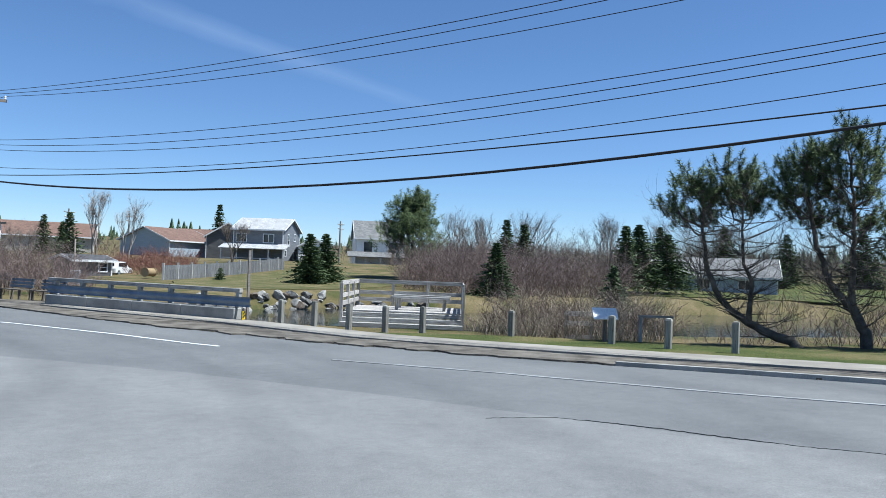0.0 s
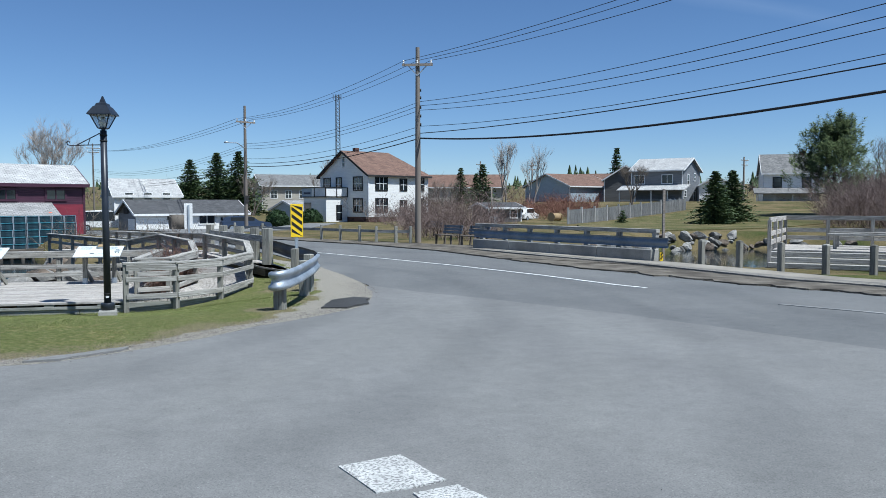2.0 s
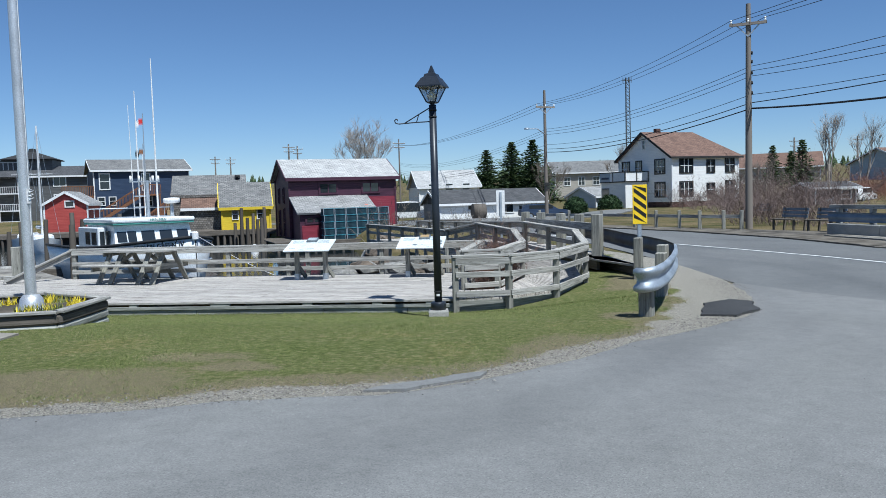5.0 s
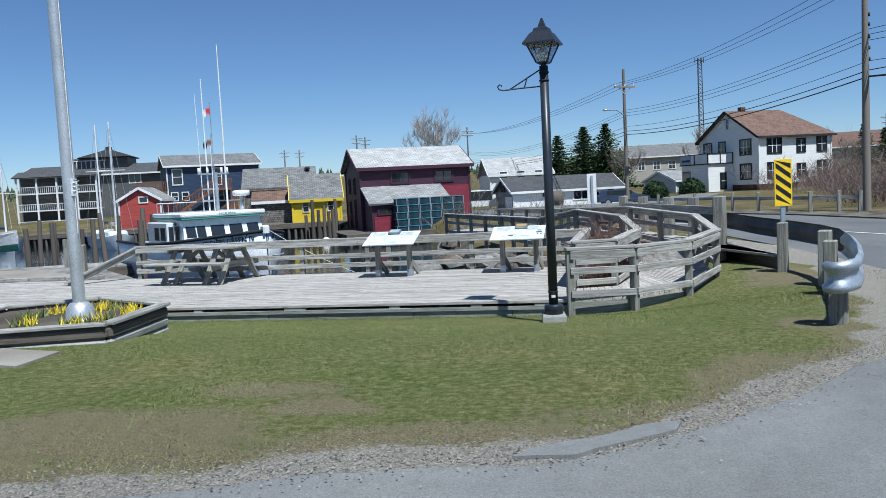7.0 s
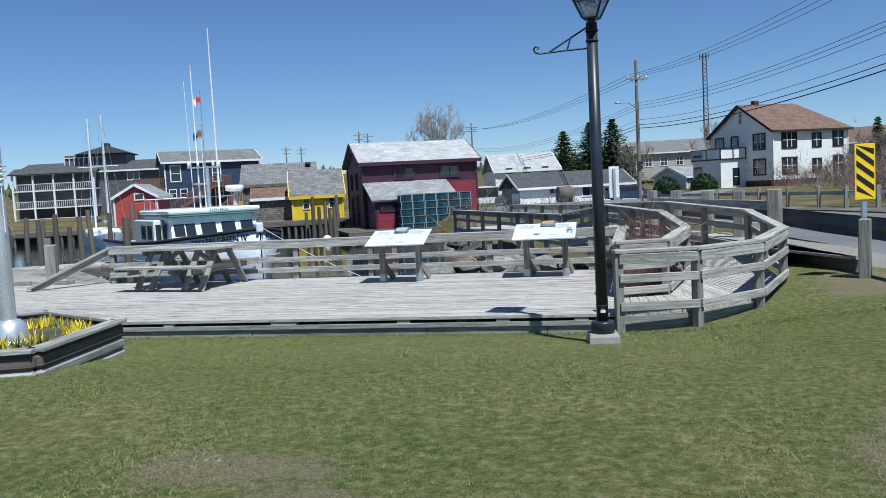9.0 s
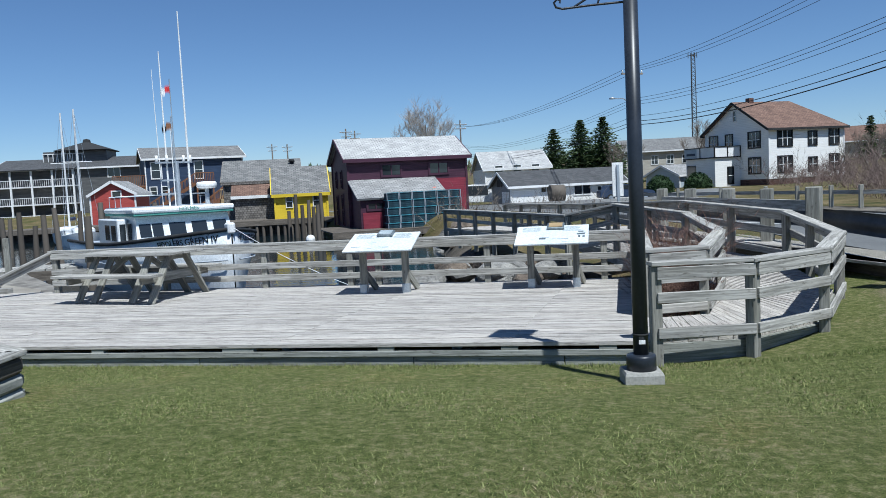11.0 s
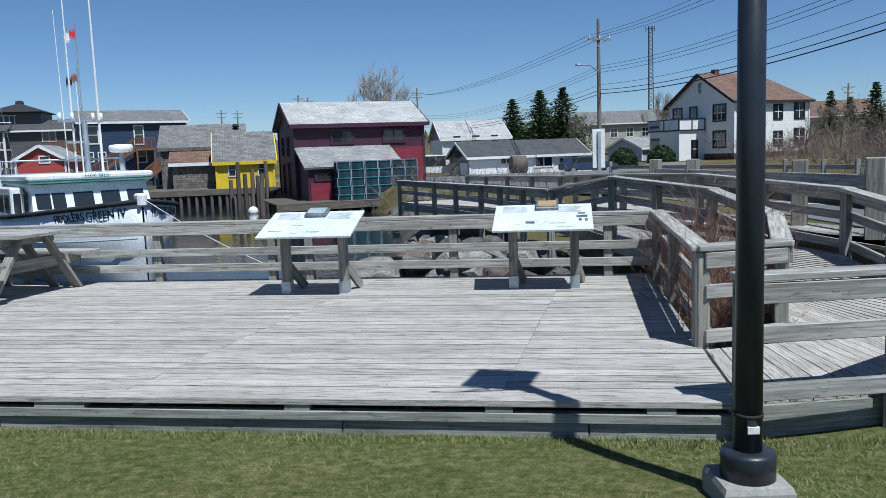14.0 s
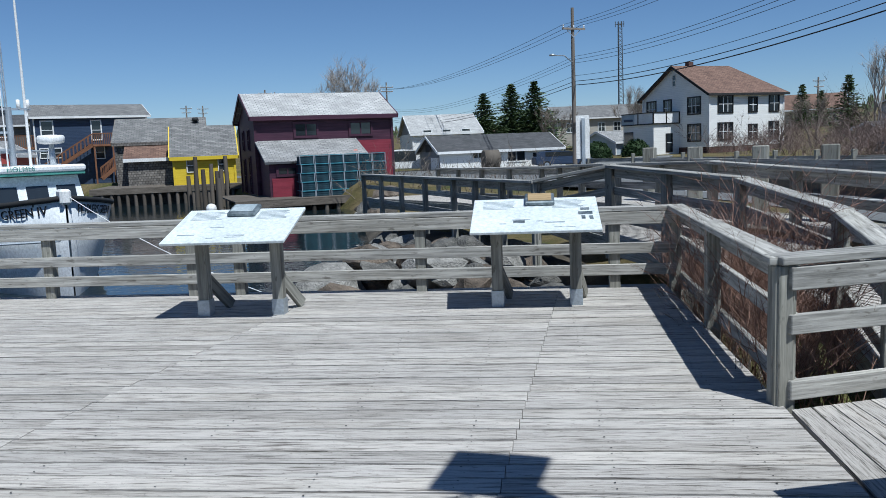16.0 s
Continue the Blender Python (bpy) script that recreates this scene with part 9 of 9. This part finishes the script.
def nail_heads():
    """Rows of nail heads over the joists."""
    rnd = random.Random(3)
    verts, faces = [], []
    y = DY0 + 0.095
    while y < DY1 - 0.05:
        x = -13.7
        while x < DX1:
            for e in (0.034, 0.1):
                cx, cy, s = x + rnd.uniform(-0.02, 0.02), y + e + rnd.uniform(-0.008, 0.008), rnd.uniform(0.002, 0.0042)
                i = len(verts)
                z = DECK + 0.004
                verts.extend([(cx - s, cy - s, z), (cx + s, cy - s * 1.2, z), (cx + s, cy + s, z), (cx - s * 1.1, cy + s * 1.1, z)])
                faces.append((i, i + 1, i + 2, i + 3))
            x += 0.6
        y += 0.1385
    me = bpy.data.meshes.new("nail_heads")
    me.from_pydata(verts, [], faces)
    me.materials.append(M["rubber"])
    tagged(new("nail_heads", me), "dark nail heads in rows across the deck", "nails", "", "stuff")


def pebbles():
    """Loose stones along the lawn edge, the corner and the far verge."""
    rnd = random.Random(12)
    verts, faces = [], []

    def stone(x, y, s, lift):
        z = grade(x, y) + lift
        i = len(verts)
        for k in range(4):
            t = 1.57 * k + rnd.uniform(-0.5, 0.5)
            verts.append((x + s * math.cos(t) * rnd.uniform(0.7, 1.2), y + s * math.sin(t) * rnd.uniform(0.7, 1.2), z))
        verts.append((x + s * rnd.uniform(-0.3, 0.3), y + s * rnd.uniform(-0.3, 0.3), z + s * rnd.uniform(0.5, 0.9)))
        faces.extend([(i + k, i + (k + 1) % 4, i + 4) for k in range(4)])
    for line, n, side, lift in ((PARK_EDGE[1:18], 15000, 1, 0.02), (FAR_EDGE[1:10], 5000, -1, 0.015)):
        for _ in range(n):
            k = rnd.randrange(len(line) - 1)
            (xa, ya), (xb, yb) = line[k], line[k + 1]
            f = rnd.random()
            o = side * rnd.gauss(0.17, 0.16)
            ln = math.hypot(xb - xa, yb - ya)
            if rnd.random() > ln / 2.5:
                continue
            stone(xa + (xb - xa) * f - (yb - ya) / ln * o, ya + (yb - ya) * f + (xb - xa) / ln * o, rnd.uniform(0.004, 0.011), lift)
    for _ in range(900):
        stone(rnd.uniform(-3, 9), rnd.uniform(3, 14), rnd.uniform(0.003, 0.008), 0.002)
    me = bpy.data.meshes.new("pebbles")
    me.from_pydata(verts, [], faces)
    me.materials.append(M["pebble"])
    tagged(new("pebbles", me), "loose grey and brown pebbles along the road edges", "pebbles", "", "stuff")


nail_heads()
pebbles()
contrail()
grass_blades()
lay_deck()
lay_ramp()
lay_link()
